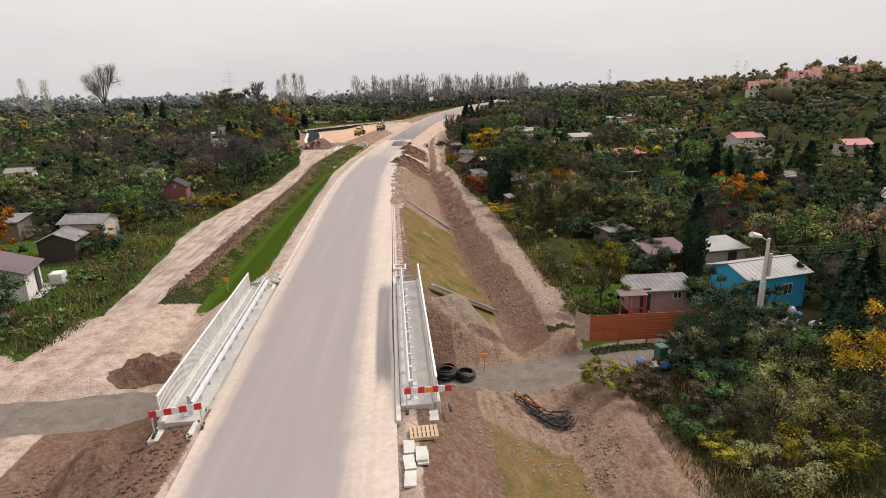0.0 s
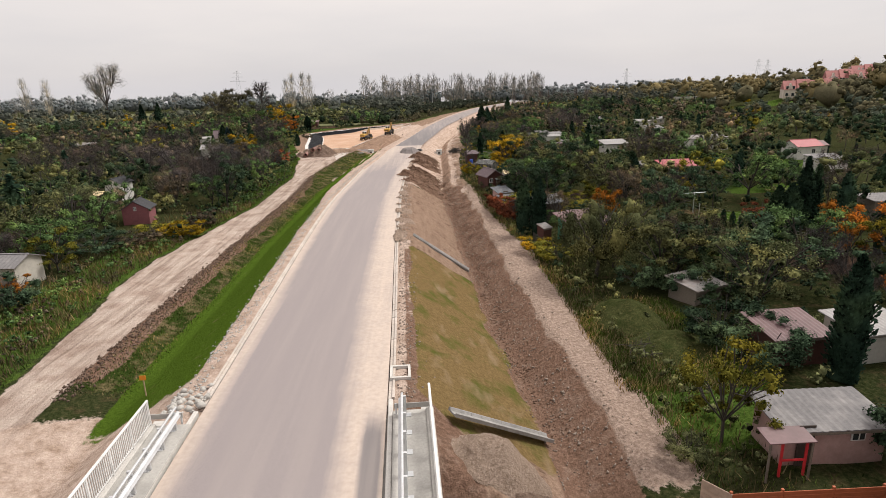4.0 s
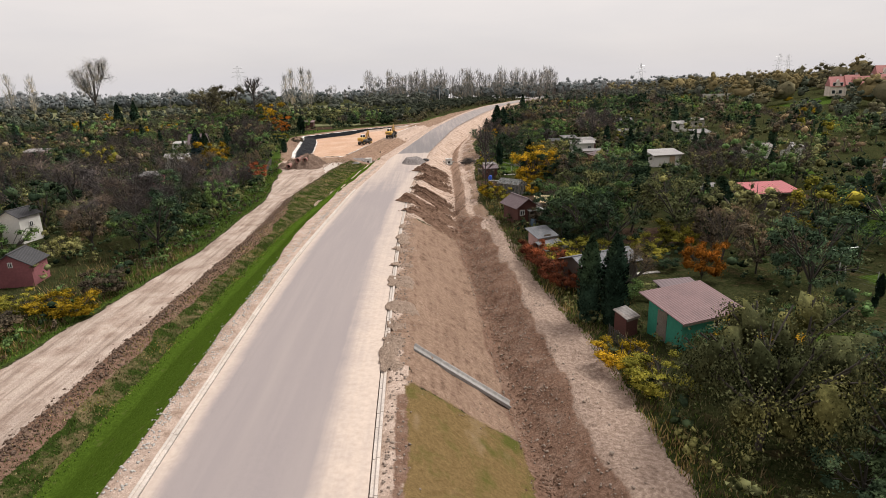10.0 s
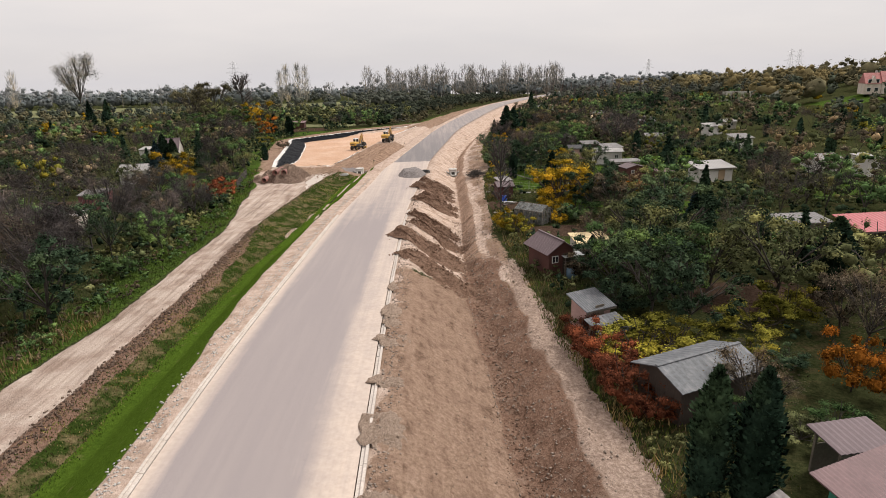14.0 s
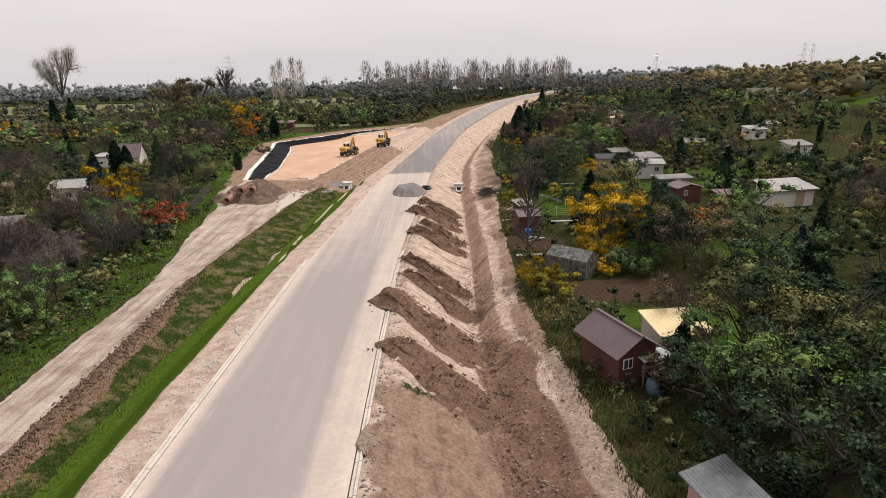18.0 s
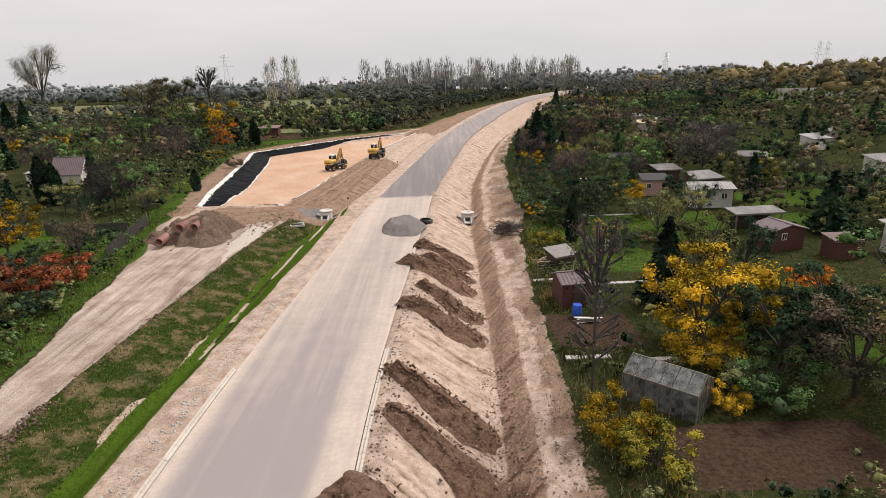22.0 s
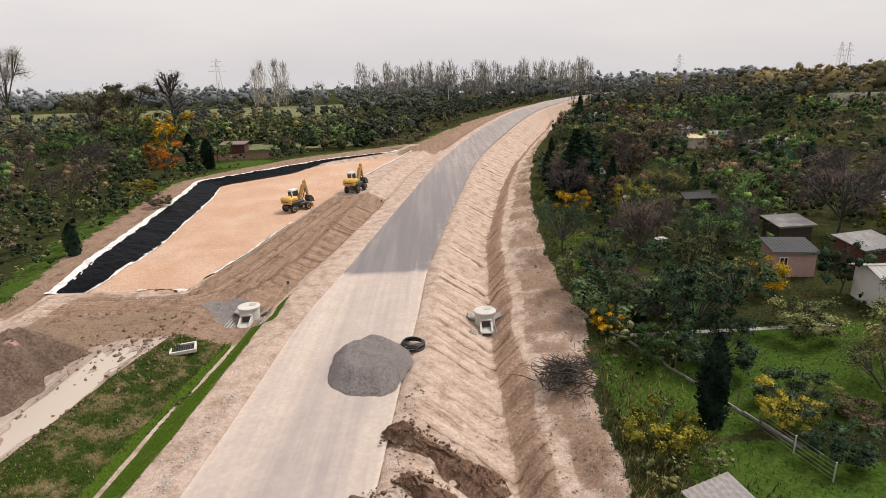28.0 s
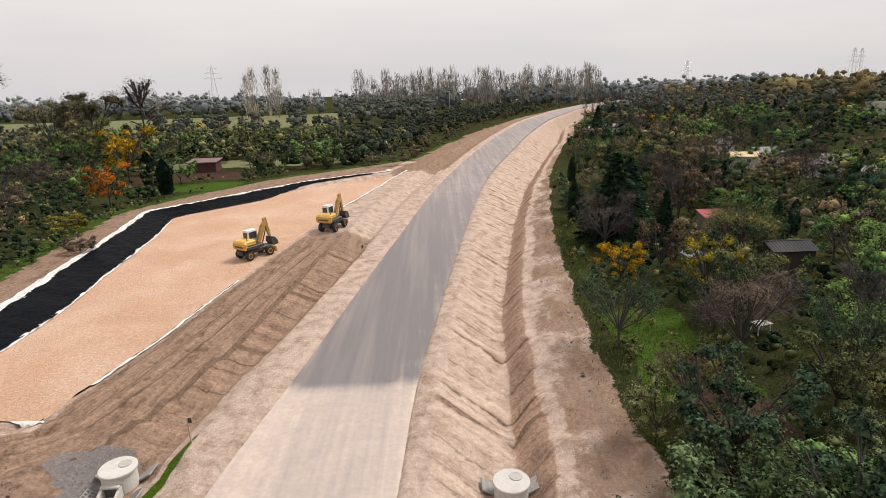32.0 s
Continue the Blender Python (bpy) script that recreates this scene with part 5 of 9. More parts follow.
def strip(name, label, lo, hi, y0, y1, mat, lift, seed, n=300, m=12, parent=None):
    y, v = np.meshgrid(np.linspace(y0, y1, n), np.linspace(0, 1, m), indexing="ij")
    a, b = lo(y), hi(y)
    rag = fbm(y, v * 0, 1.6, seed, 3) * 0.6
    x = a + (b - a) * v + rag * (0.35 + 0.65 * v) * np.minimum(1, (b - a))
    z = surface(x, y) + lift + np.abs(fbm(x * 1.6, y, 0.8, seed + 1, 3)) * 0.30
    i = np.arange(n * m).reshape(n, m)
    q = np.stack([i[:-1, :-1], i[:-1, 1:], i[1:, 1:], i[1:, :-1]], -1).reshape(-1, 4)
    return whole(name, array_mesh(name, np.stack([x, y, z], -1).reshape(-1, 3), q, mat, True), None, label, "liner", "sheets lining the pit")


black_w = curve([(160, 0.4), (166, 0.8), (170, 2.0), (176, 3.0), (182, 3.6), (205, 3.6), (215, 3.4), (220, 4.6), (226, 4.2), (231, 2.4), (236, 1.2), (242, 0.6), (250, 0.3)], 1)
strip("black_liner", "wrinkled black liner sheet down the pit's side", lambda y: x_pit_l(y) + 0.05, lambda y: x_pit_l(y) + black_w(y), 165.8, 242.0, BLACK_SHEET, 0.06, 3)
strip("white_fleece", "white fleece edge along the pit", lambda y: x_pit_l(y) - 0.75, lambda y: x_pit_l(y) + 0.12, 165.4, 246.0, FLEECE, 0.05, 4)
strip("black_liner", "thin black liner along the pit's low edge", lambda y: x_pit_r(y) - 0.42, lambda y: x_pit_r(y) - 0.1, 168.0, 186.5, BLACK_SHEET, 0.09, 5, n=90, m=4)
strip("white_fleece", "thin white fleece along the pit's low edge", lambda y: x_pit_r(y) - 0.12, lambda y: x_pit_r(y) + 0.2, 169.0, 186.0, FLEECE, 0.05, 6, n=90, m=4)
strip("white_fleece", "white fleece folded over the pit's far rim", lambda y: x_pit_r(y) - 0.2, lambda y: x_pit_r(y) + 0.35, 209.0, 244.2, FLEECE, 0.06, 7, n=120, m=4)


def cross_strip(name, label, y_of, width, x0, x1, mat, lift, seed):
    x, v = np.meshgrid(np.linspace(x0, x1, 60), np.linspace(0, 1, 5), indexing="ij")
    y = y_of + v * width + fbm(x, v * 0, 1.5, seed, 3) * 0.9
    z = surface(x, y) + lift
    i = np.arange(300).reshape(60, 5)
    q = np.stack([i[:-1, :-1], i[1:, :-1], i[1:, 1:], i[:-1, 1:]], -1).reshape(-1, 4)
    whole(name, array_mesh(name, np.stack([x, y, z], -1).reshape(-1, 3), q, mat, True), None, label, "liner", "sheets lining the pit")


cross_strip("white_fleece", "torn white fleece at the pit's near edge", 165.5, 0.35, -22.6, -18.4, FLEECE, 0.06, 8)
cross_strip("black_liner", "torn black liner at the pit's near edge", 165.9, 0.25, -24.6, -18.7, BLACK_SHEET, 0.09, 9)
strip("white_fleece", "white fleece showing below the black liner", lambda y: x_pit_l(y) + black_w(y) - 0.06, lambda y: x_pit_l(y) + black_w(y) + 0.22, 166.0, 214.0, FLEECE, 0.04, 13, n=160, m=4)

# ---- excavators ----
def excavator(x, y, z, rz, swing, label, reach=1.0):
    t = thing("excavator", x, y, z, rz, label, "excavator", "yellow wheeled excavators")
    t.scale = (0.80, 0.80, 0.84)
    part("chassis", Geo().box(0, 0, 0.62, 4.4, 1.1, 0.5, bev=0.08), DARK_STEEL, t)
    for s in (-1, 1):
        part("axle", Geo().tube((s * 1.45, -1.0, 0.56), (s * 1.45, 1.0, 0.56), 0.14), DARK_STEEL, t)
        for u in (-1, 1):
            w = part("wheel", Geo().tube((s * 1.45, u * 0.78, 0.56), (s * 1.45, u * 1.26, 0.56), 0.22, n=16), DARK_STEEL, t)
            tg, n = Geo(), 22
            prof = [(0.34, -0.22), (0.50, -0.24), (0.56, -0.18), (0.56, 0.18), (0.50, 0.24), (0.34, 0.22)]
            vs = [(s * 1.45 + r * math.cos(2 * math.pi * i / n), u * 1.02 + v, 0.56 + r * math.sin(2 * math.pi * i / n)) for r, v in prof for i in range(n)]
            tg.add(vs, [(k * n + i, k * n + (i + 1) % n, (k + 1) * n + (i + 1) % n, (k + 1) * n + i) for k in range(5) for i in range(n)])
            part("tyre", tg, RUBBER, w, smooth=True)
            part("rim", Geo().tube((s * 1.45, u * 0.86, 0.56), (s * 1.45, u * 1.2, 0.56), 0.34, n=18), YELLOW_PAINT, w)
    part("dozer_blade", Geo().prism([(2.35, 0.35), (2.45, 0.2), (2.52, 0.7), (2.40, 0.85)], "y", -1.2, 1.2), YELLOW_PAINT, t)
    part("turntable", Geo().tube((0, 0, 1.1), (0, 0, 1.3), 0.62, n=22), DARK_STEEL, t)
    m = Matrix.Rotation(radians(swing), 4, "Z")

    def turned(g):
        g.v = [tuple(m @ Vector(p)) for p in g.v]
        return g
    part("body", turned(Geo().box(-0.75, 0, 1.3, 2.7, 2.45, 0.42, bev=0.08)), DARK_STEEL, t)
    part("engine_cover", turned(Geo().box(-1.25, 0.1, 1.70, 1.7, 2.2, 0.62, bev=0.12)), YELLOW_PAINT, t)
    part("counterweight", turned(Geo().box(-2.05, 0, 1.28, 0.5, 2.4, 0.95, bev=0.16)), YELLOW_PAINT, t)
    part("side_stripe", turned(Geo().box(-2.312, 0, 1.62, 0.012, 1.5, 0.16)), DARK_STEEL, t)
    part("exhaust", turned(Geo().tube((-1.5, -0.7, 2.3), (-1.5, -0.7, 2.75), 0.06)), DARK_STEEL, t)
    cab = part("cab", turned(Geo().box(0.15, 0.72, 1.68, 1.5, 0.95, 1.45, bev=0.1)), WHITE, t, "pale cab with dark windows")
    for g in (Geo().box(0.91, 0.72, 1.95, 0.03, 0.78, 1.05), Geo().box(0.15, 1.20, 2.0, 1.2, 0.03, 0.98), Geo().box(0.15, 0.24, 2.2, 1.1, 0.03, 0.78), Geo().box(-0.61, 0.72, 2.2, 0.03, 0.7, 0.75)):
        part("window", turned(g), GLASS, cab)
    part("cab_roof", turned(Geo().box(0.15, 0.72, 3.12, 1.45, 0.9, 0.06, bev=0.02)), WHITE, cab)
    a, b, c, d = Vector((0.55, -0.15, 1.6)), Vector((1.5, -0.15, 3.5)), Vector((2.7 * reach, -0.15, 3.95)), Vector((3.35 * reach, -0.15, 2.0))

    def beam(p, q, w, h0, h1):
        dd = (q - p).normalized()
        up = Vector((-dd.z, 0, dd.x))
        pts = [p - up * h0, q - up * h1, q + up * h1, p + up * h0]
        return turned(Geo().prism([(v.x, v.z) for v in pts], "y", p.y - w / 2, p.y + w / 2))
    part("boom", beam(a, b, 0.38, 0.22, 0.28), WORN_YELLOW, t)
    part("boom_end", beam(b, c, 0.34, 0.28, 0.18), WORN_YELLOW, t)
    part("arm", beam(c + (c - d).normalized() * 0.45, d, 0.28, 0.24, 0.13), WORN_YELLOW, t)
    part("lift_cylinder", turned(Geo().tube((0.95, -0.42, 1.5), (1.75, -0.42, 3.2), 0.08)), DARK_STEEL, t)
    part("lift_cylinder", turned(Geo().tube((0.95, 0.12, 1.5), (1.75, 0.12, 3.2), 0.08)), DARK_STEEL, t)
    part("arm_cylinder", turned(Geo().tube((1.7, -0.15, 3.95), c + Vector((0.2, 0, 0.42)), 0.07)), GALVANISED, t)
    part("bucket", turned(Geo().prism([(d.x - 0.1, d.z), (d.x + 0.35, d.z - 0.1), (d.x + 0.75, d.z - 0.55), (d.x + 0.85, d.z - 1.05), (d.x + 0.1, d.z - 1.1), (d.x - 0.25, d.z - 0.6)], "y", -0.7, 0.4)), DARK_STEEL, t)
    for k in range(4):
        part("tooth", turned(Geo().box(d.x + 0.95, -0.62 + k * 0.3, d.z - 1.12, 0.22, 0.09, 0.07)), DARK_STEEL, t)
    return t


excavator(-17.1, 196.0, ground_z(-17.1, 196.0), 52, 4, "yellow wheeled excavator with folded boom on the pit floor", 0.72)
excavator(-10.3, 202.6, ground_z(-10.3, 202.6), 74, -6, "yellow wheeled excavator at the pit's edge", 0.75)
pegs = [(-5.9, 192.6), (-10.4, 163.8)]
for px_, py_ in pegs:
    p = thing("marker_post", px_, py_, ground_z(px_, py_), 0, "thin wooden marker post with a dark flag", "post", "marker posts")
    part("stake", Geo().box(0, 0, -0.2, 0.05, 0.05, 1.5), WOOD, p)
    part("flag", Geo().box(0.08, 0, 1.0, 0.22, 0.02, 0.25), DARK_STEEL, p)

for px_, py_ in ((-14.9, 43.5), (3.8, 31.0)):
    sign = thing("marker_sign", px_, py_, ground_z(px_, py_), 0, "small orange marker board on a thin stake", "sign", "orange marker boards")
    part("stake", Geo().box(0, 0, -0.2, 0.05, 0.05, 1.3), WOOD, sign)
    part("board", Geo().box(0, -0.04, 0.95, 0.34, 0.03, 0.26, bev=0.006), ORANGE_PAINT, sign)
rubble("kerb_rubble", "broken kerb stones at the bridge's end", strewn(60, 52, lambda y, r: r.uniform(-11.4, -9.5, len(y)), 37.5, 39.7), 0.06, 0.24, PAVING, 12)

# ---- by the lane ----
fence = thing("plank_fence", 10.6, 32.5, 0.05, 0, "orange-brown wooden fence of level boards", "fence")
FENCE_PAINT = plain("orange_brown_stain", (0.34, 0.085, 0.03), 0.7, spread=0.25, stretch=(0.6, 0.6, 8))
FENCE_PALE = plain("pale_fence_boards", (0.40, 0.30, 0.23), 0.8, spread=0.2)
for p in range(5):
    part("post", Geo().box(p * 1.85, 0.06, -0.3, 0.09, 0.09, 2.15), FENCE_PAINT, fence)
plank_mesh = Geo().box(0, 0, 0, 1.84, 0.03, 0.165, bev=0.006).mesh("plank", FENCE_PAINT)
for p in range(4):
    for k in range(10):
        o = part("plank", plank_mesh, None, fence)
        o.location = (p * 1.85 + 0.925, 0.0, 0.04 + k * 0.176)
        o.rotation_euler = (radians(random.uniform(-3, 3)), 0, 0)
for k in range(10):
    part("pale_plank", Geo().box(-0.33, 0.42, 0.04 + k * 0.176, 1.1, 0.03, 0.165, radians(127)), FENCE_PALE, fence, "pale unpainted board")
lamp = thing("street_lamp", 20.4, 31.0, ground_z(20.4, 31.0), 0, "concrete street lamp post with a white lantern", "street lamp")
part("post", Geo().box(0, 0, -0.3, 0.26, 0.26, 4.2, bev=0.03).tube((0, 0, 3.8), (0, 0, 6.5), 0.12, 0.09, 10), CONCRETE, lamp)
part("arm", Geo().tube((0.02, 0, 6.3), (-0.75, -0.15, 6.75), 0.035), GALVANISED, lamp)
part("lantern", Geo().tube((-0.6, -0.12, 6.68), (-1.25, -0.25, 6.85), 0.13, 0.17, 12), WHITE, lamp)
part("meter_box", Geo().box(0.2, -0.05, 4.2, 0.2, 0.18, 1.4, bev=0.02), PAVING, lamp)
for k, (dx, dy, dz) in enumerate([(14, 3.0, 0.6), (14, 3.6, 0.2)]):
    pts = [Vector((dx * i / 10, dy * i / 10, 6.0 - k * 0.35 + dz * i / 10 - 0.7 * math.sin(math.pi * i / 10))) for i in range(11)]
    part("wire", Geo().hose(pts, 0.014, 4), BLACK_PLASTIC, lamp)
junk = thing("scrap_pile", 22.3, 33.0, 0.1, 0, "pile of broken boards and plastic bags", "scrap pile")
rj = random.Random(9)
for k in range(60):
    px_, py_ = rj.gauss(-0.6, 1.0), rj.gauss(-0.1, 0.6)
    L = rj.uniform(0.5, 1.7)
    hgt = max(0, 0.75 - 0.3 * (abs(px_) + abs(py_)))
    part("board", Geo().box(px_, py_, 0.05 + rj.uniform(0, 1) * hgt, L, rj.uniform(0.06, 0.25), 0.03, rj.uniform(0, 3.14), 0, rj.uniform(-0.4, 0.4), rj.uniform(-0.4, 0.4)), rj.choice([WOOD, OLD_WOOD, FENCE_PALE, WHITE]), junk)
TARP = plain("blue_plastic", (0.03, 0.13, 0.32), 0.4)
for k in range(9):
    px_, py_ = 1.9 + rj.gauss(0, 0.45), rj.gauss(0, 0.45)
    r = rj.uniform(0.22, 0.42)
    prof = [(r * math.sin(math.pi * i / 6) * rj.uniform(0.85, 1.15) + 0.01, r * 0.9 * (1 - math.cos(math.pi * i / 6)) + (0.4 if k > 5 else 0)) for i in range(7)]
    part("bag", Geo().lathe(prof, 9, px_, py_), TARP if k % 3 == 0 else plain("grey_plastic", (0.45, 0.46, 0.48), 0.4), junk, smooth=True)
for px_, py_, n_, sx_, sy_ in ((18.6, 32.7, 42, 1.3, 0.35), (16.4, 32.3, 16, 0.6, 0.35)):
    heap_ = thing("scrap_pile", px_, py_, ground_z(px_, py_), 0, "broken boards and laths thrown against the fence", "scrap pile", "scrap piles by the lane")
    for k in range(n_):
        bx_, by_ = rj.gauss(0, sx_), rj.gauss(0, sy_)
        part("board", Geo().box(bx_, by_, 0.04 + rj.uniform(0, 0.5) * max(0.1, 1 - abs(bx_) / sx_ * 0.5), rj.uniform(0.4, 1.5), rj.uniform(0.06, 0.28), 0.03, rj.uniform(0, 3.14), 0, rj.uniform(-0.4, 0.4), rj.uniform(-0.3, 0.3)), rj.choice([WOOD, OLD_WOOD, FENCE_PALE, WHITE, OLD_WOOD]), heap_)
for px_, py_, r, mat_, words_ in ((16.1, 31.1, 0.30, TARP, "crumpled blue plastic bag"), (12.4, 28.6, 0.32, TARP, "crumpled blue plastic bag"), (13.0, 28.3, 0.30, WHITE, "crumpled white plastic bag"), (13.5, 28.2, 0.34, TARP, "crumpled blue plastic bag")):
    sack = thing("plastic_bag", px_, py_, ground_z(px_, py_), px_ * 50, words_ + " dumped beside the lane", "bag", "plastic bags by the lane")
    prof = [(r * math.sin(math.pi * i / 6) * rj.uniform(0.75, 1.25) + 0.01, r * 0.7 * (1 - math.cos(math.pi * i / 6)) - 0.03) for i in range(7)]
    part("bag", Geo().lathe(prof, 9, 0, 0), mat_, sack, smooth=True)
    part("knot", Geo().tube((0.02, 0, r * 1.3), (0.06, 0.03, r * 1.3 + 0.12), 0.03, 0.06, 6), mat_, sack)
bin_ = thing("waste_bin", 13.6, 28.9, ground_z(13.6, 28.9), 12, "dark green plastic waste bin beside the lane", "waste bin")
part("body", Geo().box(0, 0, 0.05, 0.55, 0.6, 0.95, bev=0.05), plain("green_plastic", (0.02, 0.10, 0.06), 0.5), bin_)
part("lid", Geo().box(0, 0.02, 1.0, 0.6, 0.66, 0.08, bev=0.03), plain("green_plastic", (0.02, 0.10, 0.06), 0.5), bin_)
for s_ in (-1, 1):
    part("wheel", Geo().tube((s_ * 0.22, 0.3, 0.09), (s_ * 0.28, 0.3, 0.09), 0.09, n=12), RUBBER, bin_)
tank = thing("water_tank", -30.2, 47.7, ground_z(-30.2, 47.7), 12, "white plastic water tank in a steel cage", "water tank")
part("tank", Geo().box(0, 0, 0.16, 1.0, 1.15, 0.95, bev=0.08), WHITE, tank)
part("pallet", Geo().box(0, 0, 0, 1.05, 1.2, 0.14), OLD_WOOD, tank)
for k in range(5):
    z = 0.2 + k * 0.22
    part("cage_bar", Geo().box(0, -0.60, z, 1.06, 0.02, 0.02).box(0.52, 0, z, 0.02, 1.2, 0.02).box(-0.52, 0, z, 0.02, 1.2, 0.02), GALVANISED, tank)
patio = thing("patio", -31.0, 46.0, ground_z(-31.0, 46.0) - 0.02, 8, "pale concrete slab beside the white hut", "patio")
part("slab", Geo().box(0, 0, -0.1, 2.0, 4.0, 0.16, bev=0.01), PAVING, patio)

# brushwood beside the ditch
def brush(x, y, r, h, n, label, seed):
    t = thing("brushwood_pile", x, y, ground_z(x, y), 0, label, "brushwood", "piles of cut branches")
    q = random.Random(seed)
    for k in range(n):
        a, d = q.uniform(0, 6.28), q.uniform(0, r) ** 1.0
        p = Vector((d * math.cos(a), d * math.sin(a), max(0.02, h * (1 - d / r) * q.uniform(0.2, 1))))
        e = p + Vector((q.gauss(0, 0.7), q.gauss(0, 0.7), q.uniform(-0.2, 0.45)))
        e.z = max(e.z, 0.02)
        mid = p.lerp(e, 0.5) + Vector((q.gauss(0, 0.1), q.gauss(0, 0.1), q.gauss(0, 0.08)))
        part("branch", Geo().tube(p, mid, 0.03, 0.022, 5, False).tube(mid, e, 0.022, 0.007, 5, False), BARK, t)
    return t


brush(7.6, 150.0, 1.6, 1.0, 300, "dark pile of cut branches beside the ditch", 3)
brush(9.2, 151.6, 0.9, 0.4, 40, "low pile of dry twigs on bare ground", 4)
brush(13.2, 46.4, 1.6, 0.7, 60, "dry branches over the weedy heap", 5)
brush(11.4, 27.2, 1.4, 0.5, 50, "cut branches beside the lane", 6)

# glass house, fences, table
def glasshouse(x, y, rz, L, W, h, rise):
    t = thing("greenhouse", x, y, ground_z(x, y), rz, "old garden greenhouse with dull glass in a grey frame", "greenhouse")
    FOOTPRINTS.append((x, y, 2.4))
    PANE = dull_glass()
    bays = 6
    for i in range(bays + 1):
        a = -L / 2 + i * L / bays
        g = Geo()
        for s in (-1, 1):
            g.box(a, s * W / 2, -0.1, 0.05, 0.05, h + 0.1)
            g.tube((a, s * W / 2, h), (a, 0, h + rise), 0.025, n=4)
        part("frame", g, OLD_WOOD, t)
    part("ridge", Geo().box(0, 0, h + rise - 0.02, L, 0.06, 0.06), OLD_WOOD, t)
    for s in (-1, 1):
        part("eave", Geo().box(0, s * W / 2, h - 0.03, L, 0.06, 0.06), OLD_WOOD, t)
        for i in range(bays):
            a = -L / 2 + (i + 0.5) * L / bays
            o = part("pane", Geo().box(a, s * W / 2, 0.1, L / bays - 0.06, 0.012, h - 0.14), PANE, t)
            d = L / bays / 2 - 0.03
            p = Geo().quad((a - d, s * W / 2, h + 0.03), (a + d, s * W / 2, h + 0.03), (a + d, s * 0.03, h + rise + 0.03), (a - d, s * 0.03, h + rise + 0.03))
            p.quad((a - d, s * W / 2, h + 0.018), (a - d, s * 0.03, h + rise + 0.018), (a + d, s * 0.03, h + rise + 0.018), (a + d, s * W / 2, h + 0.018))
            part("roof_pane", p, PANE, t)
    for s in (-1, 1):
        part("gable_pane", Geo().prism([(-W / 2 + 0.03, 0.1), (W / 2 - 0.03, 0.1), (W / 2 - 0.03, h), (0, h + rise - 0.04), (-W / 2 + 0.03, h)], "x", s * L / 2 - 0.006, s * L / 2 + 0.006), PANE, t)
        for k in (-0.33, 0, 0.33):
            part("stud", Geo().box(s * (L / 2 + 0.02), k * W, 0, 0.04, 0.04, h + rise * (1 - abs(k) * 2)), OLD_WOOD, t)
    return t


def dull_glass():
    m, nt, b = material("dull_garden_glass")
    f = noise_node(nt, 2.5, 4, 0.6)
    nt.links.new(ramp_node(nt, f, [(0.35, (0.05, 0.055, 0.05)), (0.7, (0.30, 0.31, 0.31))]), b.inputs["Base Color"])
    b.inputs["Roughness"].default_value = 0.15
    b.inputs["Alpha"].default_value = 0.5
    return m


FOOTPRINTS = []
glasshouse(11.5, 118.4, -42, 3.6, 2.1, 1.5, 0.6)


def board_fence(x0, y0, x1, y1, h, mat, label, step=0.16, gap=0.03, group="garden fences"):
    L = math.hypot(x1 - x0, y1 - y0)
    a = math.degrees(math.atan2(y1 - y0, x1 - x0))
    t = thing("board_fence", x0, y0, 0, a, label, "fence", group)
    me = Geo().box(0, 0, 0, step - gap, 0.025, h).mesh("board", mat)
    n = int(L / step)
    for i in range(n):
        f = (i + 0.5) / n
        o = part("board", me, None, t)
        o.location = (L * f, 0, ground_z(x0 + (x1 - x0) * f, y0 + (y1 - y0) * f) + random.uniform(-0.04, 0.04))
    for z in (0.25, h * 0.8):
        g = Geo()
        m = max(2, int(L / 2.5))
        for i in range(m):
            f0, f1 = i / m, (i + 1) / m
            g.tube((L * f0, 0.04, z + ground_z(x0 + (x1 - x0) * f0, y0 + (y1 - y0) * f0)), (L * f1, 0.04, z + ground_z(x0 + (x1 - x0) * f1, y0 + (y1 - y0) * f1)), 0.03, n=4)
        part("rail", g, mat, t)
    return t


def wire_fence(x0, y0, x1, y1, h, label, step=2.4):
    L = math.hypot(x1 - x0, y1 - y0)
    a = math.degrees(math.atan2(y1 - y0, x1 - x0))
    t = thing("wire_fence", x0, y0, 0, a, label, "fence", "wire fences")
    n = max(2, int(L / step))
    zs = [ground_z(x0 + (x1 - x0) * i / n, y0 + (y1 - y0) * i / n) for i in range(n + 1)]
    for i in range(n + 1):
        part("post", Geo().tube((L * i / n, 0, zs[i] - 0.2), (L * i / n, 0, zs[i] + h), 0.035, n=6), GALVANISED if i % 3 else OLD_WOOD, t)
    for k in range(5):
        part("wire", Geo().hose([(L * i / n, 0, zs[i] + h * (0.1 + 0.21 * k)) for i in range(n + 1)], 0.007, 3), GALVANISED, t)
    return t


board_fence(-41.0, 153.4, -32.2, 153.7, 1.2, DARK_STEEL, "dark closed fence round a garden")
board_fence(11.0, 71.8, 12.2, 66.4, 0.95, DARK_STEEL, "dark slatted fence of a garden", 0.2, 0.09)
wire_fence(15.2, 145.0, 16.2, 141.5, 0.9, "low wire fence on dark posts beside the lawn", 1.6)
wire_fence(31.5, 83.0, 36.5, 66.0, 1.4, "green wire fence between gardens")
edging = thing("lawn_edging", 10.6, 158.0, 0, 0, "low line of grey edging stones along the lawn", "edging")
edge_stone = Geo().box(0, 0, -0.1, 0.96, 0.07, 0.24, bev=0.01).mesh("edging_stone", DAMP)
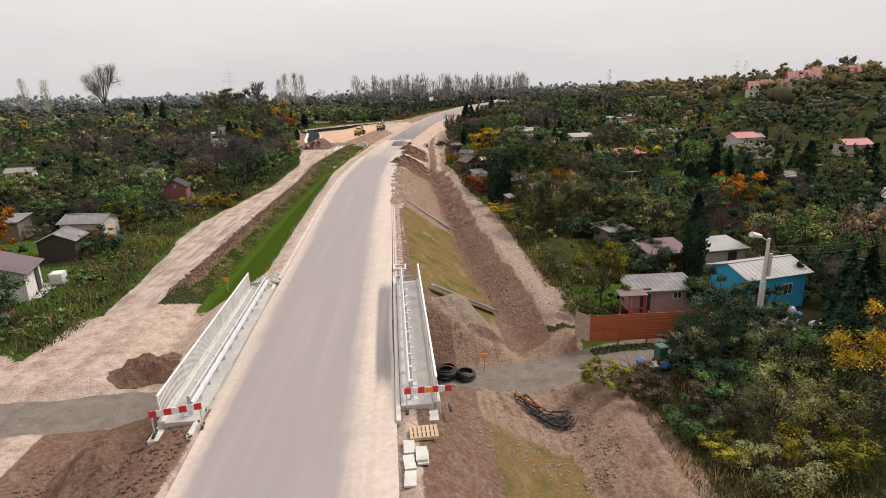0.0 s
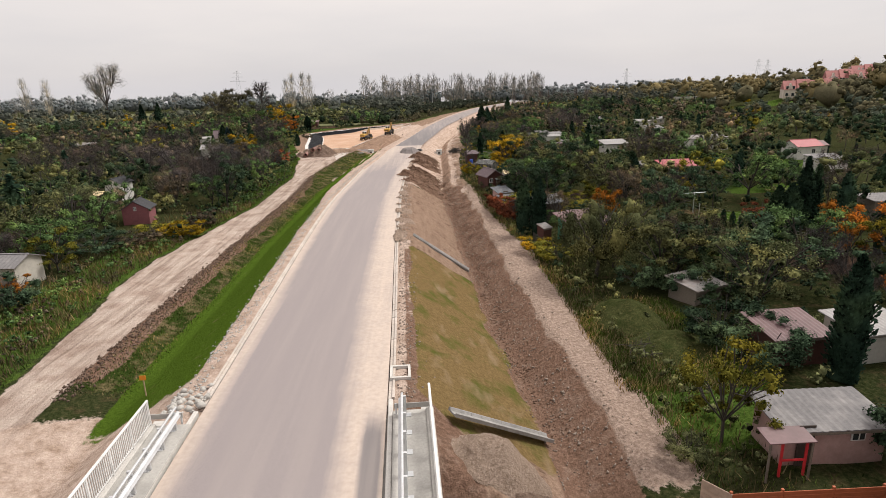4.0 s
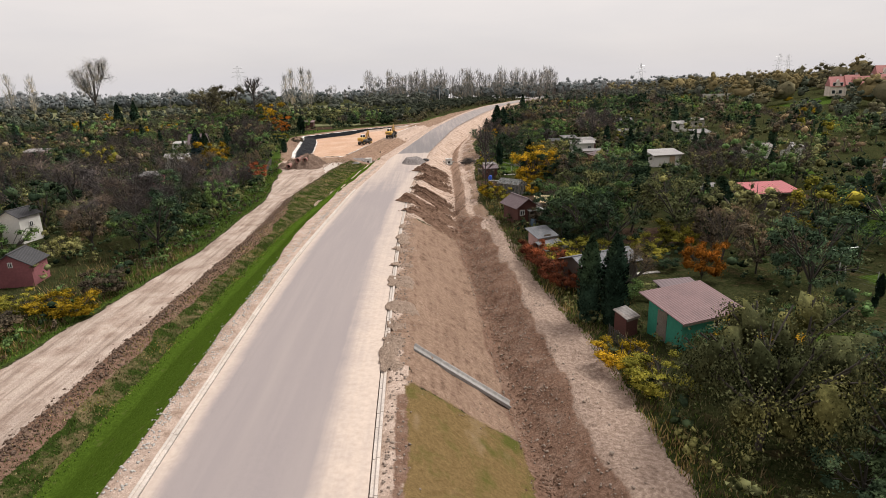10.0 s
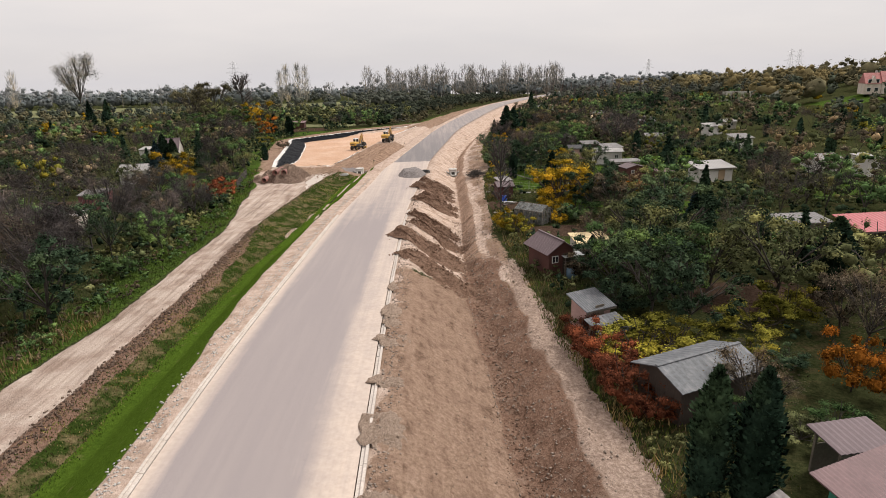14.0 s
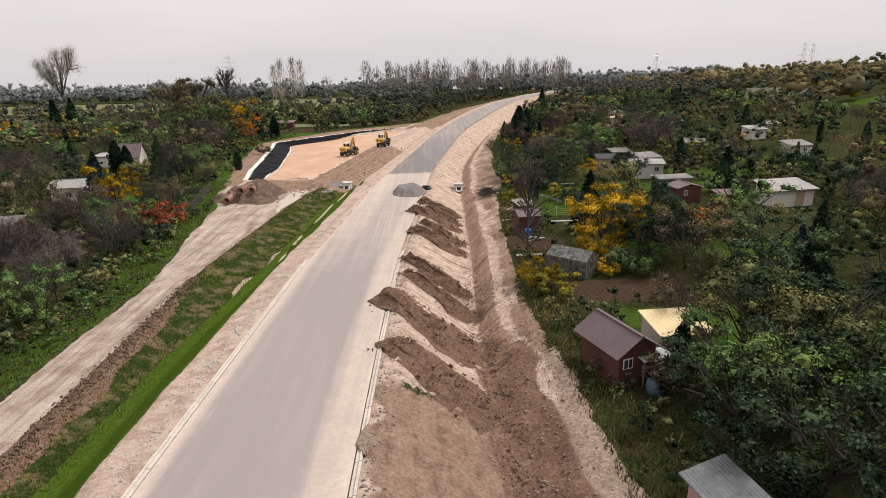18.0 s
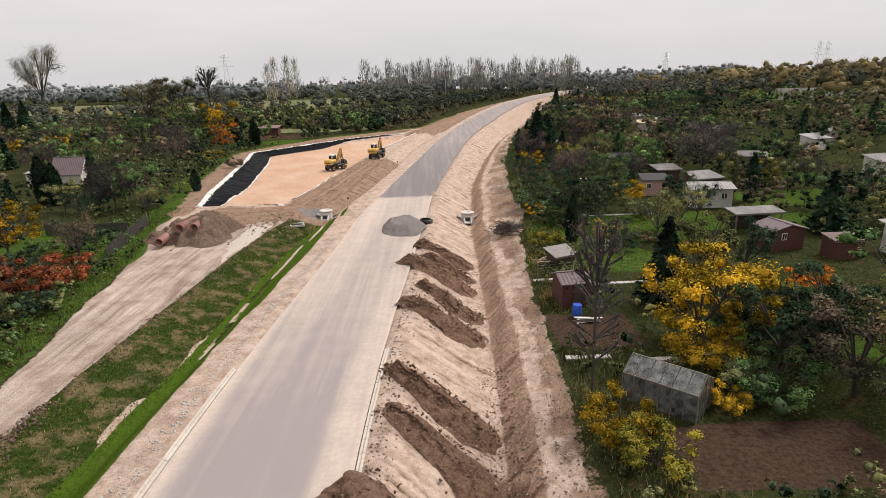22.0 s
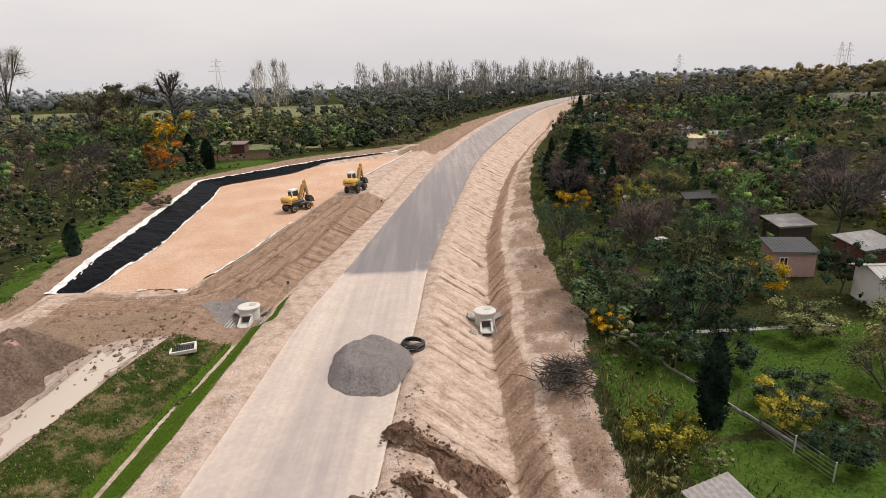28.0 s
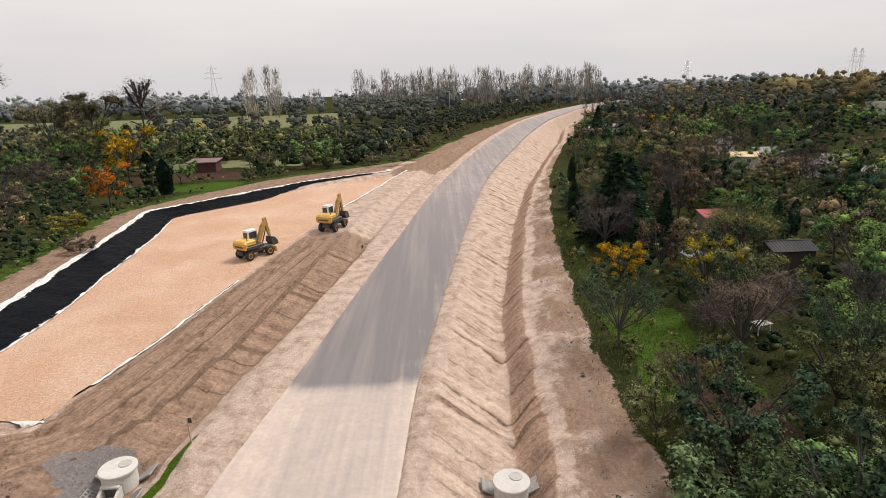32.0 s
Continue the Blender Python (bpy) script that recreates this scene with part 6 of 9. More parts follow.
for q_ in range(16):
    ex_, ey_ = 5.8 * q_ / 16, -15.0 * q_ / 16
    part("edging_stone", edge_stone, None, edging).matrix_basis = pose(ex_, ey_, ground_z(10.6 + ex_, 158.0 + ey_), 0, 0, -69 + random.uniform(-2, 2))
for q_ in range(5):
    ex_, ey_ = 5.8 * q_ / 4 + 0.15, -15.0 * q_ / 4
    part("post", Geo().tube((ex_, ey_, ground_z(10.6 + ex_, 158.0 + ey_) - 0.2), (ex_, ey_, ground_z(10.6 + ex_, 158.0 + ey_) + 1.0), 0.04, n=6), OLD_WOOD, edging)
wire_fence(-34.0, 258.6, -3.6, 268.5, 1.2, "wire fence along the field")
wire_fence(8.4, 136.5, 20.0, 137.6, 1.1, "low wire fence across the gardens")
table = thing("garden_table", 21.1, 172.6, ground_z(21.1, 172.6), 15, "white plastic garden table on the grass", "table")
part("tabletop", Geo().box(0, 0, 0.68, 1.1, 0.75, 0.05, bev=0.02), WHITE, table)
for a in (-1, 1):
    for b in (-1, 1):
        part("leg", Geo().tube((a * 0.45, b * 0.3, 0), (a * 0.42, b * 0.27, 0.68), 0.04, n=6), WHITE, table)
lattice = thing("lattice_hut", 21.5, 183.2, ground_z(21.5, 183.2), 5, "small pale lattice hut with a grey roof", "garden hut")
FOOTPRINTS.append((21.5, 183.2, 1.4))
part("wall", Geo().box(0, 0, 0, 1.3, 1.2, 1.9), plain("grey_green_paint", (0.22, 0.26, 0.25), 0.8), lattice)
part("roof", Geo().prism([(-0.85, 1.88), (0.85, 1.88), (0, 2.35)], "y", -0.8, 0.8), plain("blue_grey_roof", (0.22, 0.24, 0.27), 0.7), lattice)
for k in range(7):
    for s in (-1, 1):
        part("lattice_strip", Geo().box(-0.48 + k * 0.16, -0.63, 1.25, 0.03, 0.02, 0.75, 0, 0, 0, s * 0.5), WHITE, lattice)
for px_, py_, L, rz in ((8.9, 123.0, 2.6, 0), (9.4, 135.6, 3.0, 4), (19.0, 155.0, 13.0, 2), (13.0, 122.6, 3.0, 2), (17.8, 83.5, 3.0, 10), (16.5, 134.6, 9.0, 2)):
    p = thing("garden_path", px_, py_, ground_z(px_, py_) + 0.02, rz, "narrow pale garden path of concrete slabs", "path", "garden paths")
    n = int(L / 0.52)
    for i in range(n):
        part("slab", Geo().box(-L / 2 + 0.26 + i * 0.52, 0, -0.06, 0.49, 0.4, 0.10, 0, 0.01), PAVING, p)

line_pole = thing("clothes_line_pole", 31.0, 79.6, ground_z(31.0, 79.6), 20, "tall pale clothes-line pole with a cross bar", "pole")
part("post", Geo().tube((0, 0, -0.2), (0, 0, 2.9), 0.05, n=8), GALVANISED, line_pole)
part("cross_bar", Geo().tube((-1.7, 0, 2.9), (1.7, 0, 2.75), 0.04, n=8), GALVANISED, line_pole)
canopy = thing("lean_to", 11.7, 101.2, ground_z(11.7, 101.2), 20, "pale sheet canopy over stacked boards before the brown hut", "lean to")
part("roof", Geo().box(0, 0, 1.62, 1.9, 0.9, 0.04, 0, 0.01, 0.12), PALE_GREY, canopy)
for px_ in (-0.85, 0.85):
    part("post", Geo().box(px_, -0.35, -0.1, 0.07, 0.07, 1.7), OLD_WOOD, canopy)
for q_ in range(5):
    part("board", Geo().box(0.1 * (q_ % 2), -0.1 + 0.05 * q_, 0.55 + 0.13 * q_, 1.5, 0.24, 0.05, 0.04 * q_), WOOD if q_ % 2 else OLD_WOOD, canopy)
barrel = thing("rain_barrel", 11.5, 100.1, ground_z(11.5, 100.1), 0, "dark blue plastic sheet over a barrel", "barrel")
part("body", Geo().lathe([(0.42, 0.0), (0.5, 0.35), (0.46, 0.75), (0.3, 0.9), (0.06, 0.95)], 14), plain("faded_blue_sheet", (0.07, 0.12, 0.17), 0.5), barrel, smooth=True)
drum = thing("rain_barrel", 9.6, 128.6, ground_z(9.6, 128.6), 0, "bright blue plastic water barrel beside the shed", "barrel")
part("body", Geo().lathe([(0.28, 0.0), (0.32, 0.25), (0.33, 0.5), (0.31, 0.8), (0.27, 0.88)], 16), plain("blue_drum", (0.02, 0.08, 0.42), 0.4), drum, smooth=True)
part("rim", Geo().lathe([(0.29, 0.86), (0.30, 0.92), (0.26, 0.92)], 16), plain("blue_drum", (0.02, 0.08, 0.42), 0.4), drum)
loose = thing("board_stack", 10.1, 127.9, ground_z(10.1, 127.9), 8, "loose pale boards lying beside the shed", "boards")
for q_ in range(7):
    part("board", Geo().box(random.uniform(-0.3, 0.3), random.uniform(-0.25, 0.25), 0.02 + 0.05 * q_, random.uniform(0.9, 1.8), 0.14, 0.035, random.uniform(-0.5, 0.5)), WHITE if q_ % 3 == 0 else OLD_WOOD, loose)

# ---- far buildings and masts ----
def terrace(x, y, rz, units, w, d, h, rise, wall, cover, label, storeys=2):
    t = thing("terraced_house", x, y, ground_z(x, y) - 0.6, rz, label, "house", "houses on the hill")
    for u in range(units):
        ux = (u - units / 2 + 0.5) * w
        part("wall", Geo().box(ux, 0, 0, w - 0.15, d, h), wall, t)
        zr_ = h + (u % 2) * 0.5
        part("roof", Geo().prism([(-d / 2 - 0.4, zr_), (d / 2 + 0.4, zr_), (0, zr_ + rise)], "x", ux - w / 2 + 0.02, ux + w / 2 - 0.02), cover, t)
        part("gable", Geo().prism([(ux - w * 0.22, zr_ - 0.2), (ux + w * 0.22, zr_ - 0.2), (ux, zr_ + rise * 0.75)], "y", -d / 2 - 0.25, -d / 2 + d * 0.4), cover if u % 2 else wall, t)
        for f in range(storeys):
            for k in (-1, 1):
                win = part("window", Geo().box(ux + k * w * 0.22, -d / 2 - 0.03, 0.9 + f * 2.8, 1.2, 0.06, 1.4), WHITE, t)
                part("pane", Geo().box(ux + k * w * 0.22, -d / 2 - 0.07, 1.0 + f * 2.8, 1.0, 0.04, 1.2), GLASS, win)
        part("chimney", Geo().box(ux + w * 0.3, 0.6, zr_ + rise * 0.5, 0.6, 0.6, rise * 0.7), PAVING, t)
    return t


# The tile red is muted with painted haze of distance.
HOUSE_RED = plain("roof_tiles_red", (0.34, 0.13, 0.12), 0.8, spread=0.2, fine=2)
HOUSE_WALL = plain("house_wall_cream", (0.60, 0.52, 0.46), 0.9, spread=0.1, fine=2)
terrace(164, 262, -22, 4, 5.0, 8, 3.6, 3.6, HOUSE_WALL, HOUSE_RED, "row of cream houses with steep red roofs")
terrace(186, 268, -22, 4, 5.0, 8, 4.4, 3.6, HOUSE_WALL, HOUSE_RED, "row of cream houses with steep red roofs")
terrace(206, 280, -22, 4, 5.0, 8, 4.6, 3.6, HOUSE_WALL, HOUSE_RED, "row of cream houses with steep red roofs")
terrace(300, 390, -25, 7, 7.0, 10, 6.0, 2.0, WHITE, HOUSE_RED, "long white block with a red roof on the hill", 2)
shed = thing("retaining_wall", 140, 312, ground_z(140, 312), -20, "long grey concrete wall above a lawn", "wall")
part("wall", Geo().box(0, 0, -0.5, 22, 0.6, 4.2), CONCRETE, shed)


def pylon(x, y, h, label):
    t = thing("power_pylon", x, y, ground_z(x, y), 15, label, "pylon", "lattice power pylons")
    g = Geo()
    b = h * 0.09
    leg = lambda k, f: Vector(((1 if k in (0, 1) else -1) * b * (1 - 0.86 * f), (1 if k in (0, 3) else -1) * b * (1 - 0.86 * f), h * f))
    for k in range(4):
        part("leg", Geo().tube(leg(k, 0), leg(k, 1), 0.14, 0.09, 4), GALVANISED, t)
        for w in (0, 1):
            part("bracing", Geo().hose([leg(k if i % 2 == w else (k + 1) % 4, i / 9) for i in range(10)], 0.06, 3), GALVANISED, t)
    for f, w in ((0.72, 0.20), (0.83, 0.15), (0.93, 0.11)):
        part("cross_arm", Geo().tube((-h * w, 0, h * f), (h * w, 0, h * f), 0.12, n=4).tube((-h * w, 0, h * f), (0, 0, h * (f + 0.05)), 0.07, n=3).tube((h * w, 0, h * f), (0, 0, h * (f + 0.05)), 0.07, n=3), GALVANISED, t)
    return t


pylon(-205, 700, 42, "far steel lattice power pylon")
pylon(392, 700, 44, "far steel lattice power pylon above the hill")
pylon(420, 730, 46, "far steel lattice power pylon above the hill")
pylon(245, 720, 34, "far steel lattice power pylon")
for px_, py_ in ((-100, 458), (8, 420)):
    t = thing("lamp_mast", px_, py_, ground_z(px_, py_), 0, "far slim lamp mast beside a road", "mast", "lamp masts")
    part("pole", Geo().tube((0, 0, 0), (0, 0, 10), 0.12, 0.07, 6), GALVANISED, t)
    part("lantern", Geo().box(-0.5, 0, 9.9, 1.2, 0.25, 0.15), WHITE, t)

# dark slat fence between the garden and the track
slat_fence = thing("slat_fence", -29.6, 144.5, ground_z(-29.6, 144.5), 0, "dark weathered slat fence beside the sandy track", "fence")
slat = Geo().box(0, 0, 0, 0.10, 0.025, 1.25, bev=0.004).mesh("slat", plain("tarred_wood", (0.05, 0.042, 0.036), 0.9))
for q_ in range(78):
    part("slat", slat, None, slat_fence).matrix_basis = pose(-2.3 * q_ / 78, 12.6 * q_ / 78, ground_z(-29.6 - 2.3 * q_ / 78, 144.5 + 12.6 * q_ / 78) - ground_z(-29.6, 144.5) + random.uniform(-0.04, 0.02), 0, random.uniform(-2, 2), 100)
for q_ in range(5):
    part("post", Geo().box(-2.3 * q_ / 4 - 0.07, 12.6 * q_ / 4, -0.5, 0.1, 0.1, 1.9, bev=0.008), OLD_WOOD, slat_fence)

def clods(name, label, n, seed, spots_of, s0, s1, mat):
    """Loose lumps of earth, each a crooked little stone."""
    r = np.random.default_rng(seed)
    x, y, z = spots_of(r, n)
    uv = np.array([(1, 0, 0), (-1, 0, 0), (0, 1, 0), (0, -1, 0), (0, 0, 1), (0, 0, -1)], float)
    uf = np.array([(0, 2, 4), (2, 1, 4), (1, 3, 4), (3, 0, 4), (2, 0, 5), (1, 2, 5), (3, 1, 5), (0, 3, 5)])
    size = (s0 + (s1 - s0) * r.uniform(0, 1, n) ** 3)[:, None, None]
    v = np.stack([x, y, z], -1)[:, None, :] + uv[None] * size * r.uniform(0.5, 1.2, (n, 6, 3)) + r.normal(0, 0.25, (n, 6, 3)) * size
    f = uf[None] + (np.arange(n) * 6)[:, None, None]
    whole(name, array_mesh(name, v.reshape(-1, 3), f.reshape(-1, 3), mat), None, label, "rubble", kind="stuff")


def on_ground(x, y):
    return x, y, surface(x, y) + 0.02


clods("bank_clods", "loose stones and clods along the ditch bank", 3800, 5, lambda r, n: on_ground(*(lambda y: (x_ditch_r(y) + np.clip(r.normal(1.2, 1.3, n), -0.6, 4.2), y))(36 + 84 * r.uniform(0, 1, n))), 0.025, 0.11, STONE)
clods("slope_clods", "pale lumps of soil on the slope", 1100, 6, lambda r, n: on_ground(*(lambda y: (cx(y) + 4.6 + r.uniform(0, 1, n) ** 0.7 * 5.0, y))(r.uniform(62, 104, n))), 0.012, 0.06, SMEAR)
clods("track_clods", "loose clods between track and ditch", 2600, 7, lambda r, n: on_ground(*(lambda y: (x_bank_l(y) + r.normal(-0.1, 0.35, n), y))(r.uniform(43, 120, n))), 0.04, 0.16, SPOIL)
clods("pit_clods", "churned clods of mud before the pit", 700, 8, lambda r, n: on_ground(r.uniform(-28, -15, n), 156 + r.normal(0, 3.0, n)), 0.05, 0.24, WET_MUD)


def over_tips(r, n):
    """Places on the tipped heaps, lying a little in the soil."""
    k = r.integers(0, len(TIPS), n)
    t = np.array(TIPS)[k]
    u, v = r.uniform(0.03, 0.97, n), np.clip(r.normal(0, 0.5, n), -1.25, 1.25)
    dx, dy = t[:, 2] - t[:, 0], t[:, 3] - t[:, 1]
    L = np.hypot(dx, dy)
    x, y = t[:, 0] + dx * u - dy / L * v * t[:, 4], t[:, 1] + dy * u + dx / L * v * t[:, 4]
    return x, y, surface(x, y) + 0.86 * t[:, 5] * np.clip(1 - np.abs(v) ** 1.8, 0, 1) * np.clip(np.minimum(u, 1 - u) * 6, 0, 1)


clods("heap_clods", "loose clods over the tipped heaps", 3400, 9, over_tips, 0.02, 0.13, SOIL)
clods("heap_stones", "pale stones over the tipped heaps", 700, 10, over_tips, 0.02, 0.10, SMEAR)

# ---- garden huts ----



def rib_sheet(g, corners, ribs, height=0.03, thick=0.05):
    """A ribbed roofing sheet on four corners: a, b along the eave, c, d along the ridge."""
    a, b, c, d = [Vector(p) for p in corners]
    up = (b - a).cross(d - a).normalized()
    if up.z < 0:
        up = -up
    n = max(2, ribs) * 2
    low, high = [], []
    for i in range(n + 1):
        t = i / n
        o = up * (height if i % 2 else 0.0)
        low.append(tuple(a.lerp(b, t) + o))
        high.append(tuple(d.lerp(c, t) + o))
    under_low = [tuple(Vector(p) - up * thick) for p in low]
    under_high = [tuple(Vector(p) - up * thick) for p in high]
    m = n + 1
    faces = []
    for i in range(n):
        for p, q in ((0, 1), (1, 3), (3, 2), (2, 0)):
            faces.append((p * m + i, p * m + i + 1, q * m + i + 1, q * m + i))
    faces += [(0, m, 3 * m, 2 * m), (n, 2 * m + n, 3 * m + n, m + n)]
    g.add(low + high + under_low + under_high, faces)


def hut(x, y, w, d, rz, h, roof, wall, cover, label, rise=0.5, eave=0.3, ridge="x", door=None, windows=(), ribs=14, name="garden_hut", posts=False, z=None):
    """A garden hut: walls, roof, and its door and windows given as (side, along, width, height, foot)."""
    zz = ground_z(x, y) if z is None else z
    FOOTPRINTS.append((x, y, max(w, d) * 0.5 + 0.3))
    FOOTPRINTS.append((x - math.copysign(1.0, x), y - 2.4 - d * 0.3, max(w, d) * 0.55))
    t = thing(name, x, y, zz, rz, label, name.replace("_", " "), "huts of the allotment gardens")
    hx, hy = w / 2, d / 2
    g = Geo()
    tops = {}
    for ix in (-1, 1):
        for iy in (-1, 1):
            if roof == "mono":
                tops[ix, iy] = h + (rise if iy > 0 else 0.0)
            else:
                tops[ix, iy] = h
    if posts:
        for ix in (-1, 1):
            for iy in (-1, 1):
                part("post", Geo().box(ix * (hx - 0.08), iy * (hy - 0.08), -0.1, 0.1, 0.1, tops[ix, iy] + 0.1), OLD_WOOD, t)
        part("wall", Geo().box(0, hy - 0.05, -0.1, w - 0.3, 0.06, h * 0.75), wall, t)
    else:
        th = 0.12
        if roof == "gable" and ridge == "x":
            for ix in (-1, 1):
                outline = [(-hy, -0.15), (hy, -0.15), (hy, h), (0, h + rise), (-hy, h)]
                part("gable_wall", Geo().prism(outline, "x", ix * hx - th / 2, ix * hx + th / 2), wall, t)
            for iy in (-1, 1):
                part("wall", Geo().box(0, iy * (hy - th / 2), -0.15, w - th, th, h + 0.15), wall, t)
        elif roof == "gable":
            for iy in (-1, 1):
                outline = [(-hx, -0.15), (hx, -0.15), (hx, h), (0, h + rise), (-hx, h)]
                part("gable_wall", Geo().prism(outline, "y", iy * hy - th / 2, iy * hy + th / 2), wall, t)
            for ix in (-1, 1):
                part("wall", Geo().box(ix * (hx - th / 2), 0, -0.15, th, d - th, h + 0.15), wall, t)
        else:
            hb = h + rise
            for ix in (-1, 1):
                part("side_wall", Geo().prism([(-hy, -0.15), (hy, -0.15), (hy, hb), (-hy, h)], "x", ix * hx - th / 2, ix * hx + th / 2), wall, t)
            part("wall", Geo().box(0, -hy + th / 2, -0.15, w - th, th, h + 0.15), wall, t)
            part("wall", Geo().box(0, hy - th / 2, -0.15, w - th, th, hb + 0.15), wall, t)
    e = eave
    if roof == "mono":
        k = rise / d
        g = Geo()
        rib_sheet(g, [(-hx - e, -hy - e, h + 0.06 - e * k), (hx + e, -hy - e, h + 0.06 - e * k), (hx + e, hy + e, h + rise + 0.06 + e * k), (-hx - e, hy + e, h + rise + 0.06 + e * k)], ribs)
        part("roof", g, cover, t)
        part("fascia", Geo().box(0, -hy - e + 0.02, h - e * k - 0.10, w + 2 * e - 0.02, 0.03, 0.11), OLD_WOOD, t)
    else:
        for s in (-1, 1):
            g = Geo()
            if ridge == "x":
                k = rise / hy
                rib_sheet(g, [(-hx - e, s * (hy + e), h + 0.06 - e * k), (hx + e, s * (hy + e), h + 0.06 - e * k), (hx + e, 0, h + rise + 0.06), (-hx - e, 0, h + rise + 0.06)], ribs)
            else:
                k = rise / hx
                rib_sheet(g, [(s * (hx + e), -hy - e, h + 0.06 - e * k), (s * (hx + e), hy + e, h + 0.06 - e * k), (0, hy + e, h + rise + 0.06), (0, -hy - e, h + rise + 0.06)], ribs)
            part("roof_slope", g, cover, t)
        if ridge == "x":
            part("ridge_cap", Geo().box(0, 0, h + rise + 0.05, w + 2 * e, 0.22, 0.06, bev=0.02), cover, t)
        else:
            part("ridge_cap", Geo().box(0, 0, h + rise + 0.05, 0.22, d + 2 * e, 0.06, bev=0.02), cover, t)

    def on_side(side, along, depth):
        return {"s": (along, -hy - depth, 0.0), "n": (along, hy + depth, 0.0), "w": (-hx - depth, along, math.pi / 2), "e": (hx + depth, along, math.pi / 2)}[side]
    if door and not posts:
        side, along, dw, dh, mat = door
        a, b, r = on_side(side, along, 0.075)
        leaf = part("door", Geo().box(a, b, 0.02, dw, 0.05, dh, r, 0.01), mat, t)
        a2, b2, r2 = on_side(side, along + dw * 0.38, 0.12)
        part("handle", Geo().box(a2, b2, dh * 0.48, 0.03, 0.05, 0.14, r2), DARK_STEEL, leaf)
    for side, along, ww, wh, foot in windows:
        a, b, r = on_side(side, along, 0.07)
        win = part("window", Geo().box(a, b, foot, ww, 0.03, wh, r), WHITE, t)
        a, b, r = on_side(side, along, 0.095)
        part("pane", Geo().box(a, b, foot + 0.06, ww - 0.12, 0.03, wh - 0.12, r), GLASS, win)
        part("glazing_bar", Geo().box(*on_side(side, along, 0.115)[:2], foot + 0.05, 0.04, 0.02, wh - 0.1, r), WHITE, win)
    return t


def paint(name, col, **kw):
    return plain(name, col, **kw)


PINK = paint("pink_render", (0.42, 0.28, 0.26), rough=0.9, spread=0.12)
BLUE = paint("blue_paint", (0.03, 0.36, 0.60), rough=0.7, spread=0.08)
GREEN = paint("green_paint", (0.03, 0.22, 0.15), rough=0.7, spread=0.15)
RED_BROWN = paint("red_brown_planks", (0.081, 0.028, 0.022), rough=0.8, spread=0.3, stretch=(0.4, 0.4, 6))
DARK_WOOD = paint("dark_planks", (0.05, 0.037, 0.03), rough=0.85, spread=0.35, stretch=(6, 6, 0.4))
CREAM = paint("cream_render", (0.46, 0.43, 0.38), rough=0.9, spread=0.1)
OFF_WHITE = paint("off_white_render", (0.56, 0.545, 0.52), rough=0.9, spread=0.08, coarse=0.5)
ROSE_WALL = paint("rose_plank_wall", (0.24, 0.085, 0.095), rough=0.8, spread=0.15)
FELT = paint("grey_roofing_felt", (0.165, 0.158, 0.16), rough=0.9, spread=0.2, coarse=0.9, stain=(0.34, 0.32, 0.31))
DARK_FELT = paint("dark_roofing_felt", (0.04, 0.04, 0.044), rough=0.9, spread=0.2)
PALE_ROOF = paint("pale_sheet_roof", (0.30, 0.29, 0.285), rough=0.8, spread=0.08, coarse=0.5)
PURPLE_ROOF = paint("purple_brown_sheet_roof", (0.115, 0.082, 0.09), rough=0.7, spread=0.12, coarse=0.5)
RED_ROOF = paint("dull_red_sheet_roof", (0.15, 0.085, 0.088), rough=0.6, spread=0.15, coarse=0.6)
BRIGHT_RED = paint("bright_red_roof", (0.30, 0.05, 0.06), rough=0.6, spread=0.12)
CORRUGATED = paint("old_corrugated_sheet", (0.22, 0.205, 0.20), rough=0.8, spread=0.3, coarse=0.8, stain=(0.20, 0.12, 0.08))
METAL = paint("blue_grey_sheet_roof", (0.10, 0.107, 0.118), rough=0.7, spread=0.3, coarse=1.3, stain=(0.24, 0.24, 0.25))
SAND_ROOF = paint("straw_coloured_roof", (0.58, 0.46, 0.27), rough=0.8, spread=0.12)

hut(16.7, 36.9, 4.2, 2.2, 0, 1.75, "mono", PINK, FELT, "pink rendered hut with a worn grey felt roof", 0.18, 0.35, door=("s", -1.3, 0.7, 1.9, DARK_WOOD), windows=(("s", 0.9, 0.6, 0.6, 1.1),))
porch = thing("porch_frame", 14.6, 35.2, 0.2, 0, "red-painted porch posts with a rail", "porch")
for px_ in (-0.5, 0.5):
    part("post", Geo().box(px_, 0, -0.1, 0.08, 0.08, 1.95), RED_PAINT, porch)
part("rail", Geo().box(0, 0, 0.8, 1.0, 0.06, 0.08), RED_PAINT, porch)
part("roof", Geo().box(-0.35, 0.1, 1.92, 1.9, 1.0, 0.05, 0, 0.01, 0.1), plain("dull_red_sheet_roof", (0.15, 0.085, 0.088), 0.6), porch, "dull red porch roof")
for px_ in (-1.2, 0.5):
    part("post", Geo().box(px_, -0.3, -0.1, 0.07, 0.07, 1.98), OLD_WOOD, porch)
hut(24.0, 37.2, 4.8, 3.4, 13, 2.6, "gable", BLUE, PALE_ROOF, "bright blue hut with a pale sheet roof", 0.55, 0.35, "x", door=("e", 0.2, 0.85, 2.0, DARK_WOOD), windows=(("s", 0.9, 0.75, 0.8, 1.1),))
hut(20.6, 45.4, 3.2, 2.6, 5, 1.7, "mono", RED_BROWN, RED_ROOF, "red-brown hut with a dull red sheet roof", 0.35, 0.3)
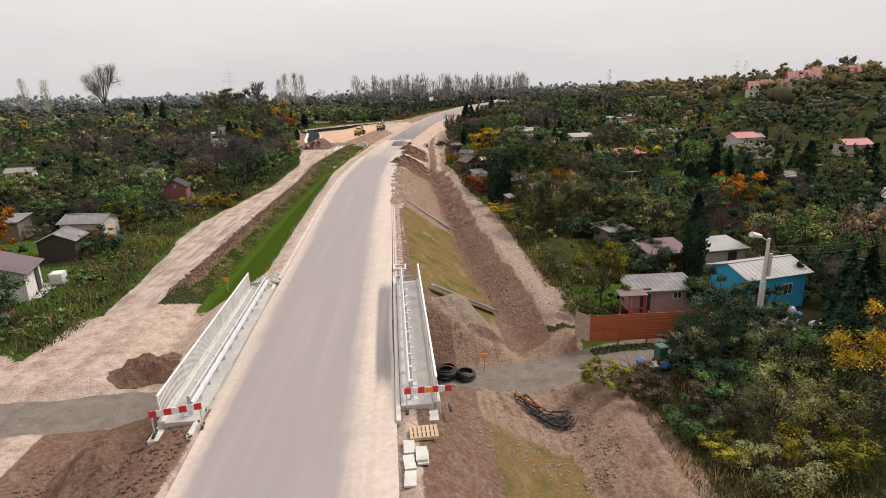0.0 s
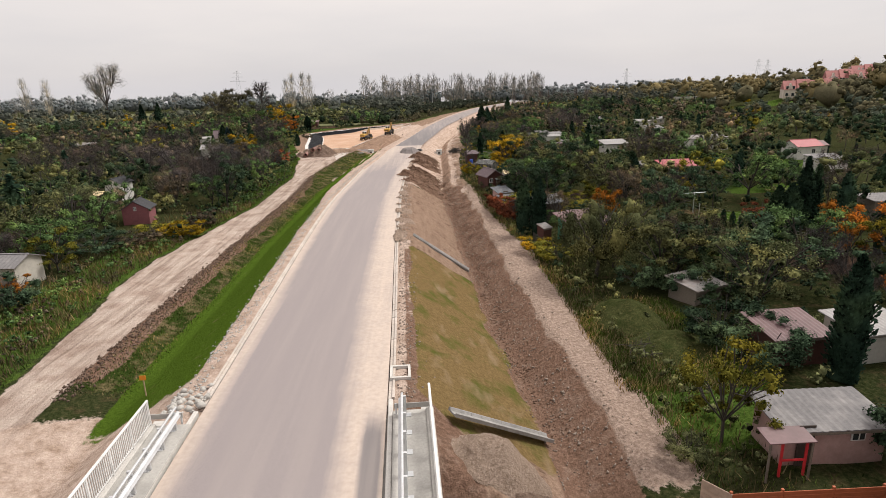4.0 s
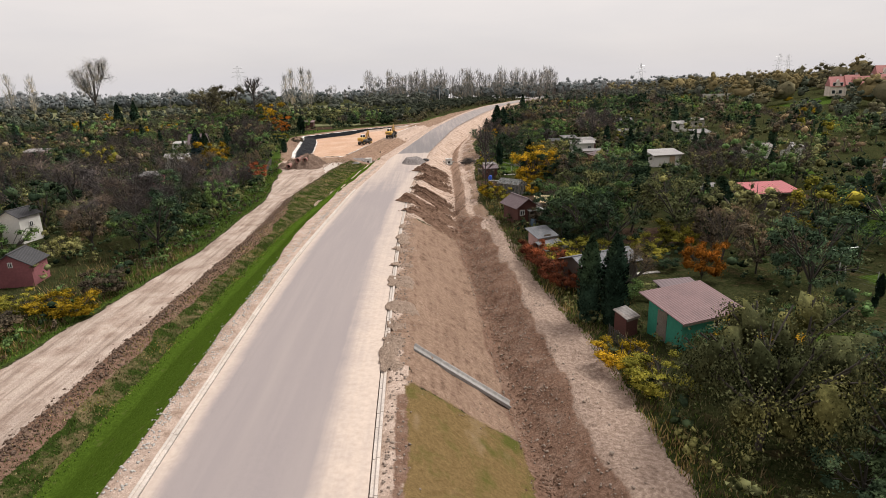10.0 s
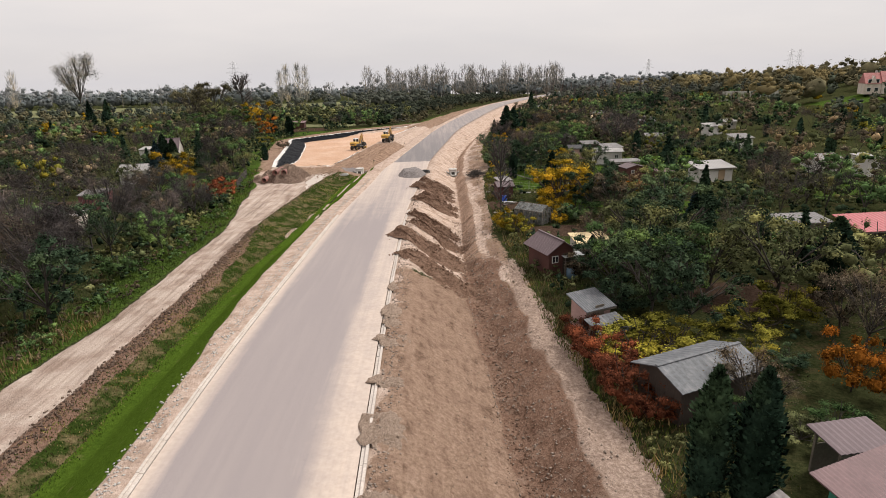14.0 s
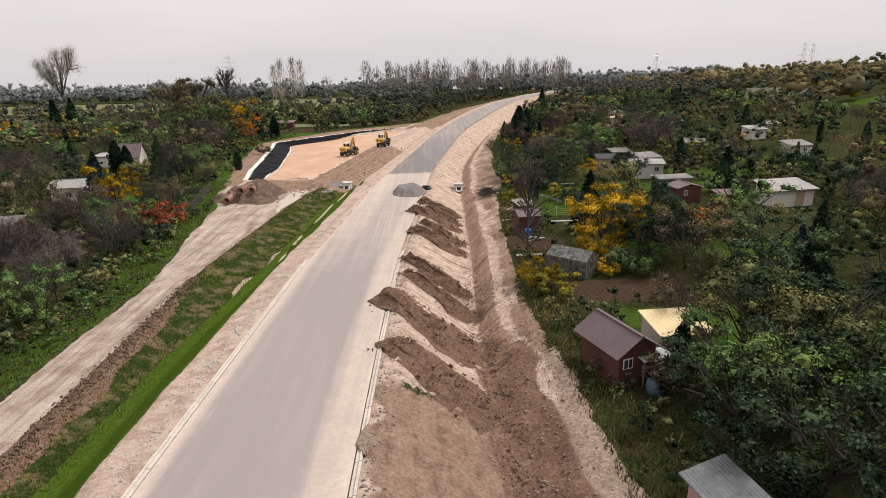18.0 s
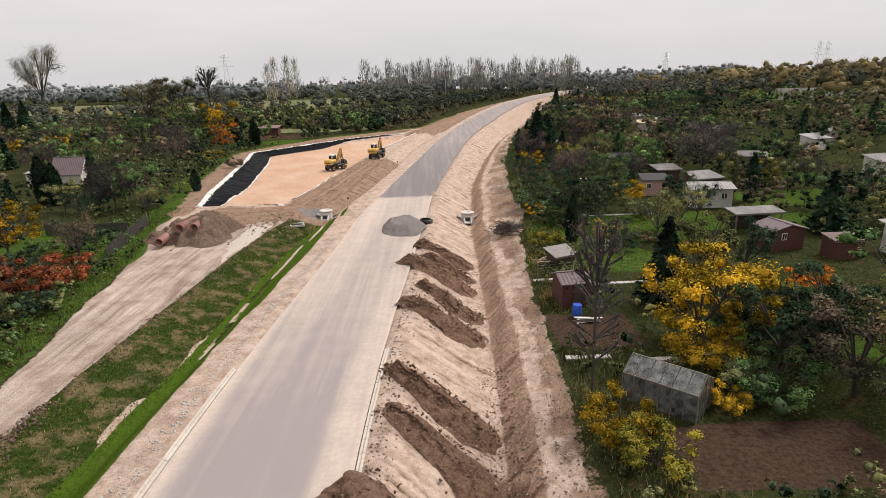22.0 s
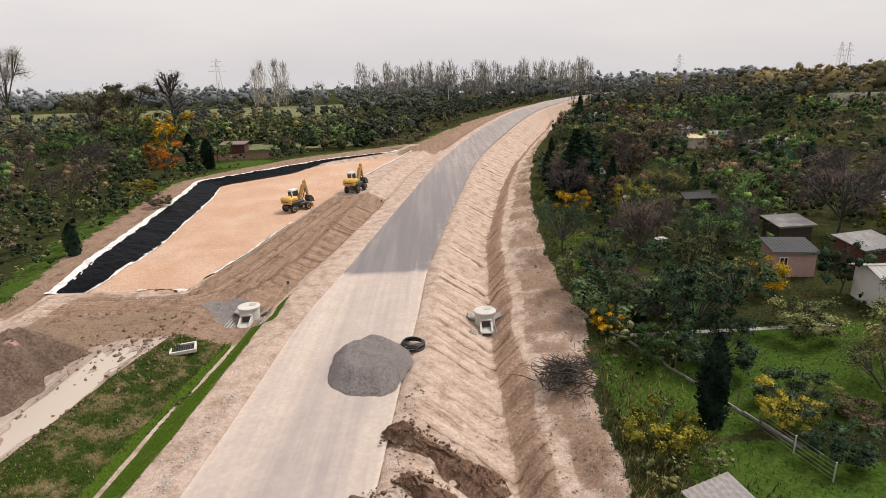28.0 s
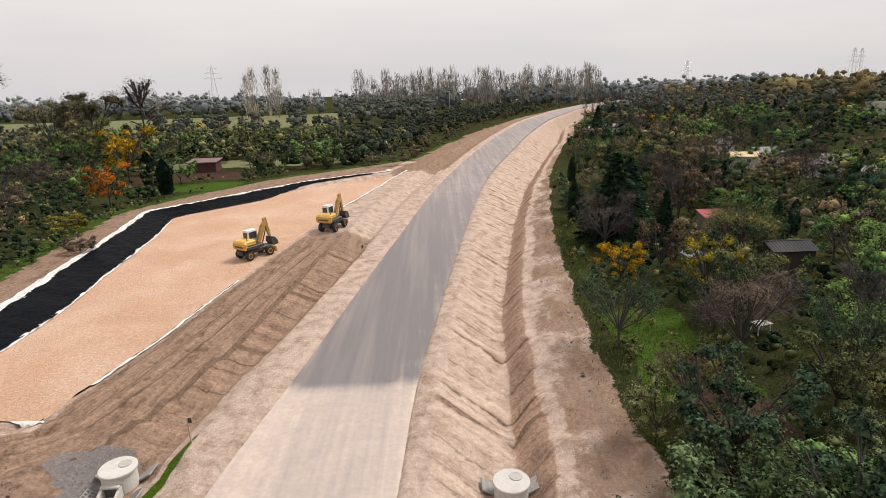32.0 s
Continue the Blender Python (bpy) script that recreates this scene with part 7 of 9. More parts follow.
hut(25.4, 45.4, 3.4, 2.6, 8, 1.85, "mono", CREAM, PALE_ROOF, "cream hut with a pale flat roof", 0.25, 0.3, door=("s", 0.5, 0.8, 1.9, DARK_WOOD))
hut(16.1, 71.7, 4.0, 2.9, 20, 2.0, "mono", GREEN, RED_ROOF, "green hut with a dull red ribbed roof", 0.5, 0.5, "x", door=("w", 0.2, 0.8, 1.9, OLD_WOOD), windows=(("s", 0.6, 0.6, 0.6, 1.1),), ribs=24)
hut(12.3, 72.4, 0.95, 0.95, 30, 1.25, "mono", RED_BROWN, CORRUGATED, "small red-brown tool shed with a grey lid roof", 0.25, 0.12, ribs=4, name="tool_shed")
hut(16.9, 75.6, 2.4, 1.4, 8, 1.85, "mono", OLD_WOOD, PURPLE_ROOF, "open lean-to with a grey-violet sheet roof on posts", 0.15, 0.2, posts=True, ribs=10, name="lean_to")
hut(13.3, 81.6, 4.8, 2.8, 22, 2.1, "gable", DARK_WOOD, METAL, "dark wooden hut with a patchy grey felt roof", 0.5, 0.35, "x", windows=(("s", -0.8, 0.8, 0.7, 1.0),))
hut(10.5, 91.0, 1.8, 1.6, 24, 1.6, "mono", PINK, METAL, "small pink hut with a grey metal roof", 0.4, 0.3, door=("s", 0.0, 0.7, 1.8, OLD_WOOD))
hut(10.9, 88.3, 2.0, 1.2, 24, 1.15, "mono", OLD_WOOD, METAL, "grey plank shed with a rusty metal roof", 0.3, 0.25, ribs=8, name="tool_shed")
hut(10.2, 102.5, 2.3, 3.2, 20, 2.15, "gable", RED_BROWN, PURPLE_ROOF, "brown plank hut with a violet-brown ribbed roof", 0.75, 0.4, "y", door=("s", 0.5, 0.75, 1.8, DARK_WOOD), windows=(("s", -0.6, 0.6, 0.6, 1.1),), ribs=26)
hut(14.0, 104.0, 2.7, 2.6, 4, 1.95, "mono", CREAM, SAND_ROOF, "low shed with a straw-coloured flat roof", 0.2, 0.25, ribs=16, name="tool_shed")
hut(9.8, 131.2, 1.9, 2.0, 8, 1.8, "gable", RED_BROWN, PURPLE_ROOF, "weathered brown shed with a violet-grey roof", 0.4, 0.25, "x", door=("s", 0.1, 0.7, 1.7, DARK_WOOD), ribs=9, name="tool_shed")
hut(10.8, 139.3, 1.8, 1.3, 24, 0.95, "mono", DARK_WOOD, CORRUGATED, "low plank shed under a patched metal sheet", 0.3, 0.25, ribs=8, name="tool_shed")
litter = thing("scrap_pile", 9.7, 139.4, ground_z(9.7, 139.4), 0, "old boards heaped against the low shed", "scrap pile", "scrap piles by the lane")
rl = random.Random(77)
for k in range(22):
    part("board", Geo().box(rl.gauss(0, 0.5), rl.gauss(0, 0.4), 0.04 + rl.uniform(0, 0.4), rl.uniform(0.5, 1.5), rl.uniform(0.05, 0.16), 0.03, rl.uniform(-0.3, 1.2), 0, rl.uniform(-0.3, 0.3), rl.uniform(-0.3, 0.3)), rl.choice([WOOD, OLD_WOOD, OLD_WOOD, FENCE_PALE]), litter)
hut(31.6, 158.0, 4.4, 3.0, -4, 2.2, "gable", OFF_WHITE, PALE_ROOF, "white hut with a pale shallow roof and chimney", 0.4, 0.35, "x", windows=(("s", 1.3, 0.7, 0.7, 1.0),))
hut(30.6, 142.0, 3.0, 2.4, 10, 1.9, "gable", RED_BROWN, PURPLE_ROOF, "dark red plank hut with a grey-violet roof", 0.4, 0.25, "y", windows=(("s", -0.5, 0.5, 0.6, 1.0),))
hut(31.2, 147.2, 4.6, 1.8, 4, 1.9, "mono", DARK_WOOD, FELT, "long open shelter with a grey felt roof", 0.15, 0.2, posts=True, name="lean_to")
hut(34.2, 138.9, 2.4, 1.6, 0, 1.6, "mono", RED_BROWN, RED_ROOF, "low red shed with a dull red roof", 0.15, 0.15, name="tool_shed")
hut(41.0, 138.8, 5.0, 3.0, 8, 2.0, "mono", OFF_WHITE, PALE_ROOF, "white hut with a wide pale flat roof", 0.5, 0.4, door=("s", 0.8, 1.0, 1.7, WOOD))
hut(27.9, 164.7, 2.9, 2.4, -8, 2.0, "mono", PINK, DARK_FELT, "pale pink hut with a dark felt roof", 0.3, 0.25, windows=(("s", -0.8, 0.6, 0.7, 0.9),))
hut(32.4, 172.4, 3.0, 2.2, 5, 1.8, "mono", DARK_WOOD, FELT, "dark hut under a grey felt roof", 0.3, 0.3)
hut(34.5, 165.4, 3.4, 2.4, 14, 1.9, "mono", RED_BROWN, FELT, "brown hut with a grey felt roof", 0.4, 0.3)
hut(41.2, 284.5, 3.8, 3.2, -10, 2.4, "gable", OFF_WHITE, PALE_ROOF, "white hut with a pale pitched roof beside the embankment", 0.9, 0.3, "x")
hut(22.8, 201.8, 1.8, 1.8, 30, 1.9, "gable", OFF_WHITE, PALE_ROOF, "small white hut with a steep pale roof", 0.9, 0.3, "x", ribs=6)
hut(29.4, 184.5, 3.2, 2.6, 0, 1.9, "gable", DARK_WOOD, DARK_FELT, "dark wooden hut half hidden by shrubs", 0.4, 0.25, "x")
hut(28.9, 196.0, 2.2, 2.0, 0, 1.8, "mono", OLD_WOOD, BRIGHT_RED, "small shed with a red roof among trees", 0.3, 0.2, name="tool_shed")
hut(40.2, 105.2, 5.0, 3.2, 4, 2.1, "mono", DARK_WOOD, BRIGHT_RED, "dark hut with a bright red sheet roof", 0.5, 0.4)
hut(35.0, 108.2, 4.2, 2.4, 0, 2.0, "mono", OLD_WOOD, FELT, "grey hut with a flat felt roof", 0.2, 0.3)
hut(71.0, 122.0, 5.0, 4.0, 10, 2.5, "gable", OFF_WHITE, BRIGHT_RED, "white hut with a bright red pitched roof", 0.9, 0.4, "x", windows=(("s", 0.8, 0.8, 0.9, 1.0),))
hut(82.5, 104.5, 4.6, 3.6, 0, 2.3, "gable", CREAM, BRIGHT_RED, "cream hut with a red pitched roof", 0.8, 0.4, "x")
hut(60.0, 143.0, 4.2, 3.0, 12, 2.1, "gable", OFF_WHITE, CORRUGATED, "white hut with a grey sheet roof", 0.5, 0.3, "x")
hut(64.0, 139.0, 2.6, 2.6, 20, 2.6, "mono", OFF_WHITE, PALE_ROOF, "tall white shed with a pale roof", 0.4, 0.2)
hut(65.5, 107.2, 5.0, 3.4, 4, 2.1, "mono", OFF_WHITE, FELT, "long pale hut with a grey felt roof", 0.3, 0.3)
hut(19.7, 54.7, 2.6, 2.4, 25, 1.2, "mono", OLD_WOOD, CORRUGATED, "low shed with an old corrugated roof", 0.3, 0.3, ribs=12, name="tool_shed")
hut(51.8, 77.5, 4.2, 2.8, 0, 1.9, "mono", OLD_WOOD, FELT, "grey hut with a flat felt roof", 0.2, 0.3)
hut(53.6, 61.8, 3.6, 3.0, 10, 2.2, "gable", OFF_WHITE, PALE_ROOF, "white hut with a pale pitched roof", 0.6, 0.3, "x")
for hx_, hy_, wall_, cover_, words_ in ((63, 172.5, OFF_WHITE, FELT, "pale hut with a grey roof"), (69, 197, OFF_WHITE, PALE_ROOF, "white hut with a pale roof"), (78, 208, CREAM, PALE_ROOF, "cream hut with a pale roof"), (64, 230, OFF_WHITE, CORRUGATED, "white hut with a grey sheet roof"), (48.5, 180.5, OLD_WOOD, FELT, "grey hut with a felt roof"), (57, 253, CREAM, FELT, "cream hut with a grey roof"), (57.8, 238, OFF_WHITE, FELT, "pale hut with a felt roof"), (52, 235, CREAM, SAND_ROOF, "cream hut with a straw-coloured roof"), (58.2, 225.6, OFF_WHITE, PALE_ROOF, "white hut with a pale roof"), (60, 217, GREEN, FELT, "green hut with a grey roof"), (53, 265.5, OLD_WOOD, DARK_FELT, "dark wooden hut with a steep roof"), (49, 296, OFF_WHITE, PALE_ROOF, "white hut with a pale roof"), (75, 124.5, CREAM, RED_ROOF, "cream hut with a dull red roof")):
    hut(hx_, hy_, 3.8, 2.8, (hx_ * 13 + hy_ * 7) % 40 - 20, 2.1, "mono" if int(hx_) % 2 else "gable", wall_, cover_, words_ + " among garden trees", 0.5, 0.3, "x", windows=(("s", 0.6, 0.7, 0.7, 1.0),))
# left of the track
hut(-33.3, 44.7, 5.4, 3.8, 17, 2.3, "gable", OFF_WHITE, PURPLE_ROOF, "white rendered hut with a violet-brown roof", 1.0, 0.4, "y", door=("e", 0.8, 0.85, 1.9, DARK_WOOD))
hut(-34.3, 56.0, 3.2, 2.8, 8, 2.0, "gable", DARK_WOOD, FELT, "dark wooden hut with a grey sheet roof", 0.7, 0.3, "y")
hut(-35.6, 63.5, 4.4, 3.2, -4, 2.1, "gable", CREAM, FELT, "cream hut with a grey felt roof", 0.6, 0.3, "x")
hut(-34.9, 86.4, 3.0, 2.6, 8, 1.9, "gable", ROSE_WALL, DARK_FELT, "rose-red plank shed with a dark pitched roof", 0.9, 0.25, "y", name="tool_shed", windows=(("s", 0, 0.35, 0.45, 1.7),))
hut(-44.2, 100.6, 2.4, 2.6, -10, 2.9, "gable", OFF_WHITE, DARK_FELT, "narrow white hut with a dark roof", 0.6, 0.25, "y", windows=(("e", 0, 0.5, 0.6, 1.6),))
hut(-46.8, 97.4, 4.0, 1.8, -10, 1.8, "mono", OLD_WOOD, SAND_ROOF, "awning with a straw-coloured roof on posts", 0.2, 0.2, posts=True, name="lean_to")
hut(-48.4, 152.4, 4.4, 3.2, 5, 2.3, "gable", OFF_WHITE, PALE_ROOF, "white hut with a pale roof beside a spruce", 0.7, 0.35, "x", windows=(("s", 0, 0.8, 0.8, 0.9),))
hut(-45.0, 133.6, 3.2, 2.6, 5, 1.9, "mono", ROSE_WALL, FELT, "low brick-red shed with a grey roof", 0.3, 0.2, name="tool_shed")
hut(-57.4, 186.4, 4.0, 5.0, 10, 1.8, "gable", CREAM, PURPLE_ROOF, "hut with a steep violet-brown roof", 2.2, 0.3, "x", ribs=18)
hut(-44.0, 253.5, 5.2, 3.0, 0, 1.9, "mono", RED_BROWN, RED_ROOF, "low red-brown shed beside the field", 0.3, 0.4, name="tool_shed")
hut(-61.5, 185.0, 3.0, 2.6, 0, 2.1, "mono", OFF_WHITE, PALE_ROOF, "white hut with a pale roof", 0.3, 0.2)
hut(-90.0, 174.5, 4.6, 3.0, 0, 2.2, "mono", PINK, CORRUGATED, "rose hut with a sheet roof", 0.4, 0.3)
hut(-12.5, 273.0, 5.0, 2.6, 10, 2.0, "mono", OLD_WOOD, CORRUGATED, "grey field shed with a sheet roof", 0.3, 0.2, name="tool_shed")
hut(-70, 107, 4.0, 3.0, 15, 2.1, "gable", OFF_WHITE, CORRUGATED, "white hut with a sheet roof", 0.6, 0.3, "x")
hut(-45, 64.5, 3.4, 2.8, 5, 2.1, "mono", OLD_WOOD, FELT, "grey hut with a flat felt roof", 0.3, 0.3)
hut(-41.0, 121.0, 2.6, 2.2, 0, 1.8, "mono", CREAM, PALE_ROOF, "low cream shed with a pale roof", 0.3, 0.2, name="tool_shed")

# ---- trees, shrubs and grass ----
def leaf_cloud(rng, centres, spread, per, size, squash=0.8, hang=0.0):
    """Loose leaves round the given points: one small four-cornered blade each."""
    n = len(centres) * per
    c = np.repeat(np.asarray(centres, float), per, axis=0)
    off = rng.normal(0, 1, (n, 3)) * spread * np.array([1, 1, squash])
    p = c + off
    if hang:
        p[:, 2] -= np.abs(rng.normal(0, hang, n))
    a = rng.normal(0, 1, (n, 3))
    a[:, 2] *= 0.6
    if hang:
        a[:, 2] -= 1.6
    a /= np.linalg.norm(a, axis=1)[:, None]
    b = np.cross(a, rng.normal(0, 1, (n, 3)))
    b /= np.linalg.norm(b, axis=1)[:, None] + 1e-6
    s = size * rng.uniform(0.6, 1.35, n)[:, None]
    v = np.stack([p - a * s, p + b * s * 0.55, p + a * s, p - b * s * 0.55], 1).reshape(-1, 3)
    f = np.arange(n * 4).reshape(-1, 4)
    return v, f


def ico(level):
    """A ball of small triangles, to be bent into a clump of foliage."""
    g = (1 + 5 ** 0.5) / 2
    v = [Vector(p).normalized() for p in ((-1, g, 0), (1, g, 0), (-1, -g, 0), (1, -g, 0), (0, -1, g), (0, 1, g), (0, -1, -g), (0, 1, -g), (g, 0, -1), (g, 0, 1), (-g, 0, -1), (-g, 0, 1))]
    order = "0b5 051 017 07a 0ab 159 5b4 ba2 a76 718 394 342 326 368 389 495 24b 62a 867 981"
    f = [tuple(int(c, 16) for c in w) for w in order.split()]
    for _ in range(level):
        seen, out = {}, []

        def half(a, b):
            k = (min(a, b), max(a, b))
            if k not in seen:
                seen[k] = len(v)
                v.append((v[a] + v[b]).normalized())
            return seen[k]
        for a, b, c in f:
            p, q, r = half(a, b), half(b, c), half(c, a)
            out += [(a, p, r), (b, q, p), (c, r, q), (p, q, r)]
        f = out
    return np.array([tuple(p) for p in v]), np.array(f)


ICO = {0: ico(0), 1: ico(1)}


def clumps(rng, centres, radii, leaves, size, level=0, squash=0.8, core=0.0, even=0.35):
    """Lobes of foliage: leaves through their depth and over their surface, round a close core if there is one; all triangles."""
    c, r = np.asarray(centres, float), np.asarray(radii, float)
    n = len(c)
    flat = np.array([1, 1, squash]) * rng.uniform(0.68, 1.32, (n, 3))
    v1, f1 = np.zeros((0, 3)), np.zeros((0, 3), int)
    if core > 0:
        uv, uf = ICO[level]
        m = len(uv)
        lump = rng.uniform(even, 1.15, (n, m, 1)) * core
        v1 = (c[:, None, :] + uv[None] * flat[:, None, :] * r[:, None, None] * lump).reshape(-1, 3)
        f1 = (uf[None] + (np.arange(n) * m)[:, None, None]).reshape(-1, 3)
    k = n * leaves
    d = rng.normal(0, 1, (k, 3))
    d[:, 2] = np.where(d[:, 2] < -0.5, -d[:, 2], d[:, 2])
    d /= np.linalg.norm(d, axis=1)[:, None]
    inner = rng.uniform(0, 1, k) < (0.25 if core < 0.65 else 0.0)
    reach = np.where(inner, rng.uniform(0.15, 0.75, k), np.clip(rng.normal(0.92, 0.17, k), 0.55, 1.5))
    p = np.repeat(c, leaves, axis=0) + d * np.repeat(flat, leaves, axis=0) * (np.repeat(r, leaves) * reach)[:, None]
    nn = d + np.array([0, 0, 0.35]) + rng.normal(0, 0.45, (k, 3))
    a = np.cross(nn, rng.normal(0, 1, (k, 3)))
    a /= np.linalg.norm(a, axis=1)[:, None] + 1e-6
    b = np.cross(nn, a)
    b /= np.linalg.norm(b, axis=1)[:, None] + 1e-6
    s = size * (rng.uniform(0.6, 1.4, k) * np.where(inner, 2.4, 1.0))[:, None]
    v2 = np.stack([p - a * s, p + a * s * 0.6 + b * s * 0.75, p + a * s * 0.4 - b * s * 0.8], 1).reshape(-1, 3)
    f2 = np.arange(k * 3).reshape(-1, 3) + len(v1)
    return np.concatenate([v1, v2]), np.concatenate([f1, f2])


def halves(v, f):
    """Splits four-cornered faces into triangles."""
    return (v, f) if f.shape[1] == 3 else (v, np.concatenate([f[:, [0, 1, 2]], f[:, [0, 2, 3]]]))


def limbs(rng, height, radius, stem=0.35, forks=6, twigs=4, lift=0.55, thick=0.035):
    """A stem with forking limbs: segments and the ends of the twigs."""
    segs, ends = [], []
    top = Vector((rng.normal(0, 0.05) * height, rng.normal(0, 0.05) * height, height * stem))
    r0 = height * thick
    segs.append((Vector((0, 0, -0.25)), top, r0, r0 * 0.75))
    lead = top
    for k in range(forks):
        ang = 2 * math.pi * (k + rng.uniform(-0.3, 0.3)) / forks
        out = rng.uniform(0.45, 0.75) * radius
        rise = height * (1 - stem) * rng.uniform(0.25, lift + 0.25)
        start = Vector((0, 0, height * stem * rng.uniform(0.7, 1.0))).lerp(top, 0.8)
        mid = start + Vector((math.cos(ang) * out, math.sin(ang) * out, rise))
        segs.append((start, mid, r0 * 0.5, r0 * 0.25))
        for _ in range(twigs):
            a2 = ang + rng.uniform(-1.1, 1.1)
            o2 = radius * rng.uniform(0.2, 0.5)
            e = mid + Vector((math.cos(a2) * o2, math.sin(a2) * o2, height * (1 - stem) * rng.uniform(-0.02, 0.42)))
            e.z = min(e.z, height * 0.97)
            segs.append((mid.lerp(start, rng.uniform(0, 0.4)), e, r0 * 0.2, r0 * 0.06))
            ends.append(tuple(e))
    for _ in range(max(3, forks // 2)):
        e = lead + Vector((rng.normal(0, 0.22) * radius, rng.normal(0, 0.22) * radius, height * (1 - stem) * rng.uniform(0.55, 0.95)))
        segs.append((lead, e, r0 * 0.45, r0 * 0.08))
        ends.append(tuple(e))
    return segs, ends


def twig_fan(rng, ends, count, length, width, up=0.5):
    n = len(ends) * count
    c = np.repeat(np.asarray(ends, float), count, axis=0)
    d = rng.normal(0, 1, (n, 3))
    d[:, 2] = np.abs(d[:, 2]) * up + up * 0.6
    d /= np.linalg.norm(d, axis=1)[:, None]
    L = length * rng.uniform(0.5, 1.3, n)[:, None]
    side = np.cross(d, rng.normal(0, 1, (n, 3)))
    side /= np.linalg.norm(side, axis=1)[:, None] + 1e-6
    p0 = c - d * L * 0.4 + rng.normal(0, length * 0.2, (n, 3))
    p1 = p0 + d * L
    v = np.stack([p0 - side * width, p0 + side * width, p1 + side * width * 0.4, p1 - side * width * 0.4], 1).reshape(-1, 3)
    return v, np.arange(n * 4).reshape(-1, 4)


def branch_geo(segs, n=5):
    g = Geo()
    if n == 3:
        segs = [q for i, q in enumerate(segs) if i < 3 or i % 3 == 0]
    for p0, p1, r0, r1 in segs:
        g.tube(p0, p1, r0, max(r1, 0.008), n, False)
    return g


def cone_shell(rng, n, height, radius, kind):
    """Points over a column or a cone, from near the ground to the tip."""
    t = rng.uniform(0, 1, n) ** (0.85 if kind == "column" else 1.3)
    if kind == "column":
        prof = np.minimum(1, (1 - t) * 2.6) ** 0.75 * (0.78 + 0.22 * np.minimum(1, t * 5))
    else:
        tier = 0.80 + 0.20 * np.abs(np.sin(t * 26))
        prof = (1 - t) ** 0.9 * tier
    a = rng.uniform(0, 2 * math.pi, n)
    wob = 1 + 0.13 * np.sin(a * 3 + t * 9) + 0.07 * np.sin(a * 7 - t * 15)
    r = radius * prof * wob * rng.uniform(0.72, 1.04, n)
    z = height * (0.03 + 0.96 * t)
    return np.stack([r * np.cos(a), r * np.sin(a), z], 1), a


def conifer_leaves(rng, n, height, radius, kind, size):
    p, a = cone_shell(rng, n, height, radius, kind)
    out = np.stack([np.cos(a), np.sin(a), np.full(n, 1.2 if kind == "column" else -0.25)], 1) + rng.normal(0, 0.35, (n, 3))
    out /= np.linalg.norm(out, axis=1)[:, None]
    side = np.cross(out, rng.normal(0, 1, (n, 3)))
    side /= np.linalg.norm(side, axis=1)[:, None] + 1e-6
    s = size * rng.uniform(0.6, 1.3, n)[:, None]
    v = np.stack([p - out * s, p + side * s * 0.5, p + out * s, p - side * s * 0.5], 1).reshape(-1, 3)
    return v, np.arange(n * 4).reshape(-1, 4)


def heart(radius, kind, n=10, rings=9):
    """The close inner foliage of a conifer."""
    t = np.linspace(0.02, 0.93, rings)
    prof = np.minimum(1, (1 - t) * 2.6) ** 0.75 if kind == "column" else (1 - t)
    a = np.linspace(0, 2 * np.pi, n, endpoint=False)
    r = radius * prof[:, None] * (1 + 0.15 * np.sin(a * 3 + t[:, None] * 20))
    v = np.stack([r * np.cos(a), r * np.sin(a), np.repeat(t[:, None], n, 1)], -1).reshape(-1, 3)
    i = np.arange(rings * n).reshape(rings, n)
    j = np.roll(i, -1, axis=1)
    return v, np.stack([i[:-1], j[:-1], j[1:], i[1:]], -1).reshape(-1, 4)


def merge_meshes(pairs):
    vs, fs, n = [], [], 0
    for v, f in pairs:
        vs.append(v)
        fs.append(f + n)
        n += len(v)
    return np.concatenate(vs), np.concatenate(fs)


FORMS = {}


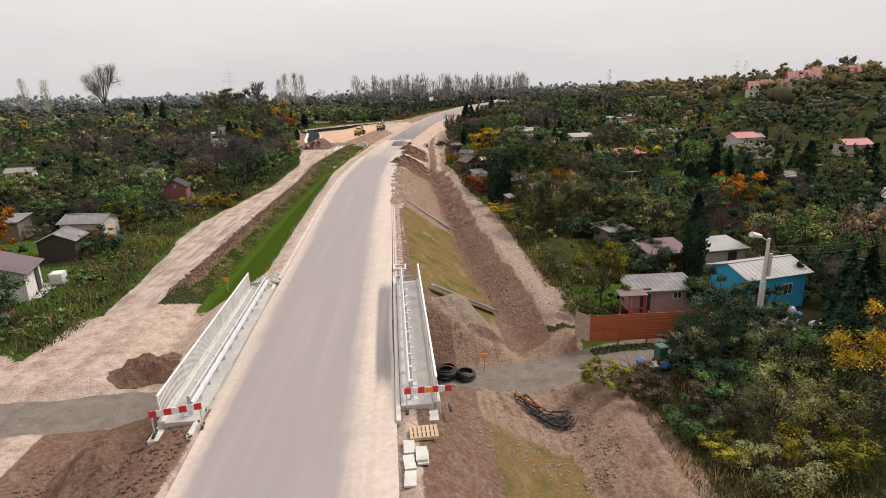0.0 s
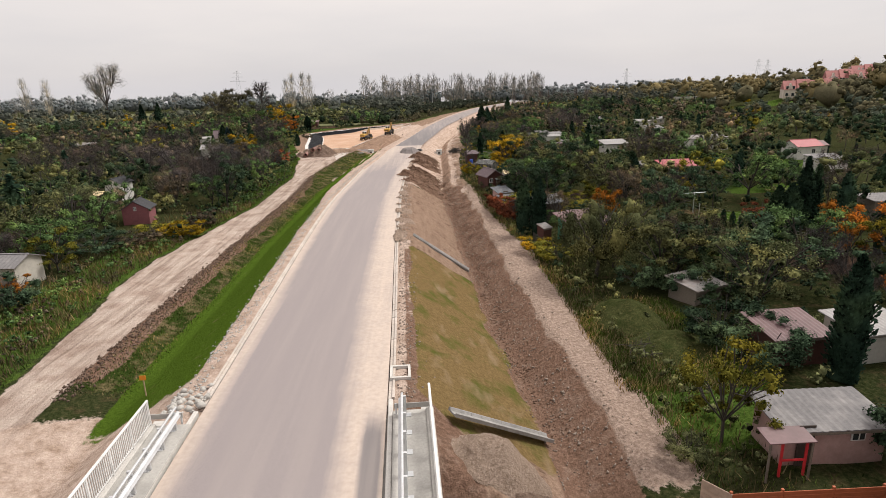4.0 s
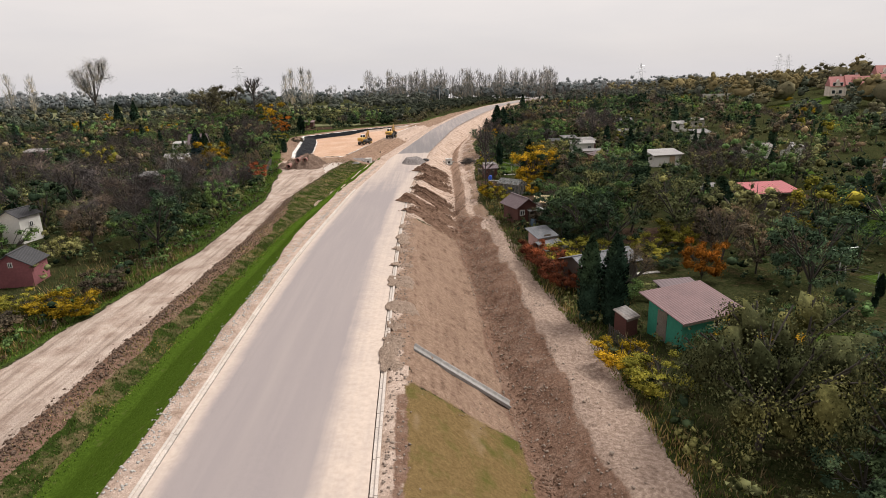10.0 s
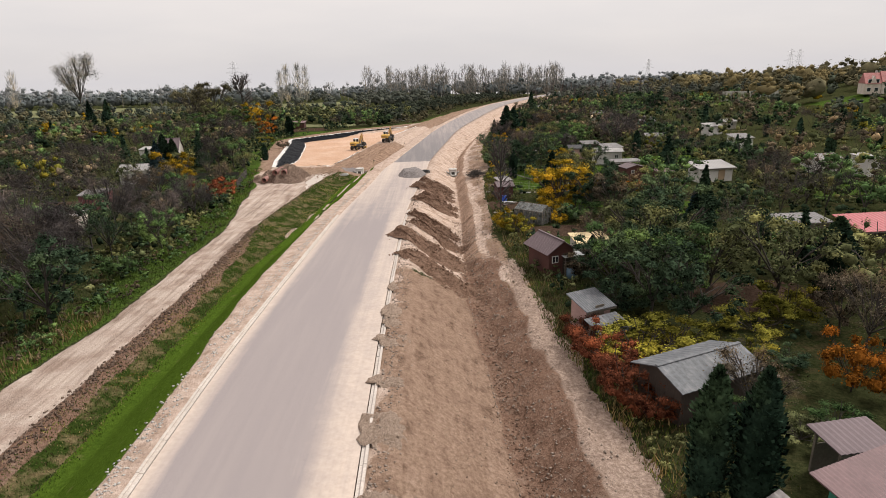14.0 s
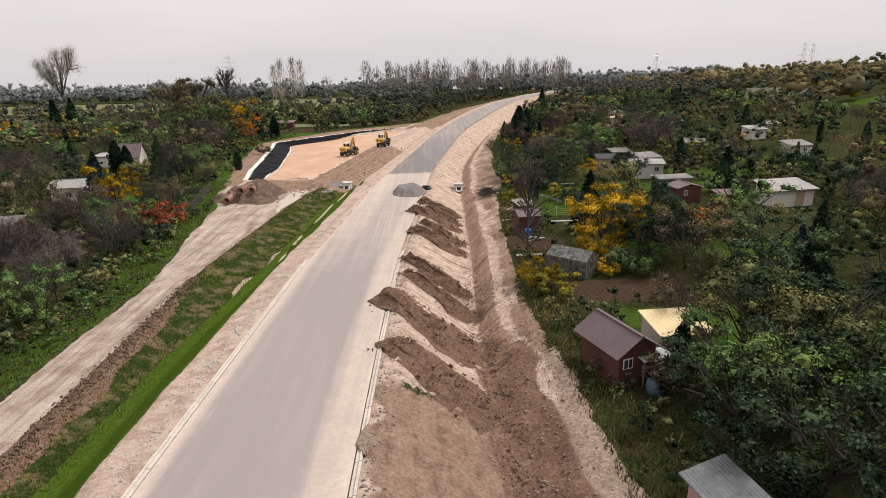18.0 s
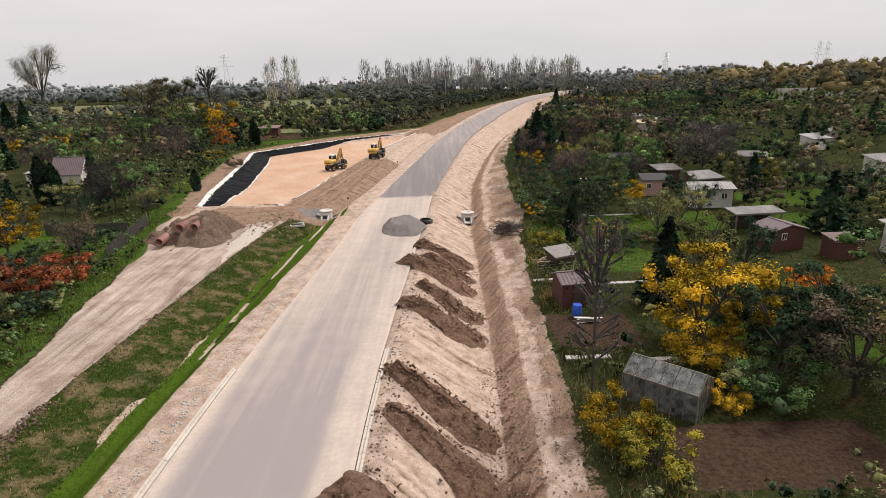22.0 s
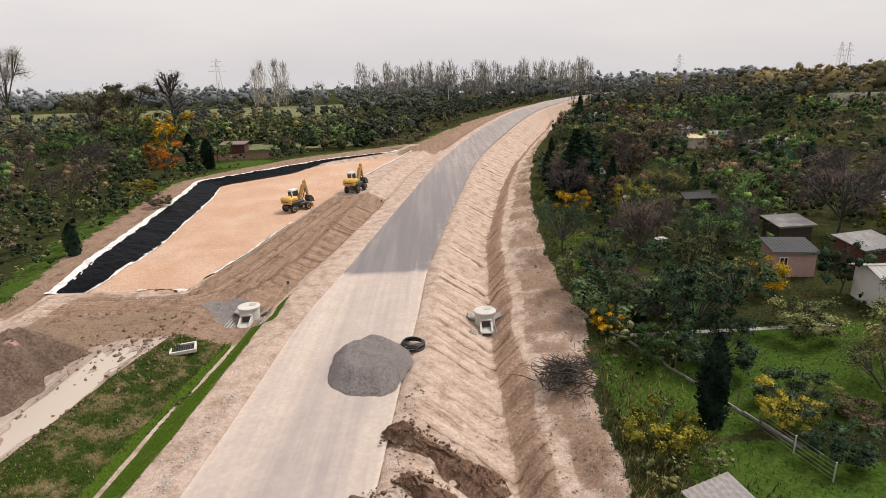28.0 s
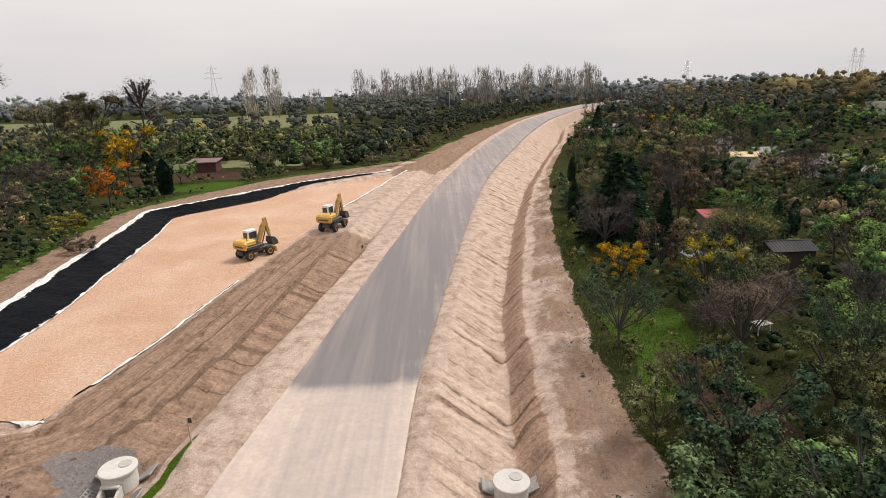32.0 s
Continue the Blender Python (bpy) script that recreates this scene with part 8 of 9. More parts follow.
def form(kind, variant, fine):
    """Stem and crown of a tree one metre tall, as arrays, made once."""
    key = (kind, variant, fine)
    if key in FORMS:
        return FORMS[key]
    rng = np.random.default_rng(100 + variant * 17 + len(kind) * 5 + (1 if fine else 0))
    k = 1.0 if fine else 0.23
    grow = 1.0 if fine else 2.1
    stem, crown = None, None
    if kind == "round":
        segs, ends = limbs(rng, 1.0, 0.46, 0.24, 7, 4, 0.55, 0.024)
        stem = branch_geo(segs, 5 if fine else 3)
        centres = np.array(ends) * np.array([1.08, 1.08, 1.0])
        low = centres * np.array([0.85, 0.85, 0.58]) + rng.normal(0, 0.05, centres.shape)
        centres = np.concatenate([centres, low[rng.permutation(len(low))[: len(low) // 2]]])
        pick_ = rng.permutation(len(centres))[:34 if fine else 20 if fine is False else 13]
        if fine:
            crown = clumps(rng, centres[pick_], rng.uniform(0.06, 0.15, len(pick_)), 140, 0.0132, 0, 0.85, 0.42, 0.6)
        else:
            near_ = fine is False
            crown = clumps(rng, centres[pick_], rng.uniform(0.09, 0.17, len(pick_)) * (1.0 if near_ else 1.2), 46 if near_ else 24, 0.020 if near_ else 0.030, 0, 0.85, 0.68, 0.55)
    elif kind == "thin":
        segs, ends = limbs(rng, 1.0, 0.42, 0.25, 8, 5, 0.55, 0.022)
        stem = branch_geo(segs, 5 if fine else 3)
        crown = merge_meshes([halves(*leaf_cloud(rng, np.array(ends), 0.085, int(26 * k) + 2, 0.013 * (1 if fine else 1.6))), halves(*twig_fan(rng, ends, int(16 * k) + 3, 0.17, 0.0022 * (1 if fine else 1.6))), clumps(rng, np.array(ends)[::3], rng.uniform(0.04, 0.085, len(ends[::3])), 34 if fine else 12, 0.013 if fine else 0.022)])
    elif kind == "bare":
        segs, ends = limbs(rng, 1.0, 0.40, 0.22, 8, 6, 0.6, 0.017)
        stem = branch_geo(segs, 5 if fine else 3)
        crown = twig_fan(rng, ends, int(26 * k) + 4, 0.20, 0.0024 * (1 if fine else 1.7))
    elif kind == "tall":
        segs, ends = limbs(rng, 1.0, 0.10, 0.6, 6, 4, 0.4, 0.0062)
        for z in (0.2, 0.27, 0.33, 0.39, 0.45, 0.51, 0.57, 0.63, 0.69, 0.75):
            for _ in range(4):
                a = rng.uniform(0, 6.28)
                e = Vector((math.cos(a) * 0.11, math.sin(a) * 0.11, z + rng.uniform(0.05, 0.14)))
                segs.append((Vector((0, 0, z)), e, 0.0018, 0.0007))
                ends.append(tuple(e))
        stem = branch_geo(segs, 5 if fine else 3)
        crown = merge_meshes([twig_fan(rng, ends, int(7 * k) + 2, 0.08, 0.0010 * grow, 0.9), leaf_cloud(rng, np.array(ends), 0.03, int(6 * k) + 1, 0.008 * grow)])
    elif kind == "willow":
        segs, ends = limbs(rng, 1.0, 0.60, 0.3, 9, 5, 0.5)
        stem = branch_geo(segs, 5)
        crown = merge_meshes([halves(*leaf_cloud(rng, np.array(ends) * np.array([1.0, 1.0, 0.98]), 0.06, int(230 * k), 0.012 * grow, 0.7, 0.22)), clumps(rng, np.array(ends)[::3] * np.array([0.85, 0.85, 0.85]), rng.uniform(0.12, 0.19, len(ends[::3])), 120, 0.013, 0, 1.5, 0.8)])
        crown[0][:, 2] = np.maximum(crown[0][:, 2], 0.05)
    elif kind == "column":
        stem = Geo().tube((0, 0, -0.03), (0, 0, 0.75), 0.022, 0.006, 6)
        crown = merge_meshes([conifer_leaves(rng, int(1900 * k), 1.0, 0.135, "column", 0.022 * grow), heart(0.105, "column")])
    elif kind == "spruce":
        stem = Geo().tube((0, 0, -0.03), (0, 0, 0.96), 0.022, 0.004, 6)
        crown = merge_meshes([conifer_leaves(rng, int(1700 * k), 1.0, 0.27, "cone", 0.03 * grow), heart(0.17, "cone")])
    else:  # bush
        segs, ends = limbs(rng, 1.0, 0.62, 0.08, 9, 4, 0.45, 0.02)
        stem = branch_geo(segs, 4 if fine else 3)
        c = np.array(ends)
        c = np.concatenate([c, c * np.array([0.9, 0.9, 0.5])])
        pick_ = rng.permutation(len(c))[:32 if fine else 11 if fine is False else 8]
        crown = clumps(rng, c[pick_], rng.uniform(0.12, 0.24, len(pick_)), 120 if fine else 40 if fine is False else 16, (0.022 if fine else 0.032 if fine is False else 0.05), 0, 0.8, 0.60 if fine else 0.72, 0.6)
        crown[0][:, 2] = np.maximum(crown[0][:, 2], -0.02)
    crown = halves(*crown)
    FORMS[key] = (stem, crown)
    return FORMS[key]


PROTO = {}
GREY_BARK = plain("grey_bark", (0.055, 0.047, 0.042), 0.9, fine=9, coarse=2, bump=0.5)
WORDS = {"sage": "yellow-green", "dark": "dark green", "green": "green", "olive": "olive green", "yellow": "golden yellow", "lime": "yellow-green", "orange": "orange", "red": "dark red", "brown": "brown", "conifer": "dark green", "blue": "blue-green", "twig": "leafless grey", "haze": "haze-pale leafless", "far_olive": "haze-paled olive"}
KINDS = {"round": ("tree", "leafy garden tree with a forked trunk"), "thin": ("tree", "garden tree thinning out in autumn"), "bare": ("tree", "tree with a fan of bare twigs"), "tall": ("tree", "tall slender tree almost without leaves"), "willow": ("willow", "drooping tree with hanging foliage"), "column": ("thuja", "narrow columnar evergreen"), "spruce": ("spruce", "cone-shaped spruce with needles to the ground"), "bush": ("bush", "dense shrub beside a garden path")}


def tree(x, y, kind, colour, height, width=1.0, variant=0, fine=True, dz=0.0):
    """One tree of its kind: the first is built, the others are copies."""
    key = (kind, colour, variant, fine)
    turn = (x * 37.7 + y * 91.3) % 360
    m = pose(x, y, ground_z(x, y) + dz, 0, 0, turn) @ Matrix.Diagonal((height * width, height * width, height, 1))
    if key not in PROTO:
        stem, crown = form(kind, variant, fine)
        name, words = KINDS[kind]
        root = new(name)
        tagged(root, WORDS[colour] + " " + words, name.replace("_", " "), name + "s of the allotment gardens")
        part("trunk", stem.mesh("trunk", GREY_BARK if kind in ("bare", "tall", "thin") else BARK, True), None, root)
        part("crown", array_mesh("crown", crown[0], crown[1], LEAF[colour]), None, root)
        PROTO[key] = root
        root.matrix_basis = m
        return root
    src = PROTO[key]
    made = {}
    for o in (src, *src.children):
        made[o] = o.copy()
        scene.collection.objects.link(made[o])
        if o.parent:
            made[o].parent = made[o.parent]
    made[src].matrix_basis = m
    return made[src]


CROWNS, STEMS, COUNT = {}, [], {}


def joined_tree(x, y, kind, colour, height, width=1.0, variant=0, level=False):
    """A tree farther off, gathered with its like into one mesh."""
    stem, crown = form(kind, variant, level)
    a = radians((x * 37.7 + y * 91.3) % 360)
    rot = np.array([[math.cos(a), math.sin(a), 0], [-math.sin(a), math.cos(a), 0], [0, 0, 1]])
    scale, at_ = np.array([height * width, height * width, height]), np.array([x, y, ground_z(x, y)])
    CROWNS.setdefault(colour, []).append(((crown[0] * scale) @ rot + at_, crown[1]))
    quads_ = np.array([f for f in stem.f if len(f) == 4][: 6 if level is None else 400])
    STEMS.append((np.array(stem.v)[quads_.ravel()] * scale) @ rot + at_)


rng = np.random.default_rng(7)
TREES = [
    # beside the underpass and the first gardens
    (21.9, 42.4, "column", "conifer", 7.0, 0.95), (12.9, 37.4, "round", "lime", 4.4, 0.85), (10.9, 36.6, "bush", "olive", 1.2, 1.2), (12.4, 22.4, "bush", "green", 1.2, 1.5), (15.2, 24.8, "bush", "green", 1.9, 1.3), (19.4, 28.4, "bush", "dark", 2.6, 1.1), (12.8, 20.4, "bush", "lime", 0.9, 1.6), (15.6, 21.4, "thin", "olive", 3.0, 1.1), (19.8, 24.0, "round", "green", 3.6, 1.0), (15.0, 27.4, "thin", "dark", 3.4, 1.1), (16.2, 28.0, "round", "dark", 3.3, 0.9), (18.4, 25.6, "thin", "olive", 3.2, 1.1),
    (21.4, 25.1, "spruce", "conifer", 6.4, 0.95), (22.8, 27.5, "spruce", "conifer", 6.8, 0.9), (24.8, 28.6, "spruce", "conifer", 6.5, 0.9), (20.6, 21.9, "thin", "yellow", 4.2, 1.0), (23.5, 23.8, "round", "yellow", 4.6, 0.9), (17.5, 22.6, "bush", "olive", 2.4, 1.2), (14.0, 23.2, "bush", "brown", 1.6, 1.3),
    (18.0, 30.5, "bush", "dark", 3.0, 0.9), (14.8, 26.9, "bush", "dark", 2.2, 1.2), (16.6, 28.4, "bush", "olive", 2.4, 1.1), (12.3, 26.8, "bush", "brown", 1.0, 1.5), (9.6, 26.4, "bush", "lime", 1.1, 1.6), (11.2, 25.2, "bush", "brown", 1.2, 1.5), (20.2, 34.9, "bush", "dark", 3.0, 1.0), (22.3, 34.0, "bush", "dark", 2.3, 1.0), (13.9, 18.6, "bush", "olive", 1.7, 1.3), (16.4, 19.4, "bush", "lime", 2.0, 1.2), (18.5, 20.6, "thin", "olive", 3.2, 1.2),
    (35.3, 60.6, "round", "orange", 5.0, 0.95), (34.5, 53.0, "bush", "orange", 2.2, 1.3), (39.4, 73.0, "spruce", "conifer", 7.5, 0.85), (41.8, 63.8, "column", "conifer", 6.0, 1.1), (40.2, 63.0, "column", "conifer", 5.4, 1.1), (37.4, 58.4, "round", "lime", 4.5, 1.0), (55.7, 78.1, "column", "conifer", 6.5, 1.2), (30.8, 60.5, "round", "green", 5.2, 1.1),
    # along the brown slope
    (13.9, 60.2, "willow", "olive", 5.7, 0.95), (16.2, 62.8, "willow", "olive", 5.4, 0.95), (18.6, 58.4, "round", "olive", 5.0, 1.2), (21.4, 60.2, "thin", "brown", 5.0, 1.1), (24.5, 54.2, "round", "dark", 5.4, 1.2), (22.2, 51.6, "round", "olive", 5.2, 1.1),
    (10.5, 74.5, "column", "conifer", 6.0, 0.98), (11.9, 73.8, "column", "conifer", 6.3, 0.98), (12.1, 86.0, "bush", "lime", 2.1, 1.7), (14.2, 86.6, "bush", "lime", 1.9, 1.6), (9.3, 88.6, "bush", "red", 1.8, 1.1), (9.7, 86.5, "bush", "red", 2.1, 1.0), (10.0, 84.3, "bush", "red", 2.2, 0.95), (10.1, 82.2, "bush", "red", 2.2, 0.95), (10.3, 80.2, "bush", "red", 2.0, 1.0),
    (21.7, 82.0, "bush", "orange", 3.2, 0.72), (18.6, 78.6, "bush", "green", 1.1, 1.6), (16.4, 78.0, "bush", "olive", 0.9, 1.8), (19.6, 84.6, "bush", "dark", 1.3, 1.4), (14.0, 78.4, "bush", "green", 1.5, 1.2), (18.4, 85.8, "bush", "lime", 1.2, 1.6), (20.4, 88.9, "bush", "lime", 1.5, 2.0), (23.2, 90.5, "bush", "lime", 2.6, 1.1), (15.0, 79.3, "thin", "brown", 3.6, 1.0), (14.9, 82.6, "bush", "yellow", 2.2, 1.0), (18.0, 67.6, "bush", "yellow", 2.3, 1.3), (16.2, 66.2, "bush", "green", 2.2, 1.4), (12.0, 65.5, "bush", "lime", 1.6, 1.6), (17.8, 47.4, "bush", "dark", 2.6, 1.2), (18.6, 44.6, "bush", "dark", 2.4, 1.3), (10.6, 68.2, "bush", "yellow", 1.3, 1.8),
    (14.6, 91.6, "round", "dark", 5.2, 1.1), (16.4, 89.4, "round", "dark", 5.0, 1.05), (13.2, 93.8, "bush", "dark", 2.6, 1.3), (13.6, 96.2, "round", "dark", 5.0, 1.1), (16.6, 94.6, "round", "green", 5.6, 1.05), (18.6, 99.2, "round", "dark", 6.2, 1.1), (17.6, 101.0, "round", "olive", 6.0, 1.1), (20.4, 103.4, "round", "dark", 5.6, 1.1), (20.6, 96.4, "round", "olive", 5.2, 1.1), (13.0, 100.6, "bush", "brown", 2.3, 1.2), (24.4, 94.3, "round", "olive", 6.0, 1.1), (29.1, 94.8, "column", "conifer", 6.0, 1.6), (13.7, 102.3, "column", "conifer", 3.0, 1.3), (12.3, 157.6, "bush", "dark", 2.8, 1.4), (13.6, 160.0, "round", "dark", 4.6, 1.1), (14.4, 155.2, "round", "dark", 4.4, 1.1), (11.4, 155.4, "bush", "yellow", 1.5, 1.0), (15.8, 151.0, "bush", "dark", 2.4, 1.3),
    *[(32.2 + 0.42 * q_, 76.9 - 1.1 * q_, "column", "conifer", 1.7, 1.3) for q_ in range(6)], *[(30.4 + 0.5 * q_, 75.0 - 1.0 * q_, "column", "conifer", 1.0, 1.6) for q_ in range(4)], (34.3, 69.2, "column", "conifer", 5.4, 1.3), (35.4, 69.0, "column", "conifer", 5.6, 1.3), (36.7, 76.4, "bush", "red", 2.2, 1.2), (42.3, 88.3, "round", "green", 6.0, 1.3), (20.6, 60.4, "round", "dark", 4.6, 1.2), (22.0, 62.0, "bush", "dark", 2.6, 1.4), (18.4, 56.6, "bush", "dark", 2.2, 1.4), (22.0, 54.4, "bush", "dark", 2.6, 1.4), (16.4, 57.4, "bush", "dark", 2.0, 1.4),
    (18.6, 121.0, "round", "dark", 4.8, 1.1), (21.0, 118.4, "round", "brown", 5.0, 1.1), (17.0, 118.6, "bush", "green", 2.2, 1.4), (19.4, 124.8, "bush", "dark", 2.4, 1.4), (22.6, 122.4, "round", "dark", 4.6, 1.1), (23.6, 126.4, "bush", "green", 2.2, 1.3), (25.4, 119.6, "round", "olive", 5.0, 1.1), (29.0, 116.7, "spruce", "blue", 4.0, 1.2), (20.2, 129.0, "bush", "dark", 2.0, 1.4), (24.6, 113.0, "round", "dark", 5.6, 1.1), (13.9, 119.6, "bush", "olive", 1.6, 1.6), (26.8, 131.6, "bush", "orange", 1.8, 1.2), (24.2, 135.4, "round", "dark", 4.0, 1.0),
    # beside the soil heaps
    (15.6, 123.4, "round", "yellow", 5.6, 1.1), (14.6, 121.6, "bush", "yellow", 2.6, 1.2), (17.6, 124.6, "round", "yellow", 4.6, 1.1), (8.0, 118.9, "tall", "twig", 9.6, 1.0), (23.4, 161.0, "bush", "yellow", 2.4, 1.1), (28.2, 113.6, "spruce", "conifer", 6.6, 0.9), (13.1, 145.3, "column", "conifer", 4.6, 1.05), (10.5, 144.0, "bush", "lime", 1.8, 1.2), (15.6, 153.6, "round", "dark", 4.0, 1.0), (21.2, 145.6, "thin", "olive", 3.8, 1.1), (24.6, 148.2, "round", "olive", 4.0, 1.1), (17.4, 146.4, "bush", "dark", 1.9, 1.2), (13.6, 151.4, "bush", "green", 1.9, 1.2), (19.6, 156.6, "round", "dark", 4.2, 1.1), (27.4, 151.6, "thin", "dark", 4.0, 1.1), (22.6, 154.0, "bush", "olive", 2.2, 1.3), (16.0, 130.4, "spruce", "conifer", 6.2, 1.15), (8.3, 115.6, "bush", "yellow", 2.0, 1.1), (9.3, 113.4, "bush", "lime", 1.8, 1.2), (14.4, 98.4, "round", "green", 4.4, 1.0), (17.4, 102.6, "round", "olive", 4.6, 1.0), (15.2, 106.4, "thin", "brown", 3.6, 1.2), (17.8, 98.0, "round", "olive", 4.6, 1.0),
    (18.4, 194.1, "spruce", "conifer", 8.6, 1.6), (20.3, 196.2, "spruce", "conifer", 8.0, 1.5), (16.6, 191.2, "bare", "twig", 5.0, 1.2), (22.0, 190.8, "spruce", "conifer", 5.6, 1.0), (13.6, 158.4, "bush", "dark", 2.4, 1.5), (15.4, 157.0, "bush", "green", 2.2, 1.4), (10.9, 162.4, "round", "olive", 3.0, 0.9), (13.2, 164.5, "thin", "olive", 3.6, 1.0), (12.1, 171.4, "thin", "dark", 4.6, 1.0), (37.5, 271.0, "spruce", "conifer", 9.0, 1.1),
    (16.1, 144.8, "round", "lime", 1.9, 1.3), (17.3, 143.0, "bush", "dark", 1.6, 1.2), (20.3, 145.3, "bush", "brown", 0.7, 2.2), (19.1, 146.8, "bush", "olive", 0.8, 2.0),
    # left of the track
    (-44.0, 150.6, "spruce", "blue", 7.0, 1.15), (-51.6, 170.2, "column", "conifer", 6.4, 1.3), (-49.5, 169.4, "column", "conifer", 5.6, 1.3), (-94.7, 232.7, "spruce", "conifer", 11.5, 1.0), (-104.0, 240.0, "spruce", "conifer", 11.0, 1.0), (-25.9, 78.4, "bush", "yellow", 1.7, 1.5), (-28.0, 78.9, "bush", "yellow", 1.5, 1.5), (-26.0, 82.6, "bush", "brown", 1.9, 1.2), (-75.0, 268.0, "round", "olive", 9.5, 1.0), (-92.0, 290.0, "round", "far_olive", 14.0, 0.8), (75.3, 255.3, "round", "dark", 8.0, 1.1), (72.9, 265.1, "round", "dark", 7.0, 1.0), (38.1, 174.1, "bare", "twig", 7.5, 1.2), (-29.6, 99.2, "bare", "twig", 5.6, 1.2), (-33.4, 104.0, "bare", "twig", 6.4, 1.2), (-37.6, 108.0, "bare", "twig", 6.6, 1.3), (-44.8, 112.0, "bare", "twig", 7.0, 1.3), (-30.2, 79.6, "bush", "lime", 1.4, 1.6), (-38.6, 144.6, "round", "yellow", 5.6, 1.0), (-43.4, 138.0, "bush", "olive", 2.0, 1.2), *[(-41.6 + 1.45 * q_, 157.2 - 0.92 * q_, "bush", "dark", 0.95, 1.5) for q_ in range(8)], (-38.5, 156.5, "thin", "dark", 4.2, 0.9), (-34.0, 148.2, "bush", "dark", 1.4, 1.4), (-37.6, 147.6, "bush", "green", 1.2, 1.8), (-33.4, 160.6, "thin", "olive", 3.6, 1.0), (-43.4, 144.4, "bush", "olive", 1.5, 1.5), (-31.0, 135.8, "bush", "red", 3.2, 1.1), (-29.6, 138.6, "bush", "red", 2.2, 1.2),
    (-60.1, 240.9, "round", "green", 8.0, 1.1), (-47.5, 238.0, "column", "conifer", 6.0, 1.6), (-41.0, 229.7, "column", "conifer", 5.6, 1.6), (-44.8, 220.6, "round", "orange", 5.6, 1.0), (-65.3, 228.5, "round", "green", 7.0, 1.1), (-54.0, 244.0, "round", "yellow", 9.0, 1.0), (-33.8, 176.0, "column", "conifer", 3.2, 1.6), (-35.2, 197.0, "bush", "brown", 1.8, 1.2), (-41.5, 205.0, "bush", "lime", 2.0, 1.5), (-31.6, 57.4, "bush", "dark", 2.4, 1.3), (-33.2, 60.6, "bush", "orange", 1.5, 1.4), (-33.0, 66.4, "round", "lime", 3.6, 1.1), (-34.6, 67.6, "round", "green", 4.6, 1.1), (-29.4, 74.4, "bush", "brown", 1.8, 1.6), (-32.2, 71.6, "bush", "dark", 2.4, 1.5), (-39.0, 52.0, "round", "orange", 5.5, 1.0), (-80, 282, "round", "far_olive", 15.0, 0.9), (-72, 290, "tall", "twig", 19.0, 1.6), (-88, 276, "round", "far_olive", 13.0, 0.9), (-206, 413, "bare", "haze", 31.0, 0.8),
]
for i, (x, y, kind, colour, h, w) in enumerate(TREES):
    tree(x, y, kind, colour, h, w, i % 2 if kind in ("round", "bush", "thin") else 0, True)
TAKEN = [(t[0], t[1], 1.3 + t[4] * t[5] * (0.14 if t[2] == "column" else 0.24)) for t in TREES] + [(sx, sy, sr) for sx, sy, sr in FOOTPRINTS]


CLEAR = [(20.5, 80, 3.6, 6), (17.5, 107.5, 5, 3), (14, 140, 5, 5), (-31.5, 77, 3.5, 5), (-30, 86, 2.5, 5), (9.5, 117, 3, 4), (25, 141, 7, 6), (31, 136, 6, 7), (-41, 95, 4, 4), (-36, 153.5, 7, 7), (-44, 160, 3, 3), (-44.5, 145.5, 4, 6), (-40.0, 127.5, 3.5, 4), (15.5, 79, 0.5, 0.5), (13.8, 48.5, 4.0, 6.5), (12.6, 36.0, 2.4, 3.0), (27.5, 152.5, 4.0, 4.0), (-68, 105, 12, 7), (-31, 47, 6, 9), (-28.5, 60, 4, 8), (-29, 72, 2.5, 6), (-44, 60, 5, 3)]


def is_free(x, y, r):
    if any((x - a) ** 2 + (y - b) ** 2 < (r + c) ** 2 for a, b, c in TAKEN):
        return False
    if any(abs(x - a) < c + r * 0.5 and abs(y - b) < d + r * 0.5 for a, b, c, d in LAWNS[:14] + PLOTS + CLEAR):
        return False
    return abs(y - float(lane_y(x))) > 3.2 or x > 19 or x < -30


def pick(rng, side, x, y):
    """Kind, colour, height and width of a scattered tree."""
    u = rng.uniform()
    patchy = float(fbm(np.array([x]), np.array([y]), 22, 5, 2)[0])
    mixes = {"right": (("round", 0.46, 3.4, 6.0), ("thin", 0.58, 3.2, 5.6), ("bare", 0.70, 3.4, 5.6), ("bush", 0.91, 1.2, 2.8), ("column", 0.95, 3, 6), ("spruce", 1.01, 3.5, 7)), "left": (("round", 0.44, 3.4, 6.0), ("thin", 0.58, 3.4, 6.2), ("bare", 0.80, 3.6, 6.4), ("bush", 0.95, 1.2, 2.6), ("spruce", 1.01, 4, 7.5))}
    for kind, limit, h0, h1 in mixes[side]:
        if u < limit:
            break
    h = rng.uniform(h0, h1)
    if kind == "bare":
        colour = "twig"
    elif kind in ("column", "spruce"):
        colour = "conifer"
    else:
        v = min(0.9, max(0.0, rng.uniform() * 0.9 + patchy * 0.45))
        colour = "dark" if v < 0.30 else "olive" if v < 0.46 else "green" if v < 0.66 else "brown" if v < 0.82 else "sage"
        rare = rng.uniform()
        if rare > 0.96:
            colour = "lime" if rare < 0.980 else "yellow" if rare < 0.992 else "brown"
    return kind, colour, h, rng.uniform(0.85, 1.15)


